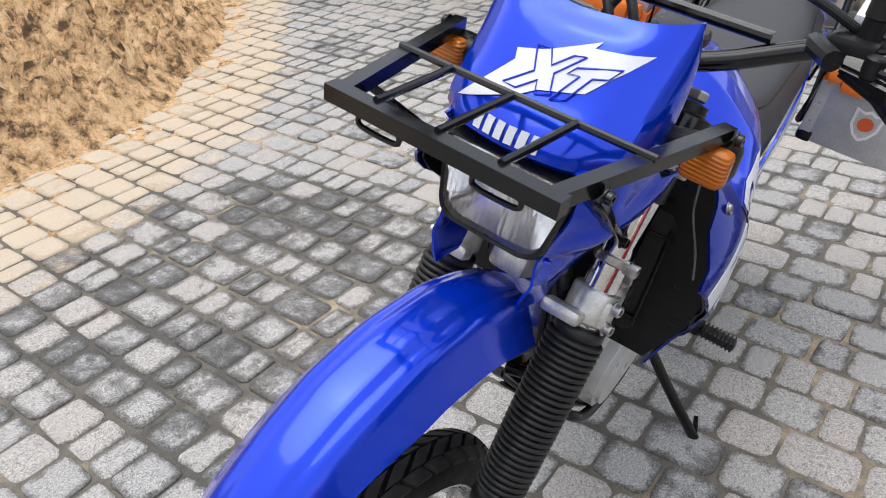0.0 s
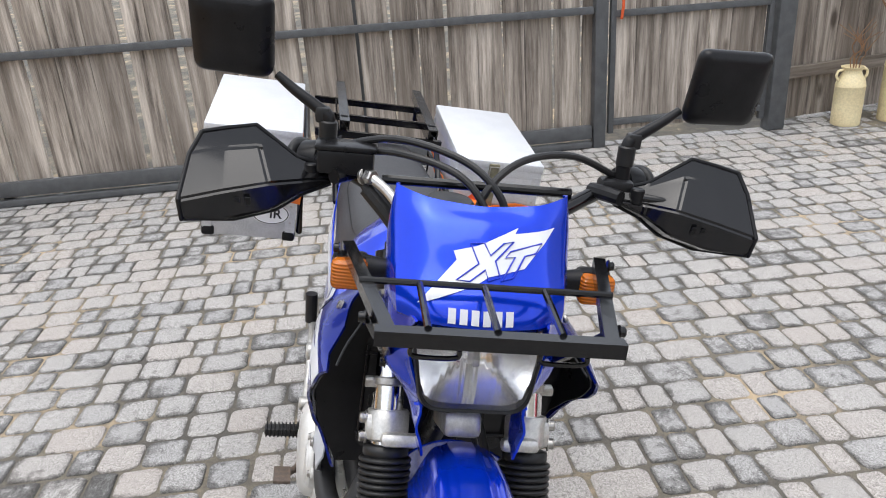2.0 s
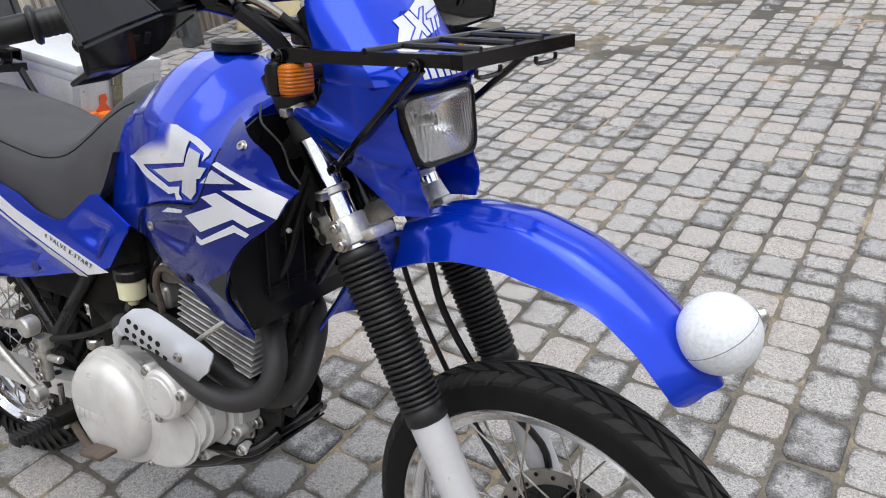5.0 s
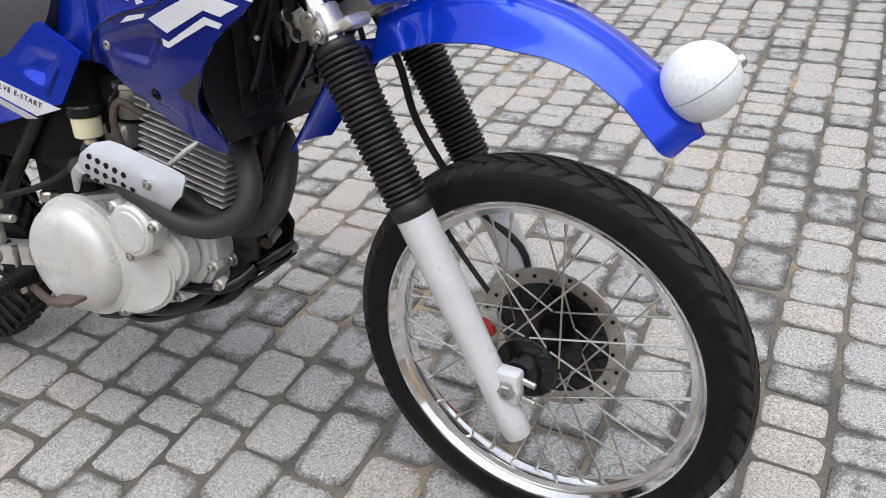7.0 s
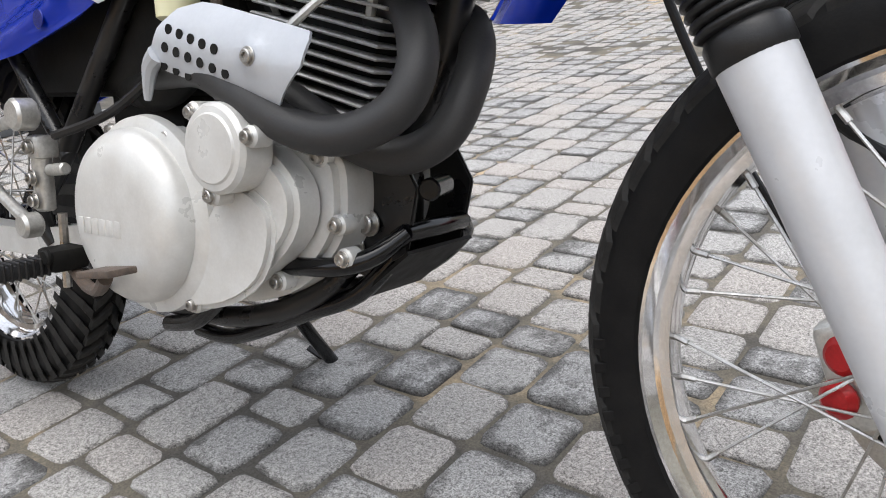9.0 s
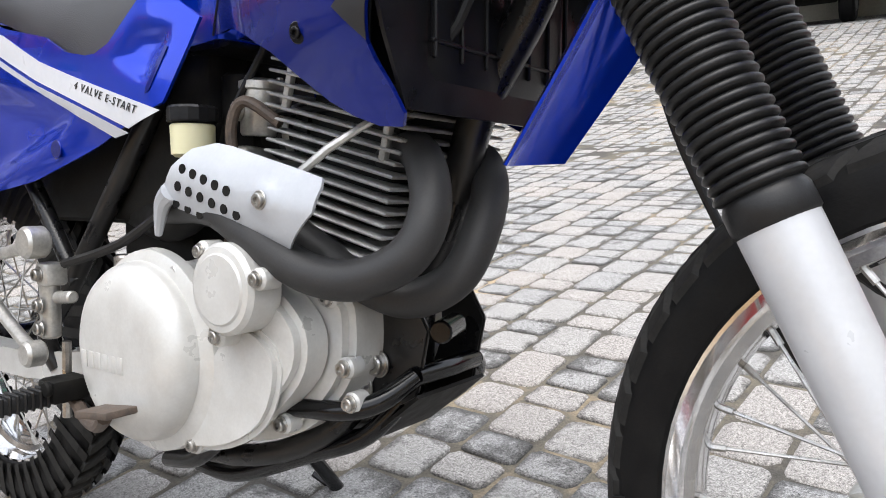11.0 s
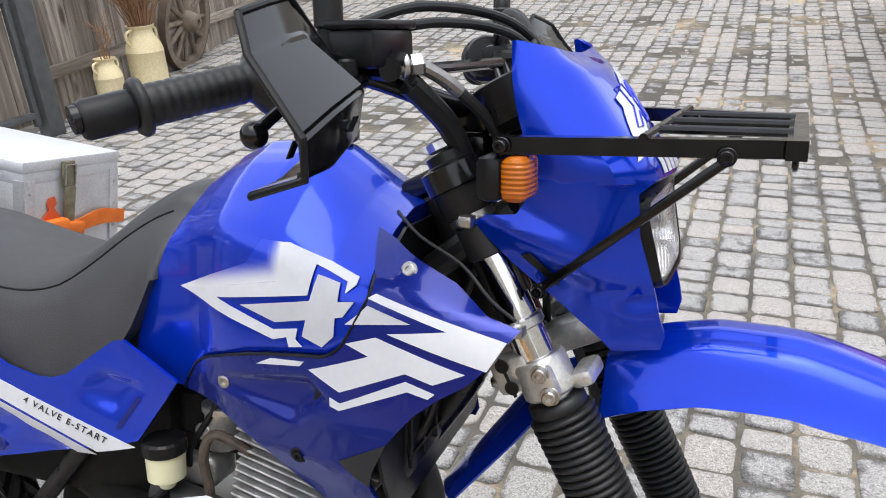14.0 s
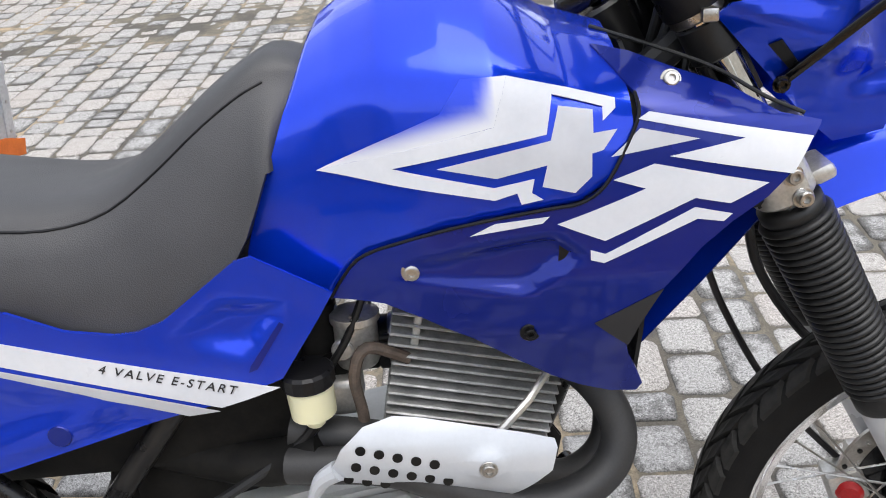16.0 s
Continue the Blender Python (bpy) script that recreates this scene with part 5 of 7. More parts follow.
panel = [(-0.792, 0.820), (-0.723, 0.774), (-0.738, 0.752), (-0.784, 0.690), (-0.855, 0.668), (-0.976, 0.635), (-1.090, 0.606), (-1.20, 0.590), (-1.46, 0.515), (-1.58, 0.530), (-1.61, 0.62), (-1.63, 0.74), (-1.58, 0.85), (-1.45, 0.885), (-1.30, 0.862), (-1.14, 0.812), (-1.03, 0.788), (-0.981, 0.764), (-0.935, 0.755), (-0.915, 0.755), (-0.886, 0.764), (-0.808, 0.817)]
stripe = [(-0.788, 0.681), (-0.850, 0.664), (-0.949, 0.699), (-1.050, 0.734), (-1.147, 0.774), (-1.22, 0.808), (-1.24, 0.832), (-1.144, 0.803), (-1.042, 0.758), (-0.967, 0.734), (-0.890, 0.711)]
grey = [(-0.853, 0.659), (-0.886, 0.655), (-1.053, 0.722), (-1.147, 0.761), (-1.21, 0.790), (-1.21, 0.806), (-1.147, 0.769), (-1.052, 0.729), (-0.949, 0.694)]
for s in (-1, 1):
    pf = lambda x, z, s=s: Vector((x, s * panel_y(x, z), z))
    sp = bpart("side_panel", sheet(panel, pf, 0.009, -0.004), BLUE, None, "blue rear side panel with a white lettered stripe", crease=40)
    lift = lambda x, z, s=s: Vector((x, s * (panel_y(x, z) + 0.0012), z))
    bpart("white_stripe", sheet(stripe, lift, 0.014, -0.0006), DECAL, sp, "white stripe with small lettering")
    bpart("grey_stripe", sheet(grey, lift, 0.014, -0.0006), SILVERDECAL, sp, "grey stripe")
    for x, z in ((-1.021, 0.646), (-1.30, 0.62)):
        bpart("panel_hole", cyl((x, s * (panel_y(x, z) - 0.001), z), (0, s, 0), 0.0125, 0.002, 0.001), DEEP, sp)
    # the crease's shadow at the pocket's end, painted on as a deep blue strip
    bpart("pocket_slot", sheet([(-0.777, 0.751), (-0.773, 0.748), (-0.806, 0.704), (-0.815, 0.701), (-0.812, 0.708)], lift, 0.02, -0.001), DEEP, sp, "deep blue slot at the pocket's end")
    bpart("panel_slot", sheet([(-1.44, 0.80), (-1.40, 0.815), (-1.385, 0.795), (-1.43, 0.775)], lift, 0.02, -0.001), DARK, sp)
    # lettering on the stripe, following its slope
    o, e = Vector((-0.975, s * (panel_y(-0.93, 0.72) + 0.0022), 0.7265)), Vector((-0.815, s * (panel_y(-0.83, 0.69) + 0.0022), 0.6785))
    xa = (e - o).normalized() * (1 if s < 0 else -1)
    ya = Vector((0, 0, 1)) - xa * xa.z
    ya.normalize()
    m_ = Matrix((xa, ya, xa.cross(ya))).transposed().to_4x4()
    m_.translation = (o + e) / 2
    words("4 VALVE E-START", 0.0138, 0.0003, YAW @ m_, INK, sp, shear=0.25, spacing=1.28)
bpart("undertray", box(0.66, 0.21, 0.06, at(-1.08, 0, 0.795), 0.01), PLASTIC, None, "black tray under the seat")
bpart("tank_sill", box(0.12, 0.20, 0.05, at(-0.79, 0, 0.775), 0.01), PLASTIC)
tail = blade(0, 1, 16, 16, lambda u, v: Vector((-1.30 - 0.50 * u - 0.05 * v * v * u, v * lerp(u, (0, 1), (0.115, 0.085)), lerp(u, (0, 0.5, 1), (0.925, 0.935, 0.895)) - 0.045 * v * v)), 0.004)
bpart("rear_mudguard", tail, BLUE, None, "blue rear mudguard")


# ---- frame, engine, exhaust ----
def ftube(name, pts, r, material=FRAME, parent=None, label="", **kw):
    return bpart(name, tube(pts, r, 12, **kw), material, parent, label)


frame_t = ftube("frame", [(-0.375, 0, 0.86), (-0.403, 0, 0.775), (-0.468, 0, 0.672), (-0.500, 0, 0.572), (-0.546, 0, 0.470), (-0.56, 0, 0.40)], 0.0195, FRAME, None, "black tubular steel frame")
bpart("backbone", tube([(-0.39, 0, 0.89), (-0.52, 0, 0.90), (-0.75, 0, 0.86), (-0.86, 0, 0.76)], 0.028, 12), FRAME, frame_t)
bpart("steering_head", cyl((-0.352, 0, 0.83), (-math.sin(RAKE), 0, math.cos(RAKE)), 0.034, 0.19, 0.004, 24), FRAME, frame_t)
for s in (-1, 1):
    bpart("rear_stay", tube([(-0.80, s * 0.09, 0.80), (-0.892, s * 0.10, 0.672), (-1.061, s * 0.105, 0.472), (-1.131, s * 0.11, 0.389), (-1.12, s * 0.10, 0.34)], 0.0135, 12), FRAME, frame_t)
    bpart("subframe_stay", tube([(-1.05, s * 0.106, 0.468), (-1.193, s * 0.108, 0.644), (-1.36, s * 0.10, 0.82)], 0.0115, 12), FRAME, frame_t)
    bpart("seat_rail", tube([(-0.80, s * 0.08, 0.78), (-1.10, s * 0.10, 0.80), (-1.45, s * 0.10, 0.87)], 0.012, 12), FRAME, frame_t)
    bpart("cradle_tube", tube([(-0.546, s * 0.012, 0.46), (-0.60, s * 0.06, 0.345), (-0.75, s * 0.085, 0.285), (-0.98, s * 0.09, 0.300), (-1.12, s * 0.09, 0.36)], 0.013, 12), FRAME, frame_t)
    bpart("gusset", prism([(-0.585, 0.500), (-0.520, 0.505), (-0.490, 0.455), (-0.505, 0.385), (-0.560, 0.352), (-0.600, 0.365), (-0.598, 0.42)], s * 0.048, s * 0.054, 0.002), FRAME, frame_t, "black bracket plate")
# dark airbox and battery tray behind the panels
bpart("airbox", box(0.44, 0.18, 0.24, at(-1.00, 0, 0.67), 0.02), DARK, None, "dark plastic airbox")
bpart("airbox_duct", tube([(-0.93, -0.02, 0.66), (-0.86, -0.03, 0.655), (-0.80, -0.03, 0.66)], 0.036, 16), RUBBER)
bpart("carburettor", join(box(0.075, 0.10, 0.06, at(-0.765, -0.02, 0.655), 0.012), cyl((-0.80, -0.03, 0.66), (1, 0, 0), 0.03, 0.10, 0.004), cyl((-0.765, -0.05, 0.67), (0, 0, 1), 0.026, 0.06, 0.004), box(0.05, 0.05, 0.04, at(-0.765, -0.05, 0.615), 0.008)), DARK, None, "dark carburettor")
bpart("carburettor_cap", cyl((-0.733, -0.082, 0.683), (0, -1, 0), 0.012, 0.008, 0.002), CAST)
carb_top = bpart("carburettor_dome", lathe([(0.022, 0), (0.024, 0.004), (0.024, 0.050), (0.027, 0.052), (0.027, 0.060), (0.018, 0.064), (0, 0.065)], (-0.722, -0.062, 0.655), (0.05, 0, 1), 24), CAST, None, "grey carburettor dome")
for a in (40, 160, 280):
    bpart("dome_screw", bolt((-0.722 + 0.021 * math.cos(radians(a)), -0.062 + 0.021 * math.sin(radians(a)), 0.717), (0, 0, 1), 0.004, 0.004), STEEL, carb_top)
bpart("float_bowl", box(0.058, 0.055, 0.045, at(-0.752, -0.058, 0.622), 0.010, 3), CAST, None, "cast float bowl")
for x in (-0.800, -0.688):
    bpart("hose_clamp", lathe([(0.033, 0), (0.034, 0.001), (0.034, 0.010), (0.033, 0.011)], (x, -0.03, 0.66), (1, 0, 0), 28, closed=True), STEEL, None, "steel hose clamp")
bpart("intake_boot", lathe([(0.031, 0), (0.031, 0.02), (0.028, 0.024), (0.031, 0.03), (0.031, 0.05)], (-0.70, -0.03, 0.66), (1, 0, 0), 24), RUBBER, None, "black rubber intake boot")
bpart("fuel_hose", tube([(-0.70, -0.075, 0.75), (-0.725, -0.088, 0.70), (-0.752, -0.09, 0.66), (-0.76, -0.085, 0.63)], 0.0045, 8, 5), RUBBER, None, "thin black fuel hose")
bpart("battery_tray", box(0.16, 0.13, 0.20, at(-0.93, 0.0, 0.50), 0.015), DARK, None, "dark plastic battery tray")
bpart("swingarm_pivot", cyl((-1.0, -0.115, 0.36), (0, 1, 0), 0.022, 0.23, 0.004), STEEL)
for s in (-1, 1):
    bpart("swingarm", tube([(-1.0, s * 0.085, 0.36), (-1.2, s * 0.090, 0.335), (RA.x, s * 0.092, RA.z)], 0.020, square=True, smooth=2), ALLOY, None, "silver swingarm")
    bpart("axle_plate", prism([(-1.485, 0.311), (-1.385, 0.311), (-1.375, 0.361), (-1.475, 0.361)], s * 0.090, s * 0.112, 0.004), CAST)
bpart("shock_absorber", tube([(-0.98, 0, 0.70), (-1.06, 0, 0.40)], 0.03, 14, 1), DARK)

# crankcase
case_outline = [(-0.935, 0.440), (-0.905, 0.487), (-0.84, 0.505), (-0.735, 0.525), (-0.66, 0.530), (-0.61, 0.503), (-0.560, 0.490), (-0.548, 0.460), (-0.556, 0.405), (-0.605, 0.352), (-0.675, 0.320), (-0.775, 0.306), (-0.86, 0.312), (-0.92, 0.355)]
eng = bpart("engine", prism([(p.x, p.y) for p in spline([(*q, 0) for q in case_outline], 4, True)], -0.105, 0.105, 0.010), ALLOY, None, "silver painted single-cylinder engine")
inner = [(-0.905, 0.45), (-0.87, 0.485), (-0.76, 0.505), (-0.665, 0.515), (-0.61, 0.492), (-0.575, 0.455), (-0.585, 0.405), (-0.65, 0.352), (-0.74, 0.322), (-0.84, 0.325), (-0.895, 0.37)]
bpart("right_cover", prism([(p.x, p.y) for p in spline([(*q, 0) for q in inner], 4, True)], -0.146, -0.10, 0.009), ALLOY, eng, "stepped silver side cover")
low_fill = [(-0.80, 0.318), (-0.70, 0.318), (-0.62, 0.36), (-0.60, 0.43), (-0.66, 0.46), (-0.72, 0.40)]
bpart("cover_web", prism([(p.x, p.y) for p in spline([(*q, 0) for q in low_fill], 4, True)], -0.154, -0.14, 0.006), ALLOY, eng)
bpart("clutch_cover", lathe([(0.098, 0), (0.102, 0.004), (0.102, 0.022), (0.099, 0.034), (0.092, 0.043), (0.080, 0.049), (0.060, 0.052), (0, 0.053)], (-0.815, -0.140, 0.413), (0, -1, 0), 56), ALLOY, eng, "large round silver clutch cover")
bpart("cover_rim", lathe([(0.112, 0), (0.116, 0.004), (0.114, 0.016), (0.104, 0.020)], (-0.808, -0.138, 0.413), (0, -1, 0), 56), ALLOY, eng)
oil = bpart("oil_filter_cover", lathe([(0.043, 0), (0.046, 0.003), (0.046, 0.036), (0.042, 0.041), (0.036, 0.042), (0.034, 0.044), (0, 0.044)], (-0.648, -0.140, 0.497), (0, -1, 0), 40), ALLOY, eng, "round oil filter cover")
for k, a in enumerate((15, 135, 255)):
    c = Vector((-0.648 + 0.050 * math.cos(radians(a)), -0.150, 0.497 + 0.050 * math.sin(radians(a))))
    bpart("cover_lug", cyl(c, (0, -1, 0), 0.011, 0.026, 0.003), ALLOY, oil)
    bpart("cover_bolt", bolt(c + Vector((0, -0.026, 0)), (0, -1, 0), 0.0065, 0.006), STEEL, oil)
for x, y, z in ((-0.666, -0.168, 0.452), (-0.613, -0.126, 0.432), (-0.553, -0.106, 0.419), (-0.905, -0.146, 0.470), (-0.86, -0.148, 0.318), (-0.735, -0.15, 0.318), (-0.63, -0.118, 0.352), (-0.575, -0.106, 0.487), (-0.76, -0.148, 0.505), (-0.545, -0.106, 0.385)):
    b = bpart("cover_boss", cyl((x, y + 0.02, z), (0, -1, 0), 0.011, 0.022, 0.003), ALLOY, eng)
    bpart("cover_bolt", bolt((x, y - 0.002, z), (0, -1, 0), 0.0068, 0.007), STEEL, b)
bpart("frame_bolt", bolt((-0.553, -0.056, 0.415), (0, -1, 0), 0.011, 0.012), STEEL, eng)
bpart("frame_bolt", bolt((-0.575, -0.056, 0.388), (0, -1, 0), 0.011, 0.012), STEEL, eng)
bpart("frame_bolt", cyl((-0.495, 0.0, 0.455), (0.35, -1, 0), 0.012, 0.055, 0.002, 14), BLACKMETAL, eng)
bpart("filler_cap", cyl((-0.905, -0.12, 0.495), (0, 0, 1), 0.016, 0.02, 0.003), STEEL, eng)
# raised plain bars where the maker's name is cast
for k in range(6):
    bpart("cast_bar", box(0.010, 0.0016, 0.019, at(-0.878 + k * 0.0145, -0.1925, 0.402), 0.0005), ALLOY, eng)

# cylinder, leaning a little forward, with fins
tilt = Matrix.Translation((-0.625, 0, 0.50)) @ Matrix.Rotation(radians(14), 4, "Y")
bpart("cylinder", moved(box(0.135, 0.125, 0.30, at(0, 0, 0.135), 0.02), tilt), DARK, eng, "finned cylinder")
for k in range(16):
    h = 0.045 + k * 0.0122
    sx, sy = (0.185, 0.168) if k < 9 else (0.198, 0.176)
    bpart("fin", moved(box(sx, sy, 0.0034, at(-0.004, -0.004, h), 0.0015, 1), tilt), FIN, eng)
for dx in (-0.075, 0.07):
    bpart("fin_post", moved(box(0.009, 0.009, 0.07 if dx < 0 else 0.085, at(dx, -0.084, 0.20 if dx < 0 else 0.185), 0.003), tilt), FIN, eng)
bpart("cylinder_head", moved(join(box(0.17, 0.15, 0.055, at(-0.004, 0, 0.262), 0.014), box(0.12, 0.13, 0.04, at(-0.004, 0, 0.30), 0.014)), tilt), FIN, eng, "cast cylinder head")
bpart("tappet_cover", moved(cyl((-0.02, -0.085, 0.262), (0, -1, 0), 0.021, 0.022, 0.004), tilt), CAST, eng)
bpart("tappet_cover", moved(cyl((-0.06, -0.07, 0.285), (0, -1, 0.3), 0.016, 0.02, 0.003), tilt), CAST, eng)
for dx in (-0.05, 0.02, 0.06):
    bpart("head_bolt", moved(bolt((dx, -0.06, 0.318), (0, -0.2, 1), 0.008, 0.008), tilt), STEEL, eng)
bpart("decompressor_rod", tube([(-0.508, -0.100, 0.664), (-0.545, -0.135, 0.632), (-0.592, -0.150, 0.594)], (0.0035, 0.0045, 0.0045), 8, 2), CAST, eng, "bright metal rod")
bpart("oil_line", tube([(-0.665, -0.085, 0.665), (-0.705, -0.10, 0.690), (-0.722, -0.105, 0.66), (-0.720, -0.10, 0.60), (-0.735, -0.10, 0.53)], 0.0065, 10, 5), RUSTY, eng, "brownish metal oil line")

# exhaust headers and heat shield
bpart("exhaust_header", tube([(-0.545, -0.045, 0.625), (-0.500, -0.062, 0.632), (-0.465, -0.088, 0.608), (-0.449, -0.108, 0.570), (-0.462, -0.124, 0.534), (-0.505, -0.140, 0.513), (-0.560, -0.150, 0.517), (-0.625, -0.152, 0.545), (-0.70, -0.146, 0.575), (-0.80, -0.13, 0.575)], 0.0195, 18, 6), PIPE, None, "dark coated exhaust header pipe")
bpart("exhaust_header", tube([(-0.545, 0.045, 0.625), (-0.495, 0.040, 0.628), (-0.460, 0.010, 0.600), (-0.444, -0.030, 0.556), (-0.455, -0.056, 0.511), (-0.497, -0.074, 0.489), (-0.550, -0.085, 0.503), (-0.61, -0.098, 0.538), (-0.68, -0.105, 0.575), (-0.80, -0.10, 0.60)], 0.0195, 18, 6), PIPE, None, "dark coated exhaust header pipe")
bpart("exhaust_pipe", tube([(-0.76, -0.118, 0.585), (-0.83, -0.100, 0.56), (-0.93, -0.065, 0.56), (-1.1, -0.03, 0.60)], (0.025, 0.026, 0.026, 0.026), 18, 5), DARK)
shield = [(-0.752, 0.588), (-0.735, 0.618), (-0.712, 0.636), (-0.682, 0.641), (-0.658, 0.637), (-0.524, 0.604), (-0.522, 0.596), (-0.529, 0.573), (-0.572, 0.537), (-0.585, 0.536), (-0.735, 0.574)]


def shield_face(x, z):
    c = lerp(x, (-0.75, -0.55), (0.608, 0.572))
    return Vector((x, -0.167 - 0.006 + 9.0 * (z - c) ** 2 - 0.0045 * smooth(0.022 - math.hypot(x + 0.592, z - 0.584), 0.0, 0.012), z))


hs = bpart("heat_shield", sheet(shield, shield_face, 0.008, 0.003), SHIELD, None, "pale grey perforated heat shield", crease=40)
bpart("shield_tail", tube([(-0.742, -0.168, 0.592), (-0.762, -0.165, 0.578), (-0.778, -0.16, 0.545)], (0.011, 0.009, 0.004), 10, 4), SHIELD, hs)
bpart("shield_screw", bolt(shield_face(-0.592, 0.584), (0, -1, 0), 0.007, 0.005), STEEL, hs)
rowv = Vector((0.0208, -0.0062))
for r_ in range(3):
    for k in range(5 if r_ != 1 else 6):
        x, z = -0.716 + r_ * (-0.0085) + k * 0.0178 + (0.002 if r_ == 1 else 0), 0.615 - r_ * 0.0175 - k * 0.0056
        f = shield_face(x, z)
        bpart("shield_hole", lathe([(0.0052, 0), (0.0052, 0.0012), (0, 0.0012)], f + Vector((0, 0.0002, 0)), (0, -1, 0), 14), DARK, hs)

# brake fluid reservoir
rs = bpart("fluid_reservoir", lathe([(0.019, 0), (0.0235, 0.003), (0.0245, 0.034), (0.023, 0.036)], (-0.766, -0.122, 0.630), (0, 0, 1), 24), FLUID, None, "cloudy yellow brake fluid reservoir with a black cap")
bpart("reservoir_cap", lathe([(0.027, 0), (0.028, 0.002), (0.028, 0.015), (0.025, 0.018), (0, 0.018)], (-0.766, -0.122, 0.668), (0, 0, 1), 16), PLASTIC, rs, "ridged black cap", crease=15)
bpart("reservoir_spout", cyl((-0.766, -0.122, 0.618), (0, 0, 1), 0.010, 0.014, 0.002), FLUID, rs)
bpart("reservoir_hose", tube([(-0.766, -0.122, 0.618), (-0.80, -0.12, 0.585), (-0.90, -0.13, 0.53), (-1.0, -0.15, 0.50)], 0.006, 8), RUBBER, rs)

# sump guard of bent tubes
sg = bpart("sump_guard", tube([(-0.505, -0.055, 0.408), (-0.525, -0.085, 0.386), (-0.56, -0.102, 0.374), (-0.64, -0.104, 0.365), (-0.70, -0.105, 0.345), (-0.76, -0.105, 0.300), (-0.80, -0.105, 0.275), (-0.858, -0.10, 0.262)], 0.0105, 12), BLACKMETAL, None, "black tubular sump guard")
bpart("guard_tube", tube([(-0.505, 0.05, 0.408), (-0.525, 0.08, 0.383), (-0.60, 0.09, 0.33), (-0.77, 0.09, 0.26), (-0.85, 0.09, 0.255)], 0.0105, 12), BLACKMETAL, sg)
bpart("guard_tube", tube([(-0.515, -0.04, 0.396), (-0.57, -0.055, 0.335), (-0.654, -0.06, 0.298), (-0.773, -0.062, 0.250), (-0.850, -0.06, 0.246)], 0.0105, 12), BLACKMETAL, sg)
bpart("guard_cross_bar", tube([(-0.505, -0.055, 0.408), (-0.498, 0, 0.410), (-0.505, 0.05, 0.408)], 0.0105, 12), BLACKMETAL, sg)
bpart("guard_plate", blade(0, 1, 8, 6, lambda u, v: Vector((lerp(u, (0, 0.4, 1), (-0.50, -0.58, -0.78)), v * 0.06, lerp(u, (0, 0.4, 1), (0.39, 0.325, 0.262)))), 0.004), DARK, sg, "black sump plate")

# footrests, brake pedal and brackets on the right side
for s in (-1, 1):
    fr = bpart("footrest", box(0.030, 0.085, 0.020, at(-0.985, s * 0.225, 0.338), 0.006), RUBBER, None, "black ribbed rubber footrest")
    for k in range(9):
        bpart("footrest_rib", box(0.034, 0.004, 0.024, at(-0.985, s * (0.19 + 0.009 * k), 0.339), 0.0015, 1), RUBBER, fr)
    bpart("footrest_hinge", join(box(0.04, 0.05, 0.03, at(-0.98, s * 0.165, 0.345), 0.006), cyl((-0.965, s * 0.19, 0.352), (0, s, 0), 0.010, 0.008, 0.002)), DARK, fr)
pedal = bpart("brake_pedal", tube([(-0.99, -0.15, 0.33), (-0.93, -0.165, 0.315), (-0.86, -0.19, 0.325), (-0.80, -0.215, 0.352)], 0.008, 10), RUSTY, None, "rusty brake pedal")
bpart("pedal_pad", box(0.062, 0.036, 0.008, at(-0.785, -0.222, 0.362) @ pose(0, 0, 0, 0, -8, 0), 0.002), RUSTY, pedal, "serrated rusty pedal pad")
br = bpart("rider_bracket", tube([(-1.035, -0.165, 0.527), (-1.12, -0.165, 0.510), (-1.24, -0.165, 0.495)], (0.011, 0.008, 0.010), 12, 2), CAST, None, "silver aluminium passenger footrest bracket")
bpart("bracket_arm", tube([(-1.03, -0.175, 0.385), (-1.12, -0.17, 0.42), (-1.24, -0.165, 0.487)], (0.009, 0.008, 0.009), 12, 2), CAST, br)
bpart("bracket_eye", cyl((-1.035, -0.155, 0.527), (0, -1, 0), 0.021, 0.03, 0.004), CAST, br)
bpart("bracket_eye", cyl((-1.03, -0.165, 0.385), (0, -1, 0), 0.017, 0.026, 0.004), CAST, br)
bpart("passenger_footrest", tube([(-1.25, -0.17, 0.50), (-1.25, -0.175, 0.58)], 0.016, 12, 1), RUBBER, br, "folded rubber passenger footrest")
mc = bpart("brake_cylinder", join(cyl((-1.040, -0.150, 0.40), (0.03, 0, 1), 0.013, 0.10, 0.003), box(0.03, 0.03, 0.03, at(-1.032, -0.15, 0.485), 0.005), cyl((-1.02, -0.15, 0.455), (1, 0, 0.1), 0.008, 0.04, 0.002)), CAST, None, "rear brake cylinder")
for z in (0.415, 0.445, 0.485):
    bpart("cylinder_bolt", bolt((-1.035, -0.165, z), (0, -1, 0), 0.008, 0.008), STEEL, mc)
bpart("brake_switch_spring", tube([(-1.005, -0.15, 0.30), (-1.0, -0.15, 0.40)], 0.006, 8, 1), STEEL, mc)

# side stand on the left, down
st = bpart("side_stand", tube([(-0.90, 0.10, 0.31), (-0.925, 0.18, 0.20), (-0.945, 0.292, 0.072)], 0.012, 12, 3), BLACKMETAL, None, "black side stand, folded out")
bpart("stand_foot", moved(box(0.095, 0.075, 0.011, None, 0.004), at(-0.948, 0.300, 0.066) @ pose(0, 0, 0, 12, 0, 0)), BLACKMETAL, st)
bpart("stand_prop", tube([(-0.958, 0.285, 0.078), (-0.988, 0.27, 0.10)], 0.006, 8, 1), BLACKMETAL, st)

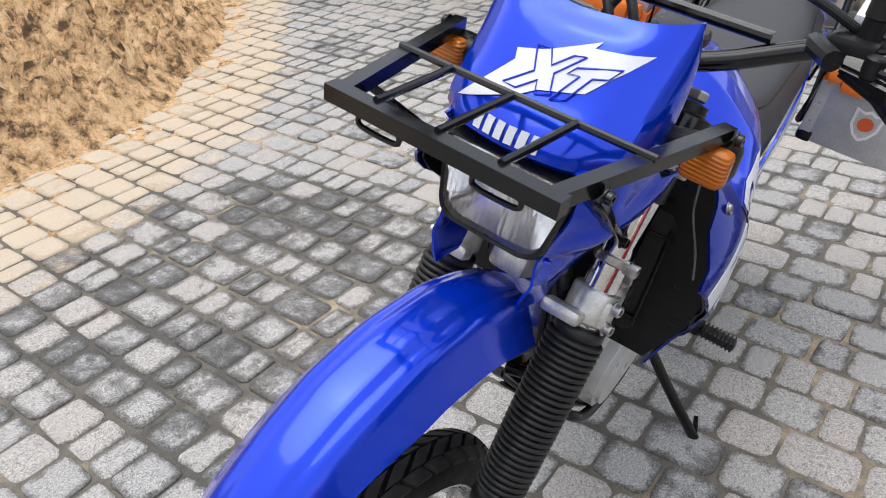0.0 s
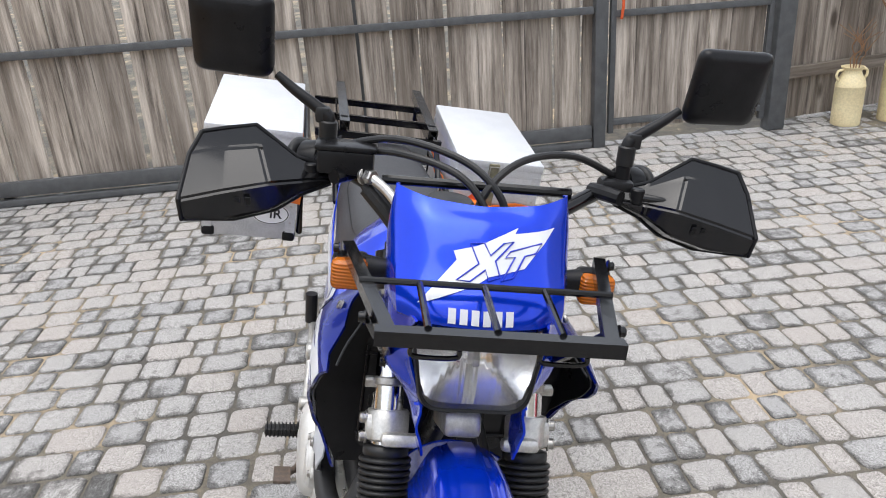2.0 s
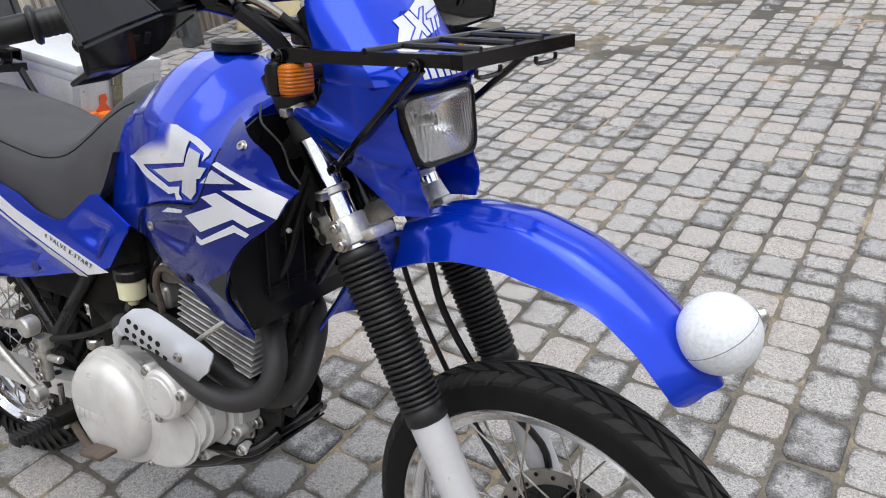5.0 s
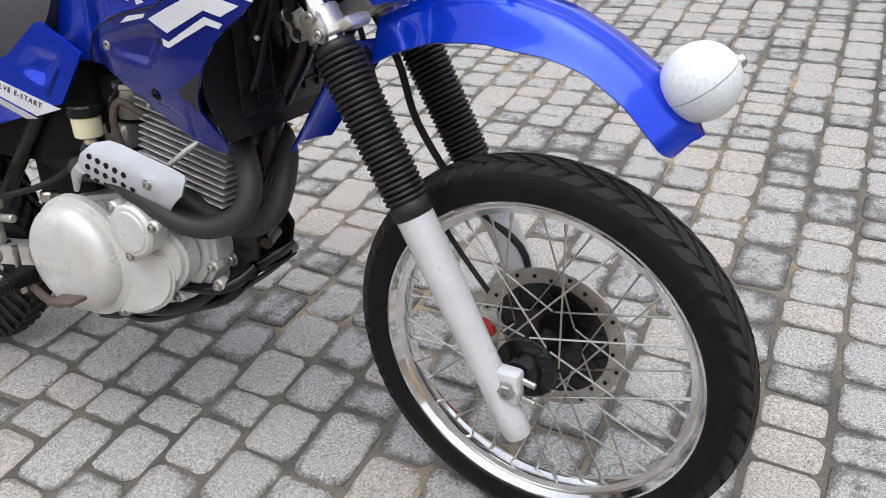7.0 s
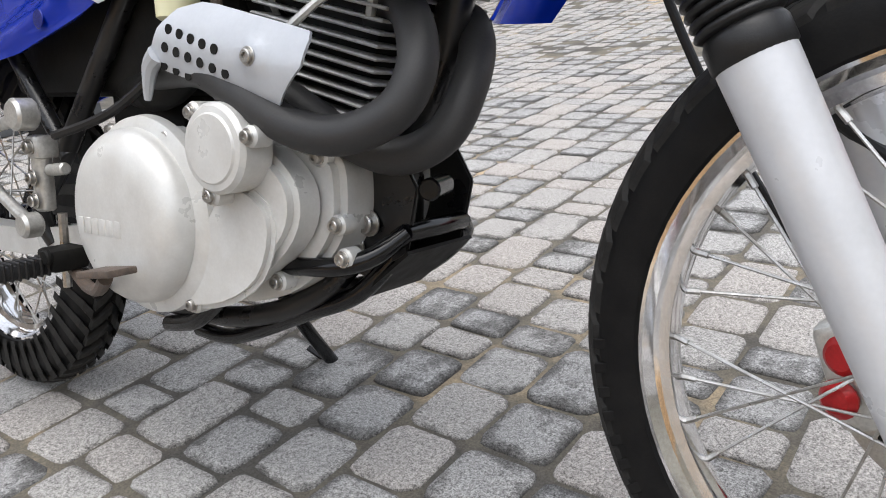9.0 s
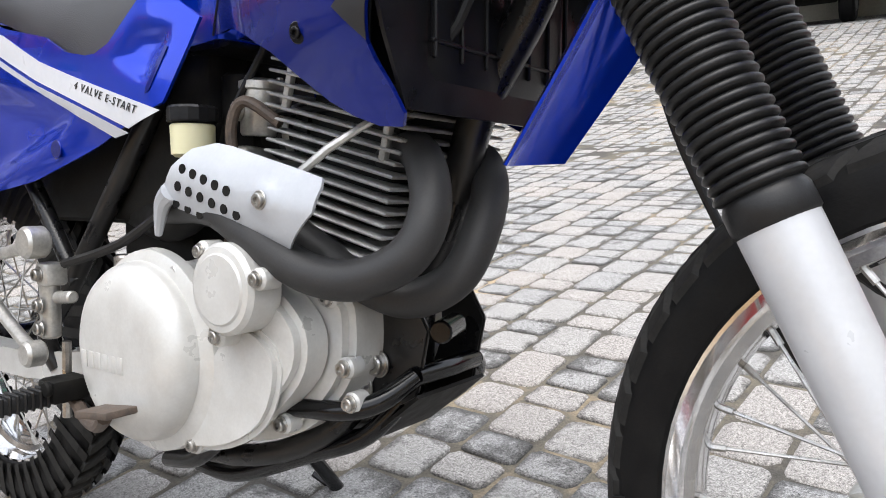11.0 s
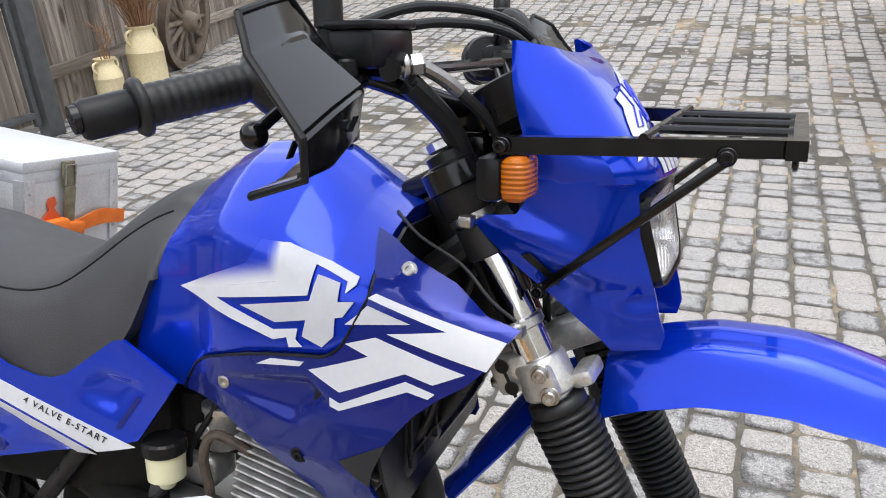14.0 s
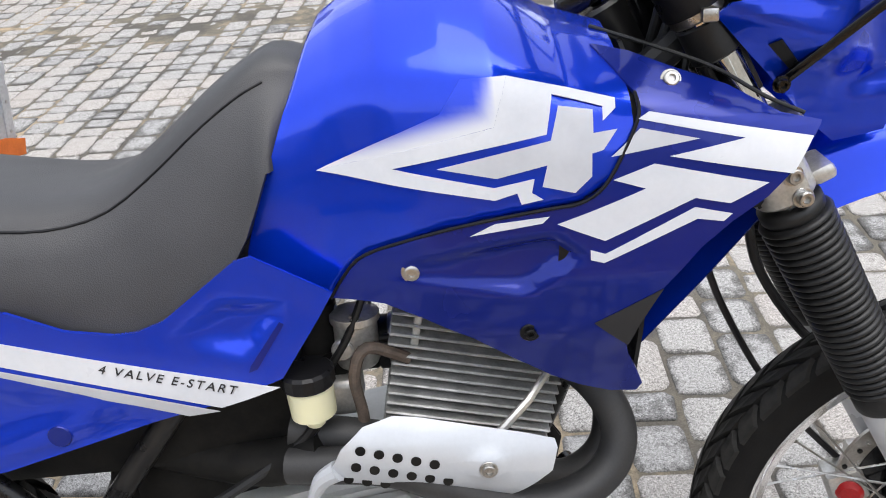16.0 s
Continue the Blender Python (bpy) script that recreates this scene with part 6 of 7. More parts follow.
# hoses and cables beside the fork and radiatorless headstock
bpart("brake_hose", tube([(-0.30, 0.02, 0.86), (-0.262, 0.05, 0.76), (-0.235, 0.06, 0.66), (-0.16, 0.065, 0.55), (-0.06, 0.07, 0.47), (-0.045, 0.075, 0.40)], 0.0062, 10), RUBBER, None, "black front brake hose")
bpart("speedometer_cable", tube([(-0.31, -0.02, 0.90), (-0.312, 0.03, 0.80), (-0.300, 0.065, 0.68), (-0.250, 0.080, 0.56), (-0.185, 0.086, 0.45), (-0.10, 0.080, 0.35)], 0.0048, 10), RUBBER, None, "black cable beside the fork")
bpart("throttle_cable", tube([(-0.36, -0.06, 1.04), (-0.375, -0.075, 0.93), (-0.42, -0.085, 0.82), (-0.50, -0.08, 0.72), (-0.56, -0.07, 0.685), (-0.70, -0.06, 0.68)], 0.0042, 8), RUBBER, None, "black cable to the engine")
bpart("clutch_cable", tube([(-0.37, -0.03, 1.0), (-0.40, -0.07, 0.85), (-0.43, -0.09, 0.74), (-0.485, -0.10, 0.69), (-0.55, -0.11, 0.675)], 0.0048, 8), RUBBER, None, "black cable to the engine")
for p in ((-0.421, -0.084, 0.803),):
    bpart("cable_clip", box(0.008, 0.008, 0.006, at(*p) @ pose(0, 0, 0, 0, 35, 0), 0.002), OFFWHITE, None, "white cable clip")
bpart("coolant_hose", tube([(-0.50, -0.06, 0.74), (-0.512, -0.075, 0.70), (-0.505, -0.07, 0.66)], 0.009, 10), RUSTY)
bpart("inner_cowl", blade(0, 1, 16, 12, lambda u, v: Vector((-0.440, v * (soft_y(-0.44, 0.66 + 0.315 * u) - 0.004), 0.66 + 0.315 * u)), 0.004), PLASTIC, None, "black inner cowl between the shrouds")
duct = bpart("air_duct", box(0.15, 0.26, 0.22, at(-0.510, 0, 0.79), 0.02), PLASTIC, None, "black ribbed air duct under the tank")
for k in range(7):
    bpart("duct_rib", box(0.006, 0.004, 0.17, at(-0.434, -0.120 + 0.040 * k, 0.79), 0.0015, 1), PLASTIC, duct)
for z in (0.72, 0.86):
    bpart("duct_rib", box(0.006, 0.25, 0.004, at(-0.434, 0, z), 0.0015, 1), PLASTIC, duct)
bpart("wiring_loom", tube([(-0.33, -0.05, 1.0), (-0.38, -0.065, 0.96), (-0.43, -0.06, 0.92)], 0.016, 10), RUBBER)


# ---- handlebar, controls, mirrors ----
def hpart(name, bm, material, parent=None, label="", **kw):
    """A part of the handlebar, which sits a little off the middle."""
    return fpart(name, moved(bm, at(0, 0.009, -0.006)), material, parent, label, **kw)


bar = hpart("handlebar", tube([(-0.567, -0.395, 1.120), (-0.512, -0.29, 1.140), (-0.455, -0.20, 1.150), (-0.40, -0.10, 1.115), (-0.385, -0.05, 1.105), (-0.385, 0.05, 1.105), (-0.40, 0.10, 1.115), (-0.455, 0.20, 1.150), (-0.512, 0.29, 1.140), (-0.567, 0.395, 1.120)], 0.0112, 14, 6), BLACKMETAL, None, "black handlebar")
hpart("cross_brace", tube([(-0.425, -0.135, 1.145), (-0.425, 0.135, 1.145)], 0.007, 10, 1), BLACKMETAL, bar)
for s in (-1, 1):
    d = (Vector((-0.567, s * 0.395, 1.120)) - Vector((-0.512, s * 0.29, 1.140))).normalized()
    g0 = Vector((-0.490, s * 0.247, 1.146))
    prof = [(0.012, 0), (0.030, 0.001), (0.034, 0.005), (0.034, 0.010), (0.029, 0.016), (0.0195, 0.023), (0.0165, 0.028)]
    for k in range(10):
        prof += [(0.0165, 0.030 + k * 0.008), (0.0172, 0.032 + k * 0.008), (0.0172, 0.036 + k * 0.008)]
    prof += [(0.0165, 0.112), (0.023, 0.114), (0.024, 0.118), (0.021, 0.122), (0.016, 0.123)]
    gr = hpart("grip", lathe(prof, g0, d, 24), RUBBER, bar, "black rubber grip", crease=60)
    hpart("bar_weight", lathe([(0.0155, 0), (0.0165, 0.003), (0.0160, 0.036), (0.014, 0.040), (0.006, 0.040), (0.005, 0.034), (0, 0.034)], g0 + d * 0.123, d, 24), PLASTIC, bar, "black bar end weight")
    sw = hpart("switch_housing", join(lathe([(0.012, -0.034), (0.027, -0.032), (0.030, -0.026), (0.030, -0.004), (0.026, 0.0), (0.012, 0.001)], g0, d, 24), box(0.034, 0.026, 0.056, at(-0.479, s * 0.228, 1.142), 0.010), box(0.030, 0.03, 0.03, at(-0.468, s * 0.225, 1.150), 0.008)), PLASTIC, bar, "black switch housing")
    hpart("lever_perch", join(box(0.036, 0.05, 0.034, at(-0.448, s * 0.205, 1.150), 0.008), cyl((-0.425, s * 0.232, 1.138), (0, 0, 1), 0.010, 0.022, 0.002)), PLASTIC, bar)
    lv = hpart("hand_lever", tube([(-0.425, s * 0.235, 1.148), (-0.414, s * 0.275, 1.146), (-0.418, s * 0.320, 1.132), (-0.427, s * 0.352, 1.113)], (0.006, 0.005, 0.0045, 0.005), 10), BLACKMETAL, bar, "black lever with a ball end")
    b = bmesh.new()
    bmesh.ops.create_uvsphere(b, u_segments=16, v_segments=10, radius=0.0105, matrix=at(-0.427, s * 0.357, 1.110))
    hpart("lever_ball", b, BLACKMETAL, lv)
    # guard in front of the grip: an angular shell, open behind
    gx = -0.026 if s < 0 else -0.040
    outline = (((-0.390, 0.388, 1.197), (-0.374, 0.402, 1.168), (-0.331, 0.408, 1.113), (-0.334, 0.404, 1.084), (-0.388, 0.394, 1.066)),
               ((-0.394, 0.350, 1.205), (-0.384, 0.352, 1.177), (-0.341, 0.350, 1.127), (-0.346, 0.345, 1.084), (-0.397, 0.345, 1.066)),
               ((-0.398, 0.314, 1.211), (-0.391, 0.308, 1.182), (-0.351, 0.288, 1.140), (-0.360, 0.286, 1.098), (-0.402, 0.285, 1.084)),
               ((-0.404, 0.255, 1.167), (-0.397, 0.250, 1.158), (-0.378, 0.246, 1.140), (-0.382, 0.246, 1.122), (-0.404, 0.246, 1.112)),
               ((-0.430, 0.205, 1.156), (-0.425, 0.205, 1.150), (-0.414, 0.205, 1.143), (-0.417, 0.205, 1.136), (-0.428, 0.205, 1.130)))
    secs = [[Vector((x + gx * smooth(y, 0.19, 0.26), s * (0.205 + (y - 0.205) * 0.94), 1.14 + (z - 1.14) * 0.94)) for x, y, z in row] for row in outline]
    bm = skin(secs, caps=False, closed=False)
    es = [e for e in bm.edges if len(e.link_faces) == 2]
    bmesh.ops.bevel(bm, geom=es, offset=0.004, segments=2, affect="EDGES", clamp_overlap=True)
    deepen(bm, 0.0035, (1, 0, 0.2))
    hg = hpart("hand_guard", bm, GUARD, bar, "angular black plastic hand guard", crease=20)
    hpart("guard_bead", tube([r[0] for r in secs], 0.0028, 8, 1), PLASTIC, hg)
    hpart("guard_bead", tube(secs[0], 0.0030, 8, 1), PLASTIC, hg)
    hpart("guard_bead", tube([r[4] for r in secs], 0.0026, 8, 1), PLASTIC, hg)
    # raised plain bars where the maker's name is moulded
    for k in range(6):
        t = (k + 0.5) / 6
        p = Vector((-0.3465 + gx - 0.005 * t, s * (0.302 + 0.085 * t), 1.116 - 0.012 * t))
        hpart("moulded_bar", moved(box(0.0016, 0.007, 0.014, None, 0.0004, 1), at(*p) @ pose(0, 0, 0, 0, 28, 0)), PLASTIC, hg)
    hpart("guard_mount", tube([(-0.40, s * 0.20, 1.150), (-0.425, s * 0.18, 1.150), (-0.445, s * 0.17, 1.148)], 0.011, 10), PLASTIC, hg)
    # mirror
    stem = hpart("mirror", tube([(-0.452, s * 0.214, 1.160), (-0.452, s * 0.214, 1.215), (-0.456, s * 0.226, 1.228), (-0.466, s * 0.262, 1.250), (-0.474, s * 0.288, 1.268)], (0.012, 0.010, 0.009, 0.0075, 0.006), 12, 4), PLASTIC, bike, "black mirror on a jointed stem")
    hpart("mirror_joint", join(cyl((-0.452, s * 0.214, 1.185), (0, 0, 1), 0.013, 0.030, 0.002, 12), box(0.02, 0.02, 0.022, at(-0.455, s * 0.222, 1.222), 0.004)), RUBBER, stem)
    quad = [Vector((-0.480, 0.292, 1.262)), Vector((-0.488, 0.400, 1.266)), Vector((-0.466, 0.404, 1.374)), Vector((-0.450, 0.290, 1.372))]
    out = []
    for i, c in enumerate(quad):
        a, b2 = quad[i - 1], quad[(i + 1) % 4]
        r = (0.022, 0.016, 0.016, 0.014)[i]
        p0, p1 = c + (a - c).normalized() * r, c + (b2 - c).normalized() * r
        out += [(1 - t) ** 2 * p0 + 2 * t * (1 - t) * c + t * t * p1 for t in (0, 0.2, 0.4, 0.6, 0.8, 1)]
    cen = sum(out, Vector()) / len(out)
    cen_drop = Vector((0, 0, -0.012 if s > 0 else 0.0))
    out = [p + cen_drop for p in out]
    cen = cen + cen_drop
    nrm = Vector((1, 0.05, -0.05))
    rings = [[cen + (p - cen) * f + nrm * o for p in out] for f, o in ((0.95, -0.004), (1.0, 0.0), (1.0, 0.008), (0.93, 0.016), (0.72, 0.021), (0.4, 0.023))]
    rings = [[Vector((p.x, s * p.y, p.z)) for p in r] for r in rings]
    hpart("mirror_shell", skin(rings), PLASTIC, stem, "black plastic mirror back", crease=50)
    hpart("mirror_glass", skin([[Vector((p.x, s * p.y, p.z)) + Vector((-0.0005, 0, 0)) for p in [cen + (q - cen) * 0.90 + nrm * -0.0045 for q in out]], [Vector((p.x, s * p.y, p.z)) for p in [cen + (q - cen) * 0.90 + nrm * -0.0055 for q in out]]]), MIRRORGLASS, stem)
# brake reservoir on the right
mc = hpart("master_cylinder", box(0.046, 0.078, 0.034, at(-0.425, -0.186, 1.168), 0.006), PLASTIC, bar, "black brake fluid box with a flat lid")
hpart("lid", box(0.050, 0.084, 0.008, at(-0.425, -0.186, 1.188), 0.003), PLASTIC, mc)
hpart("banjo_bolt", join(cyl((-0.405, -0.155, 1.152), (0.6, 0.5, 0.1), 0.011, 0.014, 0.002, 6), cyl((-0.41, -0.16, 1.152), (0.6, 0.5, 0.1), 0.013, 0.006, 0.001)), STEEL, mc)
hpart("hose_fitting", tube([(-0.398, -0.148, 1.152), (-0.385, -0.128, 1.140), (-0.372, -0.112, 1.125)], 0.007, 10), STEEL, mc)
hpart("brake_line", tube([(-0.372, -0.112, 1.125), (-0.345, -0.085, 1.085), (-0.335, -0.07, 1.02), (-0.31, -0.04, 0.93)], 0.0062, 10), RUBBER, bar, "black brake hose")
# cables over the instruments
for k, pts in enumerate(([(-0.46, -0.20, 1.178), (-0.415, -0.12, 1.205), (-0.36, -0.03, 1.195), (-0.33, 0.02, 1.155), (-0.33, 0.03, 1.10)],
                         [(-0.455, -0.195, 1.170), (-0.40, -0.12, 1.190), (-0.35, -0.04, 1.180), (-0.325, 0.0, 1.14), (-0.33, 0.01, 1.08)],
                         [(-0.46, 0.21, 1.165), (-0.42, 0.13, 1.200), (-0.37, 0.05, 1.200), (-0.335, 0.0, 1.165), (-0.33, -0.02, 1.10)],
                         [(-0.40, -0.16, 1.14), (-0.38, -0.11, 1.09), (-0.37, -0.08, 1.03), (-0.39, -0.07, 0.96)],
                         [(-0.41, -0.15, 1.13), (-0.39, -0.10, 1.08), (-0.385, -0.075, 1.02), (-0.40, -0.06, 0.95)])):
    hpart("control_cable", tube(pts, 0.0052, 10, 6), RUBBER, bar, "black control cable")
hpart("cable_sleeve", tube([(-0.405, -0.155, 1.135), (-0.385, -0.115, 1.095), (-0.375, -0.088, 1.05)], 0.012, 10), RUBBER, bar)
# instruments behind the mask
for y in (-0.05, 0.045):
    ins = fpart("instrument", lathe([(0.03, 0), (0.040, 0.01), (0.042, 0.05), (0.038, 0.052), (0.036, 0.048), (0, 0.048)], (-0.318, y, 1.085), (-0.45, 0, 0.9), 28), PLASTIC, None, "round black instrument")
    fpart("instrument_glass", lathe([(0.036, 0.0485), (0, 0.0495)], (-0.318, y, 1.085), (-0.45, 0, 0.9), 28), GLASSDARK, ins)
fpart("headlamp_bracket", join(box(0.05, 0.15, 0.10, at(-0.29, 0, 1.02), 0.012), box(0.02, 0.20, 0.02, at(-0.32, 0, 1.06), 0.005)), DARK)
fpart("bar_clamp", join(*[box(0.045, 0.026, 0.04, at(-0.383, y, 1.095), 0.006) for y in (-0.05, 0.05)], box(0.05, 0.14, 0.022, at(-0.385, 0, 1.062), 0.006)), BLACKMETAL)
# brake caliper on the left fork leg
cal = fpart("brake_caliper", join(box(0.05, 0.045, 0.10, at(-0.100, 0.062, 0.305) @ pose(0, 0, 0, 0, -20, 0), 0.010), box(0.03, 0.05, 0.05, at(-0.085, 0.075, 0.345), 0.008)), CAST, None, "brake caliper with red pistons covers")
for z in (0.285, 0.325):
    fpart("caliper_cap", lathe([(0.017, 0), (0.018, 0.004), (0.012, 0.010), (0, 0.011)], (-0.108, 0.040, z), (-0.3, -1, 0), 18), RED, cal, "red cap")

# front plain-shape graphic and maker's bars on the mask
def mask_face(y, z):
    for j in range(40):
        a, b = mask_row(z, j, 40), mask_row(z, j + 1, 40)
        if a.y <= y <= b.y:
            t = (y - a.y) / max(1e-6, b.y - a.y)
            return a.lerp(b, t)
    return mask_row(z, 20, 40)


def on_mask(off):
    return lambda y, z: mask_face(y, z) + Vector((off * 0.8, 0, off * 0.6))


flash = [(-0.078, 1.056), (-0.058, 1.080), (-0.034, 1.108), (-0.038, 1.118), (-0.010, 1.126), (0.040, 1.148), (0.036, 1.141), (0.088, 1.146), (0.074, 1.130), (0.060, 1.116), (0.048, 1.102), (0.004, 1.092), (-0.012, 1.082)]
flash = [(y, 1.048 + (z - 1.048) * 0.89) for y, z in flash]
fpart("mask_flash", sheet(flash, on_mask(0.0018), 0.008, 0.0008, (1, 0, 0.3)), DECAL, mask, "white lightning-like graphic")
rims = {"x": [(-0.034, 1.086), (-0.008, 1.106), (-0.018, 1.128), (-0.002, 1.130), (0.006, 1.116), (0.022, 1.130), (0.034, 1.132), (0.012, 1.110), (0.018, 1.092), (0.004, 1.088), (0.000, 1.100), (-0.018, 1.086)],
        "t": [(0.020, 1.088), (0.034, 1.092), (0.048, 1.116), (0.062, 1.119), (0.070, 1.130), (0.030, 1.121), (0.024, 1.114), (0.036, 1.115)]}
for k, poly in rims.items():
    bm = tube([on_mask(0.0024)(y, 1.048 + (z - 1.048) * 0.89) for y, z in poly], 0.0011, 6, 1, closed=True)
    fpart("graphic_line", bm, LILAC, mask, "thin blue outline")
for k in range(6):
    y = -0.042 + k * 0.0135
    fpart("maker_bar", sheet([(y, 1.040), (y + 0.009, 1.040), (y + 0.009, 1.056), (y, 1.056)], on_mask(0.002), 0.01, 0.0008, (1, 0, 0.3)), DECAL, mask, "white plain bar")


# ---- luggage: two aluminium cases and the rear carrier ----
CLX, CWY, CH = 0.43, 0.225, 0.295
CASE_M = {s: BIKE @ YAW @ at(-1.46 if s < 0 else -1.485, -0.348 if s < 0 else 0.280, 1.03 if s < 0 else 1.008) @ pose(0, 0, 0, 0, 6.5 if s < 0 else 7.5, 0) for s in (-1, 1)}


def case(s, label):
    t = thing("pannier_case", CASE_M[s], label, "pannier case", "cases beside the seat")
    lx, wy, z0, z1 = CLX, CWY, -CH, 0.0
    body = part("body", box(lx, wy, z1 - 0.03 - z0, at(0, 0, (z0 + z1 - 0.03) / 2), 0.006), ALUBOX, t)
    part("lid", join(box(lx + 0.006, wy + 0.006, 0.022, at(0, 0, z1 - 0.011), 0.004), box(lx + 0.002, wy + 0.002, 0.03, at(0, 0, z1 - 0.028), 0.003)), ALULID, t, "pale matt lid")
    for sx in (-1, 1):
        for sy in (-1, 1):
            st_ = part("corner_strip", join(box(0.022, 0.0025, z1 - z0 - 0.04, at(sx * (lx / 2 - 0.011), sy * (wy / 2 + 0.001), (z0 + z1 - 0.03) / 2)), box(0.0025, 0.022, z1 - z0 - 0.04, at(sx * (lx / 2 + 0.001), sy * (wy / 2 - 0.011), (z0 + z1 - 0.03) / 2))), ALUBOX, t, "riveted corner strip")
            part("corner_cap", box(0.034, 0.034, 0.03, at(sx * (lx / 2 - 0.013), sy * (wy / 2 - 0.013), z0 + 0.012), 0.008), PLASTIC, t, "dark corner cap")
            for z in np.linspace(z0 + 0.05, z1 - 0.06, 5):
                part("rivet", cyl((sx * (lx / 2 + 0.002), sy * (wy / 2 - 0.011), z), (sx, 0, 0), 0.003, 0.0015, 0.0005, 8), STEEL, st_)
    fx = lx / 2
    latch = part("latch", box(0.008, 0.028, 0.05, at(fx + 0.008, -s * 0.02, z1 - 0.03), 0.003), OLIVE, t, "worn metal toggle latch")
    part("latch_lever", box(0.007, 0.024, 0.075, at(fx + 0.010, -s * 0.02, z1 - 0.09) @ pose(0, 0, 0, 0, 4, 0), 0.003), OLIVE, latch)
    part("latch_loop", tube([(fx + 0.012, -s * 0.02 - 0.012, z1 - 0.05), (fx + 0.014, -s * 0.02 - 0.012, z1 - 0.012), (fx + 0.014, -s * 0.02 + 0.012, z1 - 0.012), (fx + 0.012, -s * 0.02 + 0.012, z1 - 0.05)], 0.0022, 6, 1), STEEL, latch)
    return t


case_r = case(-1, "dull aluminium pannier case with GR and IR stickers")
case_l = case(1, "dull aluminium pannier case with a shield-shaped sticker")
FXC = CLX / 2 + 0.0035


def oval(cy, cz, ry, rz, x0, x1, n=28):
    return prism([(cy + ry * math.cos(2 * math.pi * k / n), cz + rz * math.sin(2 * math.pi * k / n)) for k in range(n)], x0, x1, 0, "yz")


def front_words(text, size, cy, cz, parent, material=INK):
    """Lettering on a case's front, read from before it."""
    m = at(FXC + 0.0014, cy, cz) @ Matrix(((0, 0, 1, 0), (1, 0, 0, 0), (0, 1, 0, 0), (0, 0, 0, 1)))
    return words(text, size, 0.0003, m, material, parent, bold=0.0006)


s1 = part("sticker", oval(0.0, -0.150, 0.047, 0.029, FXC - 0.001, FXC + 0.0008), OFFWHITE, case_r, "oval white country sticker")
front_words("GR", 0.026, 0.0, -0.158, s1)
part("flag_patch", box(0.0008, 0.028, 0.017, at(FXC + 0.0012, 0.014, -0.135)), STICKBLUE, s1, "blue and white flag")
s2 = part("sticker", oval(0.052, -0.222, 0.047, 0.029, FXC - 0.001, FXC + 0.0008), OFFWHITE, case_r, "oval white country sticker")
part("sticker_ring", lathe([(0.0425, 0), (0.045, 0), (0.045, 0.0006), (0.0425, 0.0006)], (0, 0, 0), (1, 0, 0), 32, closed=True), INK, s2).matrix_basis = at(FXC + 0.0006, 0.052, -0.222) @ Matrix.Diagonal((1, 1, 0.62, 1))
front_words("IR", 0.036, 0.064, -0.222, s2)
part("flag_patch", box(0.0008, 0.032, 0.010, at(FXC + 0.0012, 0.034, -0.212)), STICKGREEN, s2, "green flag patch")
# shield sticker on the left case
sh = [(-0.03, 0.034), (-0.012, 0.028), (0.0, 0.036), (0.012, 0.028), (0.03, 0.034), (0.028, -0.006), (0.016, -0.028), (0.0, -0.040), (-0.016, -0.028), (-0.028, -0.006)]
s3 = part("sticker", prism([(y + 0.0, z - 0.21) for y, z in sh], FXC - 0.001, FXC + 0.0008, 0, "yz"), OFFWHITE, case_l, "white shield-shaped sticker")
part("sticker_inner", prism([(y * 0.8, z * 0.8 - 0.21) for y, z in sh], FXC + 0.0008, FXC + 0.0013, 0, "yz"), ALUBOX, s3)
part("emblem", oval(0.0, -0.208, 0.016, 0.016, FXC + 0.0013, FXC + 0.0018), STICKRED, s3, "plain red emblem")
part("emblem", prism([(-0.062, -0.072), (-0.048, -0.070), (-0.044, -0.084), (-0.050, -0.092), (-0.034, -0.112), (-0.080, -0.112), (-0.062, -0.094), (-0.066, -0.082)], FXC - 0.001, FXC + 0.001, 0, "yz"), STICKRED, case_l, "plain red figure-like patch")


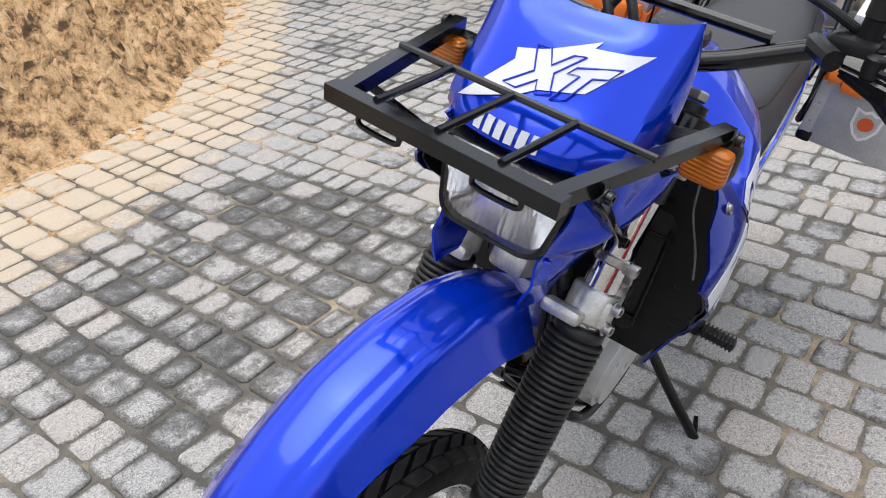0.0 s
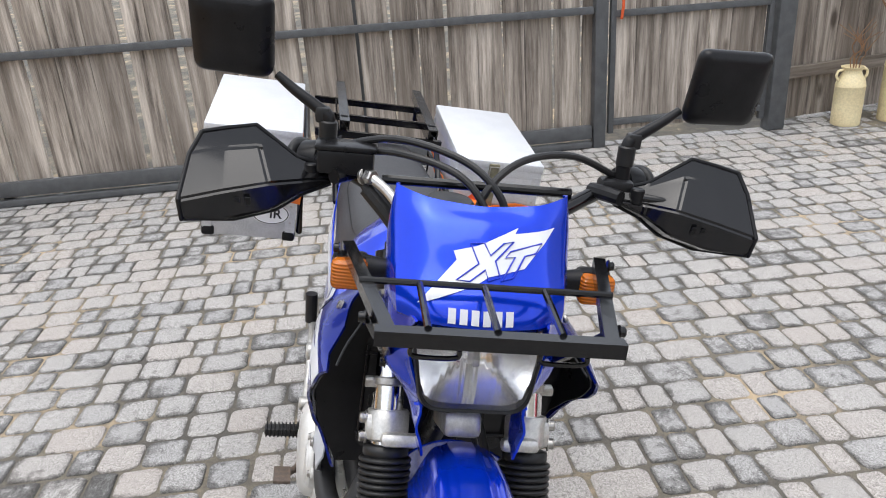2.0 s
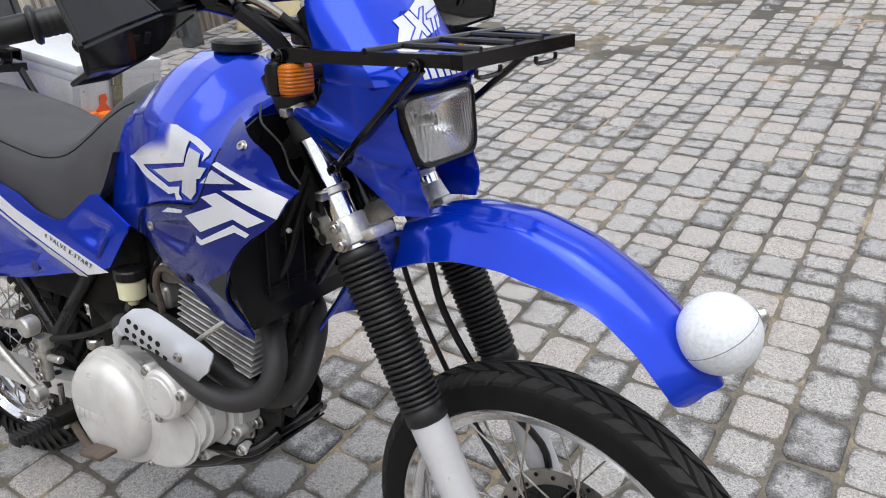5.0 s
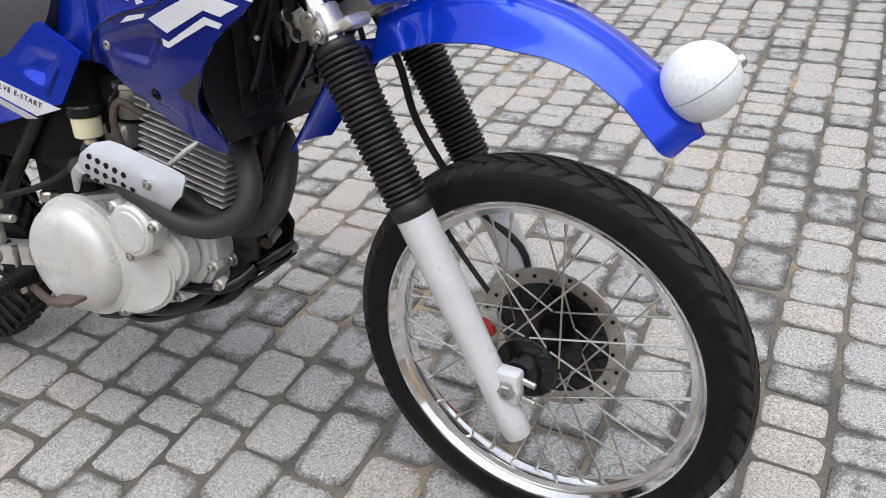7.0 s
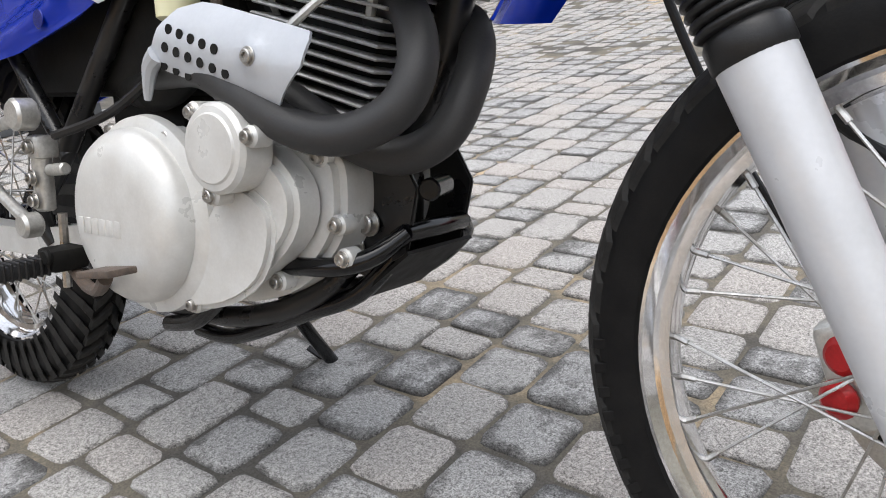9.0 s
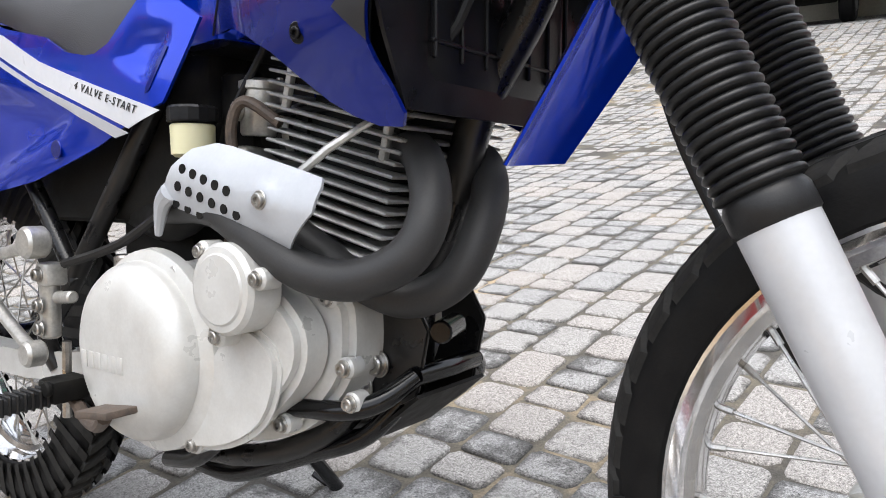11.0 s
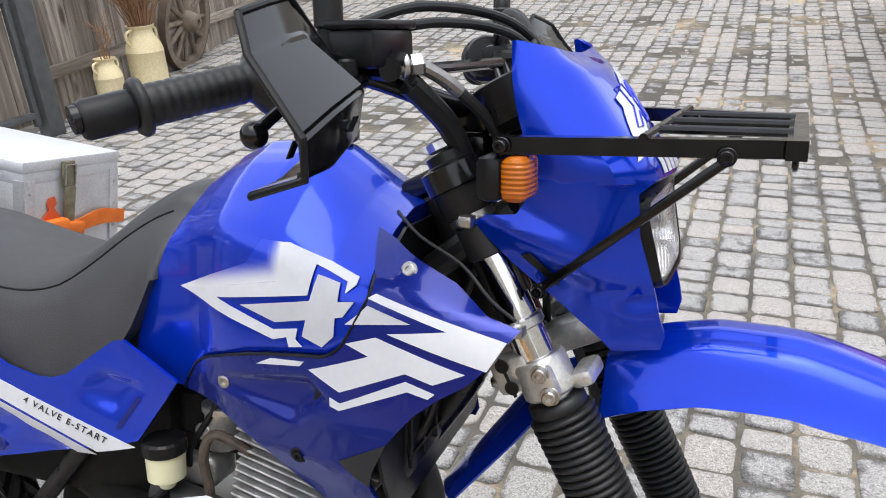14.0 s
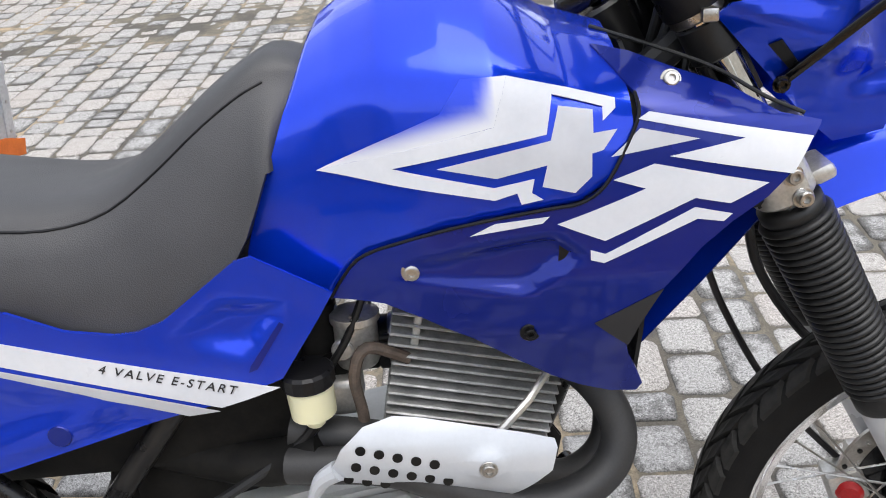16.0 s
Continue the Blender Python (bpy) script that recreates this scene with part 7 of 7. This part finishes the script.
# orange lashing straps round the cases
def strap(s, label):
    t = thing("lashing_strap", CASE_M[s], label, "strap", "orange straps round the cases")
    rnd = random.Random(11 + s)
    a, b = CLX / 2 + 0.006, CWY / 2 + 0.006
    z = -0.17 if s < 0 else -0.13
    n = 60
    path = []
    for k in range(n):
        u = k / n * 4
        i, f = int(u), u - int(u)
        c = [(a, -b), (a, b), (-a, b), (-a, -b)]
        p, q = c[i], c[(i + 1) % 4]
        path.append((p[0] + (q[0] - p[0]) * f, p[1] + (q[1] - p[1]) * f))
    rows = []
    for off in (-1, 1):
        rows.append([Vector((x + rnd.uniform(0, 0.002) * (1 if x > 0 else -1), y + rnd.uniform(0, 0.002) * (1 if y > 0 else -1), z + off * 0.014 + 0.006 * math.sin(k * 0.7) * (1 if off > 0 else 0.5))) for k, (x, y) in enumerate(path)])
    bm = bmesh.new()
    v = [[bm.verts.new(p) for p in r] for r in rows]
    for k in range(n):
        j = (k + 1) % n
        bm.faces.new((v[0][k], v[0][j], v[1][j], v[1][k]))
    bmesh.ops.recalc_face_normals(bm, faces=bm.faces)
    bmesh.ops.solidify(bm, geom=bm.faces[:], thickness=-0.003)
    part("webbing", bm, ORANGE, t)
    part("knot", join(box(0.026, 0.05, 0.044, at(a + 0.010, -s * 0.055, z), 0.011), box(0.02, 0.03, 0.034, at(a + 0.012, -s * 0.095, z + 0.008) @ pose(0, 0, 0, 15, 0, 0), 0.008), box(0.016, 0.05, 0.03, at(a + 0.012, -s * 0.02, z - 0.004) @ pose(0, 0, 0, -10, 0, 0), 0.007)), ORANGE, t, "bunched orange knot")


strap(-1, "bright orange lashing strap round the GR case")
strap(1, "bright orange knotted strap round the shield-marked case")

# rear carrier of black steel
car = bpart("rear_carrier", tube([(-1.43, -0.13, 0.970), (-1.78, -0.13, 1.000)], 0.009, square=True, smooth=1), BLACKMETAL, None, "black steel rear carrier")
bpart("carrier_tube", tube([(-1.43, 0.12, 0.970), (-1.78, 0.12, 1.000)], 0.009, square=True, smooth=1), BLACKMETAL, car)
for x, z in ((-1.44, 0.971), (-1.60, 0.985), (-1.77, 0.999)):
    bpart("carrier_cross_bar", tube([(x, -0.20, z), (x, 0.145, z)], 0.009, square=True, smooth=1), BLACKMETAL, car)
for y in (-0.125, 0.115):
    bpart("carrier_channel", join(box(0.40, 0.004, 0.026, at(-1.615, y - 0.011, 1.020) @ pose(0, 0, 0, 0, 6, 0)), box(0.40, 0.004, 0.026, at(-1.615, y + 0.011, 1.020) @ pose(0, 0, 0, 0, 6, 0)), box(0.40, 0.022, 0.004, at(-1.615, y, 1.031) @ pose(0, 0, 0, 0, 6, 0))), BLACKMETAL, car, "black steel channel")
    for x in (-1.46, -1.75):
        bpart("channel_foot", box(0.014, 0.02, 0.05, at(x, y, 0.994), 0.002), BLACKMETAL, car)
for s in (-1, 1):
    bpart("carrier_stay", tube([(-1.44, s * 0.13, 0.972), (-1.40, s * 0.14, 0.90), (-1.30, s * 0.135, 0.82)], 0.008, 10, 3), BLACKMETAL, car)
    bpart("case_frame", tube([(x, -0.222 if s < 0 else 0.158, z) for x, z in ((-1.27, 0.97 if s < 0 else 0.86), (-1.66, 1.0 if s < 0 else 0.90), (-1.67, 0.76), (-1.28, 0.74))], 0.008, 10, 1, closed=True), BLACKMETAL, car)


# ---- far end of the yard: garage front, van, scooter; a parked red car ----
wall_e = tagged(new("wall_east"), "pale plastered garage front with a dark open bay", "wall", kind="structure")
part("pier", box(3.4, 0.35, 3.0, at(0.58, 9.05, 1.98), 0.01), PLASTER, wall_e)
part("pier_edge", box(0.05, 0.37, 3.0, at(-1.125, 9.05, 1.98), 0.008), OFFWHITE, wall_e, "white corner strip")
part("back_wall", box(8.0, 0.25, 3.0, at(-4.2, 14.0, 1.98)), PLASTER, wall_e)
part("bay_side", box(0.25, 5.0, 3.0, at(-0.95, 11.6, 1.98)), PLASTER, wall_e)
# slab added above the view to block the sky and darken the bay
tagged(part("ceiling", box(8.2, 5.2, 0.2, at(-4.2, 11.5, 3.35)), PLASTER, None), "flat roof slab over the garage bay", "ceiling", kind="structure")


def road_wheel(parent, c, r, w, ax, rim_mat=CHROME, spokes=6):
    t = part("wheel", lathe([(r * 0.62, -w / 2), (r * 0.9, -w / 2), (r, -w * 0.36), (r, w * 0.36), (r * 0.9, w / 2), (r * 0.62, w / 2)], c, ax, 40, closed=True), TYRE, parent, "black road tyre")
    part("rim", lathe([(r * 0.63, -w * 0.45), (r * 0.63, w * 0.45), (r * 0.57, w * 0.45), (r * 0.55, 0.0), (r * 0.12, -w * 0.05), (0, -w * 0.05)], c, ax, 40), GREYPLASTIC if rim_mat is CHROME else DARK, t)
    m = axis_m(c, ax)
    for k in range(spokes):
        a = 2 * math.pi * k / spokes
        part("wheel_spoke", moved(tube([(r * 0.1 * math.cos(a), r * 0.1 * math.sin(a), w * 0.30), (r * 0.58 * math.cos(a), r * 0.58 * math.sin(a), w * 0.42)], (r * 0.10, r * 0.075), 8, 1), m), rim_mat, t)
    part("wheel_cap", moved(cyl((0, 0, w * 0.22), (0, 0, 1), r * 0.15, w * 0.18, 0.008), m), rim_mat, t)
    part("rim_ring", lathe([(r * 0.55, w * 0.40), (r * 0.64, w * 0.40), (r * 0.64, w * 0.48), (r * 0.55, w * 0.46)], c, ax, 40, closed=True), rim_mat, t)


van = thing("van", at(-2.98, 9.55, 0.53) @ pose(0, 0, 0, 0, 0, 6), "dark green van seen from behind, in the garage bay", "van")
prof = [(-0.84, 0.42), (0.84, 0.42), (0.86, 0.95), (0.78, 1.75), (0.70, 1.86), (-0.70, 1.86), (-0.78, 1.75), (-0.86, 0.95)]
part("body", prism(prof, 0.0, 3.6, 0.05), GREENPAINT, van)
part("rear_window", prism([(-0.66, 1.12), (0.66, 1.12), (0.60, 1.66), (-0.60, 1.66)], -0.008, 0.01, 0.004), GLASSDARK, van, "dark rear window")
part("tailgate_crease", box(1.30, 0.012, 0.02, at(-0.05, -0.004, 0.80), 0.004), GREENPAINT, van)
part("tailgate_seam", box(0.006, 0.006, 0.62, at(0.60, -0.002, 0.78)), DARK, van)
part("bumper", box(1.74, 0.16, 0.20, at(0, -0.05, 0.47), 0.05), GREYPLASTIC, van, "grey plastic bumper")
part("bumper_corner", box(0.12, 0.17, 0.17, at(0.80, -0.045, 0.60), 0.02), GREYPLASTIC, van)
part("bumper_reflector", box(0.12, 0.01, 0.05, at(0.58, -0.13, 0.50), 0.004), REDLENS, van, "red reflector")
for s in (-1, 1):
    tl = part("tail_lamp", box(0.13, 0.05, 0.40, at(s * 0.775, -0.012, 0.90), 0.012), REDLENS, van, "red and orange tail lamp")
    part("lamp_band", box(0.132, 0.052, 0.09, at(s * 0.775, -0.0135, 0.86), 0.01), OFFWHITE, tl)
    part("lamp_band", box(0.132, 0.052, 0.08, at(s * 0.775, -0.0135, 0.775), 0.01), ORANGELENS, tl)
    road_wheel(van, (s * 0.72, 0.55, 0.29), 0.29, 0.18, (s, 0, 0), GREYPLASTIC)
part("exhaust_and_axle", join(box(1.2, 0.12, 0.10, at(0, 0.5, 0.30), 0.03), tube([(-0.3, 0.3, 0.27), (-0.3, -0.04, 0.27)], 0.025, 10, 1), box(1.5, 2.6, 0.1, at(0, 1.7, 0.38), 0.02)), DARK, van)

sc = thing("scooter", at(-1.50, 9.32, 0.53) @ pose(0, 0, 0, 0, 0, -8), "dark red motor scooter parked beside the van", "scooter")
road_wheel(sc, (0.05, 0, 0.20), 0.20, 0.10, (-1, -0.55, 0), CHROME, 5)
rings = []
for z, w, y_, d in ((0.40, 0.11, 0.02, 0.10), (0.55, 0.17, 0.0, 0.12), (0.70, 0.19, 0.02, 0.12), (0.85, 0.16, 0.06, 0.10), (0.96, 0.12, 0.10, 0.08)):
    rings.append([Vector((w * math.cos(2 * math.pi * k / 20), y_ + d * math.sin(2 * math.pi * k / 20), z)) for k in range(20)])
part("front_shield", skin(rings), REDPAINT, sc)
part("front_mudguard", lathe([(0.225, -0.06), (0.235, -0.05), (0.24, 0), (0.235, 0.05), (0.225, 0.06)], (0.03, 0, 0.21), (1, 0, 0), 28, closed=True), REDPAINT, sc)
part("scooter_body", tube([(0, 0.30, 0.40), (0, 0.8, 0.50), (0, 1.2, 0.62)], (0.10, 0.17, 0.12), 16), REDPAINT, sc)
part("scooter_seat", box(0.26, 0.62, 0.10, at(0, 0.85, 0.76), 0.04), SEAT, sc)
road_wheel(sc, (0, 1.22, 0.20), 0.20, 0.10, (1, 0, 0))
part("badge", box(0.05, 0.02, 0.09, at(0, -0.105, 0.74), 0.006), DARK, sc, "dark badge")
for s in (-1, 1):
    part("scooter_indicator", box(0.07, 0.03, 0.03, at(s * 0.13, -0.075, 0.60), 0.008), ORANGELENS, sc, "orange lens")
    part("scooter_grip", tube([(0, 0.16, 0.98), (s * 0.16, 0.16, 1.02), (s * 0.30, 0.22, 1.01)], 0.014, 10), DARK, sc)
part("scooter_headlamp", lathe([(0.0, -0.05), (0.07, -0.03), (0.085, 0.02), (0.06, 0.1)], (0, 0.10, 1.04), (0, 1, 0), 20), CHROME, sc)
part("windscreen", sheet([(-0.17, 1.05), (0.17, 1.05), (0.14, 1.36), (-0.14, 1.36)], lambda a, b: Vector((a, 0.10 + 0.25 * (b - 1.05) + 0.6 * a * a, b)), 0.05, 0.003, (0, -1, 0)), LENS, sc).visible_shadow = False
part("floor_board", box(0.24, 0.40, 0.06, at(0, 0.42, 0.26), 0.02), DARK, sc)
part("centre_stand", tube([(-0.10, 0.9, 0.02), (-0.08, 0.85, 0.26), (0.08, 0.85, 0.26), (0.10, 0.9, 0.02)], 0.012, 8, 1), DARK, sc)

car = thing("car", at(0.84, 3.92, 0.012) @ pose(0, 0, 0, 3.0, 0, 0), "dark red parked car with alloy wheels", "car")
sill = [(-0.72, 0.26), (2.9, 0.26), (3.05, 0.45), (3.0, 0.80), (1.95, 0.90), (1.30, 1.36), (0.0, 1.40), (-0.55, 0.95), (-0.80, 0.85), (-0.86, 0.45)]
rings = []
for x, f in ((0.05, 0.0), (0.0, 0.02), (0.0, 0.3), (0.10, 1.0), (1.50, 1.0), (1.60, 0.3), (1.60, 0.02), (1.55, 0.0)):
    rings.append([Vector((x + (0.16 * smooth(z, 0.9, 1.4) * (1 if x < 0.8 else -1)), y, z)) for y, z in sill])
part("body", skin([rings[0], rings[1], rings[2], rings[5], rings[6], rings[7]]), REDPAINT, car, crease=25)
for y in (0.0, 2.35):
    part("wheel_arch", cyl((-0.004, y, 0.31), (1, 0, 0), 0.345, 0.30, 0.0, 36), DARK, car)
    road_wheel(car, (0.085, y, 0.30), 0.30, 0.185, (-1, 0, 0), CHROME, 7)
    road_wheel(car, (1.50, y, 0.30), 0.30, 0.185, (1, 0, 0), CHROME, 7)
part("sill", box(0.06, 1.55, 0.10, at(0.03, 1.17, 0.27), 0.02), REDPAINT, car)
part("side_window", prism([(-0.35, 0.95), (1.75, 0.93), (1.22, 1.30), (0.05, 1.33)], 0.0, 0.01, 0.002, "yz"), GLASSDARK, car).matrix_basis = at(0.075, 0, 0) @ pose(0, 0, 0, 0, 15, 0) @ at(0, 0, -0.02)
part("rubbing_strip", box(0.015, 1.6, 0.05, at(-0.004, 1.17, 0.55), 0.005), DARK, car)


# plain unseen walls behind the camera, added to close the yard and darken side reflections
for name, sx, sy, x, y in (("wall_southeast", 0.3, 16.0, 6.2, 0.0), ("wall_south", 14.0, 0.3, -0.9, -8.6)):
    tagged(part(name, box(sx, sy, 3.6, at(x, y, 1.8), 0.02), PLASTER, None), "plain rendered wall closing the yard", "wall", kind="structure")


# ---- paving stones: rows of rounded rectangular pavers ----
def stone_mesh(length, width, seed):
    """Rings of a rounded paver: side foot, shoulder, rounded edge, top, middle."""
    rnd = random.Random(seed)
    r = min(length, width) * 0.2
    ring = []
    for cx, cy, a0 in ((1, 1, 0), (-1, 1, 90), (-1, -1, 180), (1, -1, 270)):
        for a in (8, 45, 82):
            ang = radians(a0 + a)
            ring.append(((length / 2 - r) * cx + r * math.cos(ang) + rnd.uniform(-0.0025, 0.0025), (width / 2 - r) * cy + r * math.sin(ang) + rnd.uniform(-0.0025, 0.0025)))
    levels = ((1.0, -0.014, 0.0), (0.992, -0.005, 0.1), (0.945, -0.001, 0.4), (0.62, 0.0, 1.0))
    verts = [(x * f, y * f, z + (rnd.uniform(-0.0007, 0.0007) if f < 0.95 else 0)) for f, z, _ in levels for x, y in ring] + [(0, 0, 0)]
    mid = [m for _, _, m in levels for _ in ring] + [1.0]
    n = len(ring)
    faces = [(i * n + k, i * n + (k + 1) % n, (i + 1) * n + (k + 1) % n, (i + 1) * n + k) for i in range(3) for k in range(n)]
    faces += [(3 * n + k, 3 * n + (k + 1) % n, 4 * n) for k in range(n)]
    return verts, faces, mid


def finish(me, mid):
    at_ = me.attributes.new("middle", "FLOAT", "POINT")
    at_.data.foreach_set("value", np.asarray(mid, dtype=np.float32))
    me.polygons.foreach_set("use_smooth", np.ones(len(me.polygons), dtype=bool))
    me.materials.append(STONE)


rnd, outer = random.Random(21), random.Random(22)
kinds = []
for j, L_ in enumerate((0.088, 0.132, 0.178)):
    kinds.append([stone_mesh(L_ - 0.0065, ROW - 0.0075, 100 * j + k) for k in range(6)])
singles = {}
near, V, F, MID, DUST = [], [], [], [], []
base = 0
rows_from, rows_to = -58, 76
for i in range(rows_from, rows_to):
    b = i * ROW
    a = -8.0 + rnd.uniform(0, 0.15)
    while a < 15.0:
        j = rnd.choice((0, 0, 1, 1, 1, 2))
        L_ = (0.088, 0.132, 0.178)[j]
        k = rnd.randrange(6)
        x, y = lay(a + L_ / 2, b + rnd.uniform(-0.002, 0.002))
        a += L_
        if x < -8.6 or x > 5 or y < -6.5 or y > 14.5 or (x < -4.40 - 0.06 * y and y < 2.7) or (y > 2.7 and x < -4.65 - 0.28 * (y - 2.7)):
            continue
        if y < sand_edge(x) - 0.25:
            continue
        lay_rnd = outer if x > 1.5 and (y < -1.6 or y > 4.5) else rnd
        rot = TURNED + math.pi / 2 + lay_rnd.uniform(-0.02, 0.02)
        z = lay_rnd.uniform(-0.0035, 0.0015)
        tx, ty = lay_rnd.uniform(-0.012, 0.012), lay_rnd.uniform(-0.012, 0.012)
        if -1.15 < x < -0.05 and -0.85 < y < 1.1 and len(near) < 300:
            near.append((j, k, x, y, z, rot, tx, ty))
            continue
        vs, fs, md = kinds[j][k]
        c, s = math.cos(rot), math.sin(rot)
        V += [(x + c * p - s * q, y + s * p + c * q, h + z + tx * p + ty * q + rise(y + s * p + c * q)) for p, q, h in vs]
        F += [tuple(base + t for t in f) for f in fs]
        MID += md
        DUST += [smooth(sand_edge(x) - y, -1.0, 0.05)] * len(md)
        base += len(vs)
me = bpy.data.meshes.new("paving_stones")
me.from_pydata(V, [], F)
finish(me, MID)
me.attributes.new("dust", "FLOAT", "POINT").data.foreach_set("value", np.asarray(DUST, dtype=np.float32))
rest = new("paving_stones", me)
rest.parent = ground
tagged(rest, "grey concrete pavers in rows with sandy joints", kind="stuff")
for j, k, x, y, z, rot, tx, ty in near:
    if (j, k) not in singles:
        vs, fs, md = kinds[j][k]
        me = bpy.data.meshes.new("paving_stone")
        me.from_pydata(vs, [], fs)
        finish(me, md)
        singles[j, k] = me
    ob = new("paving_stone", singles[j, k])
    ob.parent = ground
    ob.matrix_basis = at(x, y, z) @ Matrix.Rotation(rot, 4, "Z") @ pose(0, 0, 0, math.degrees(ty), -math.degrees(tx), 0)
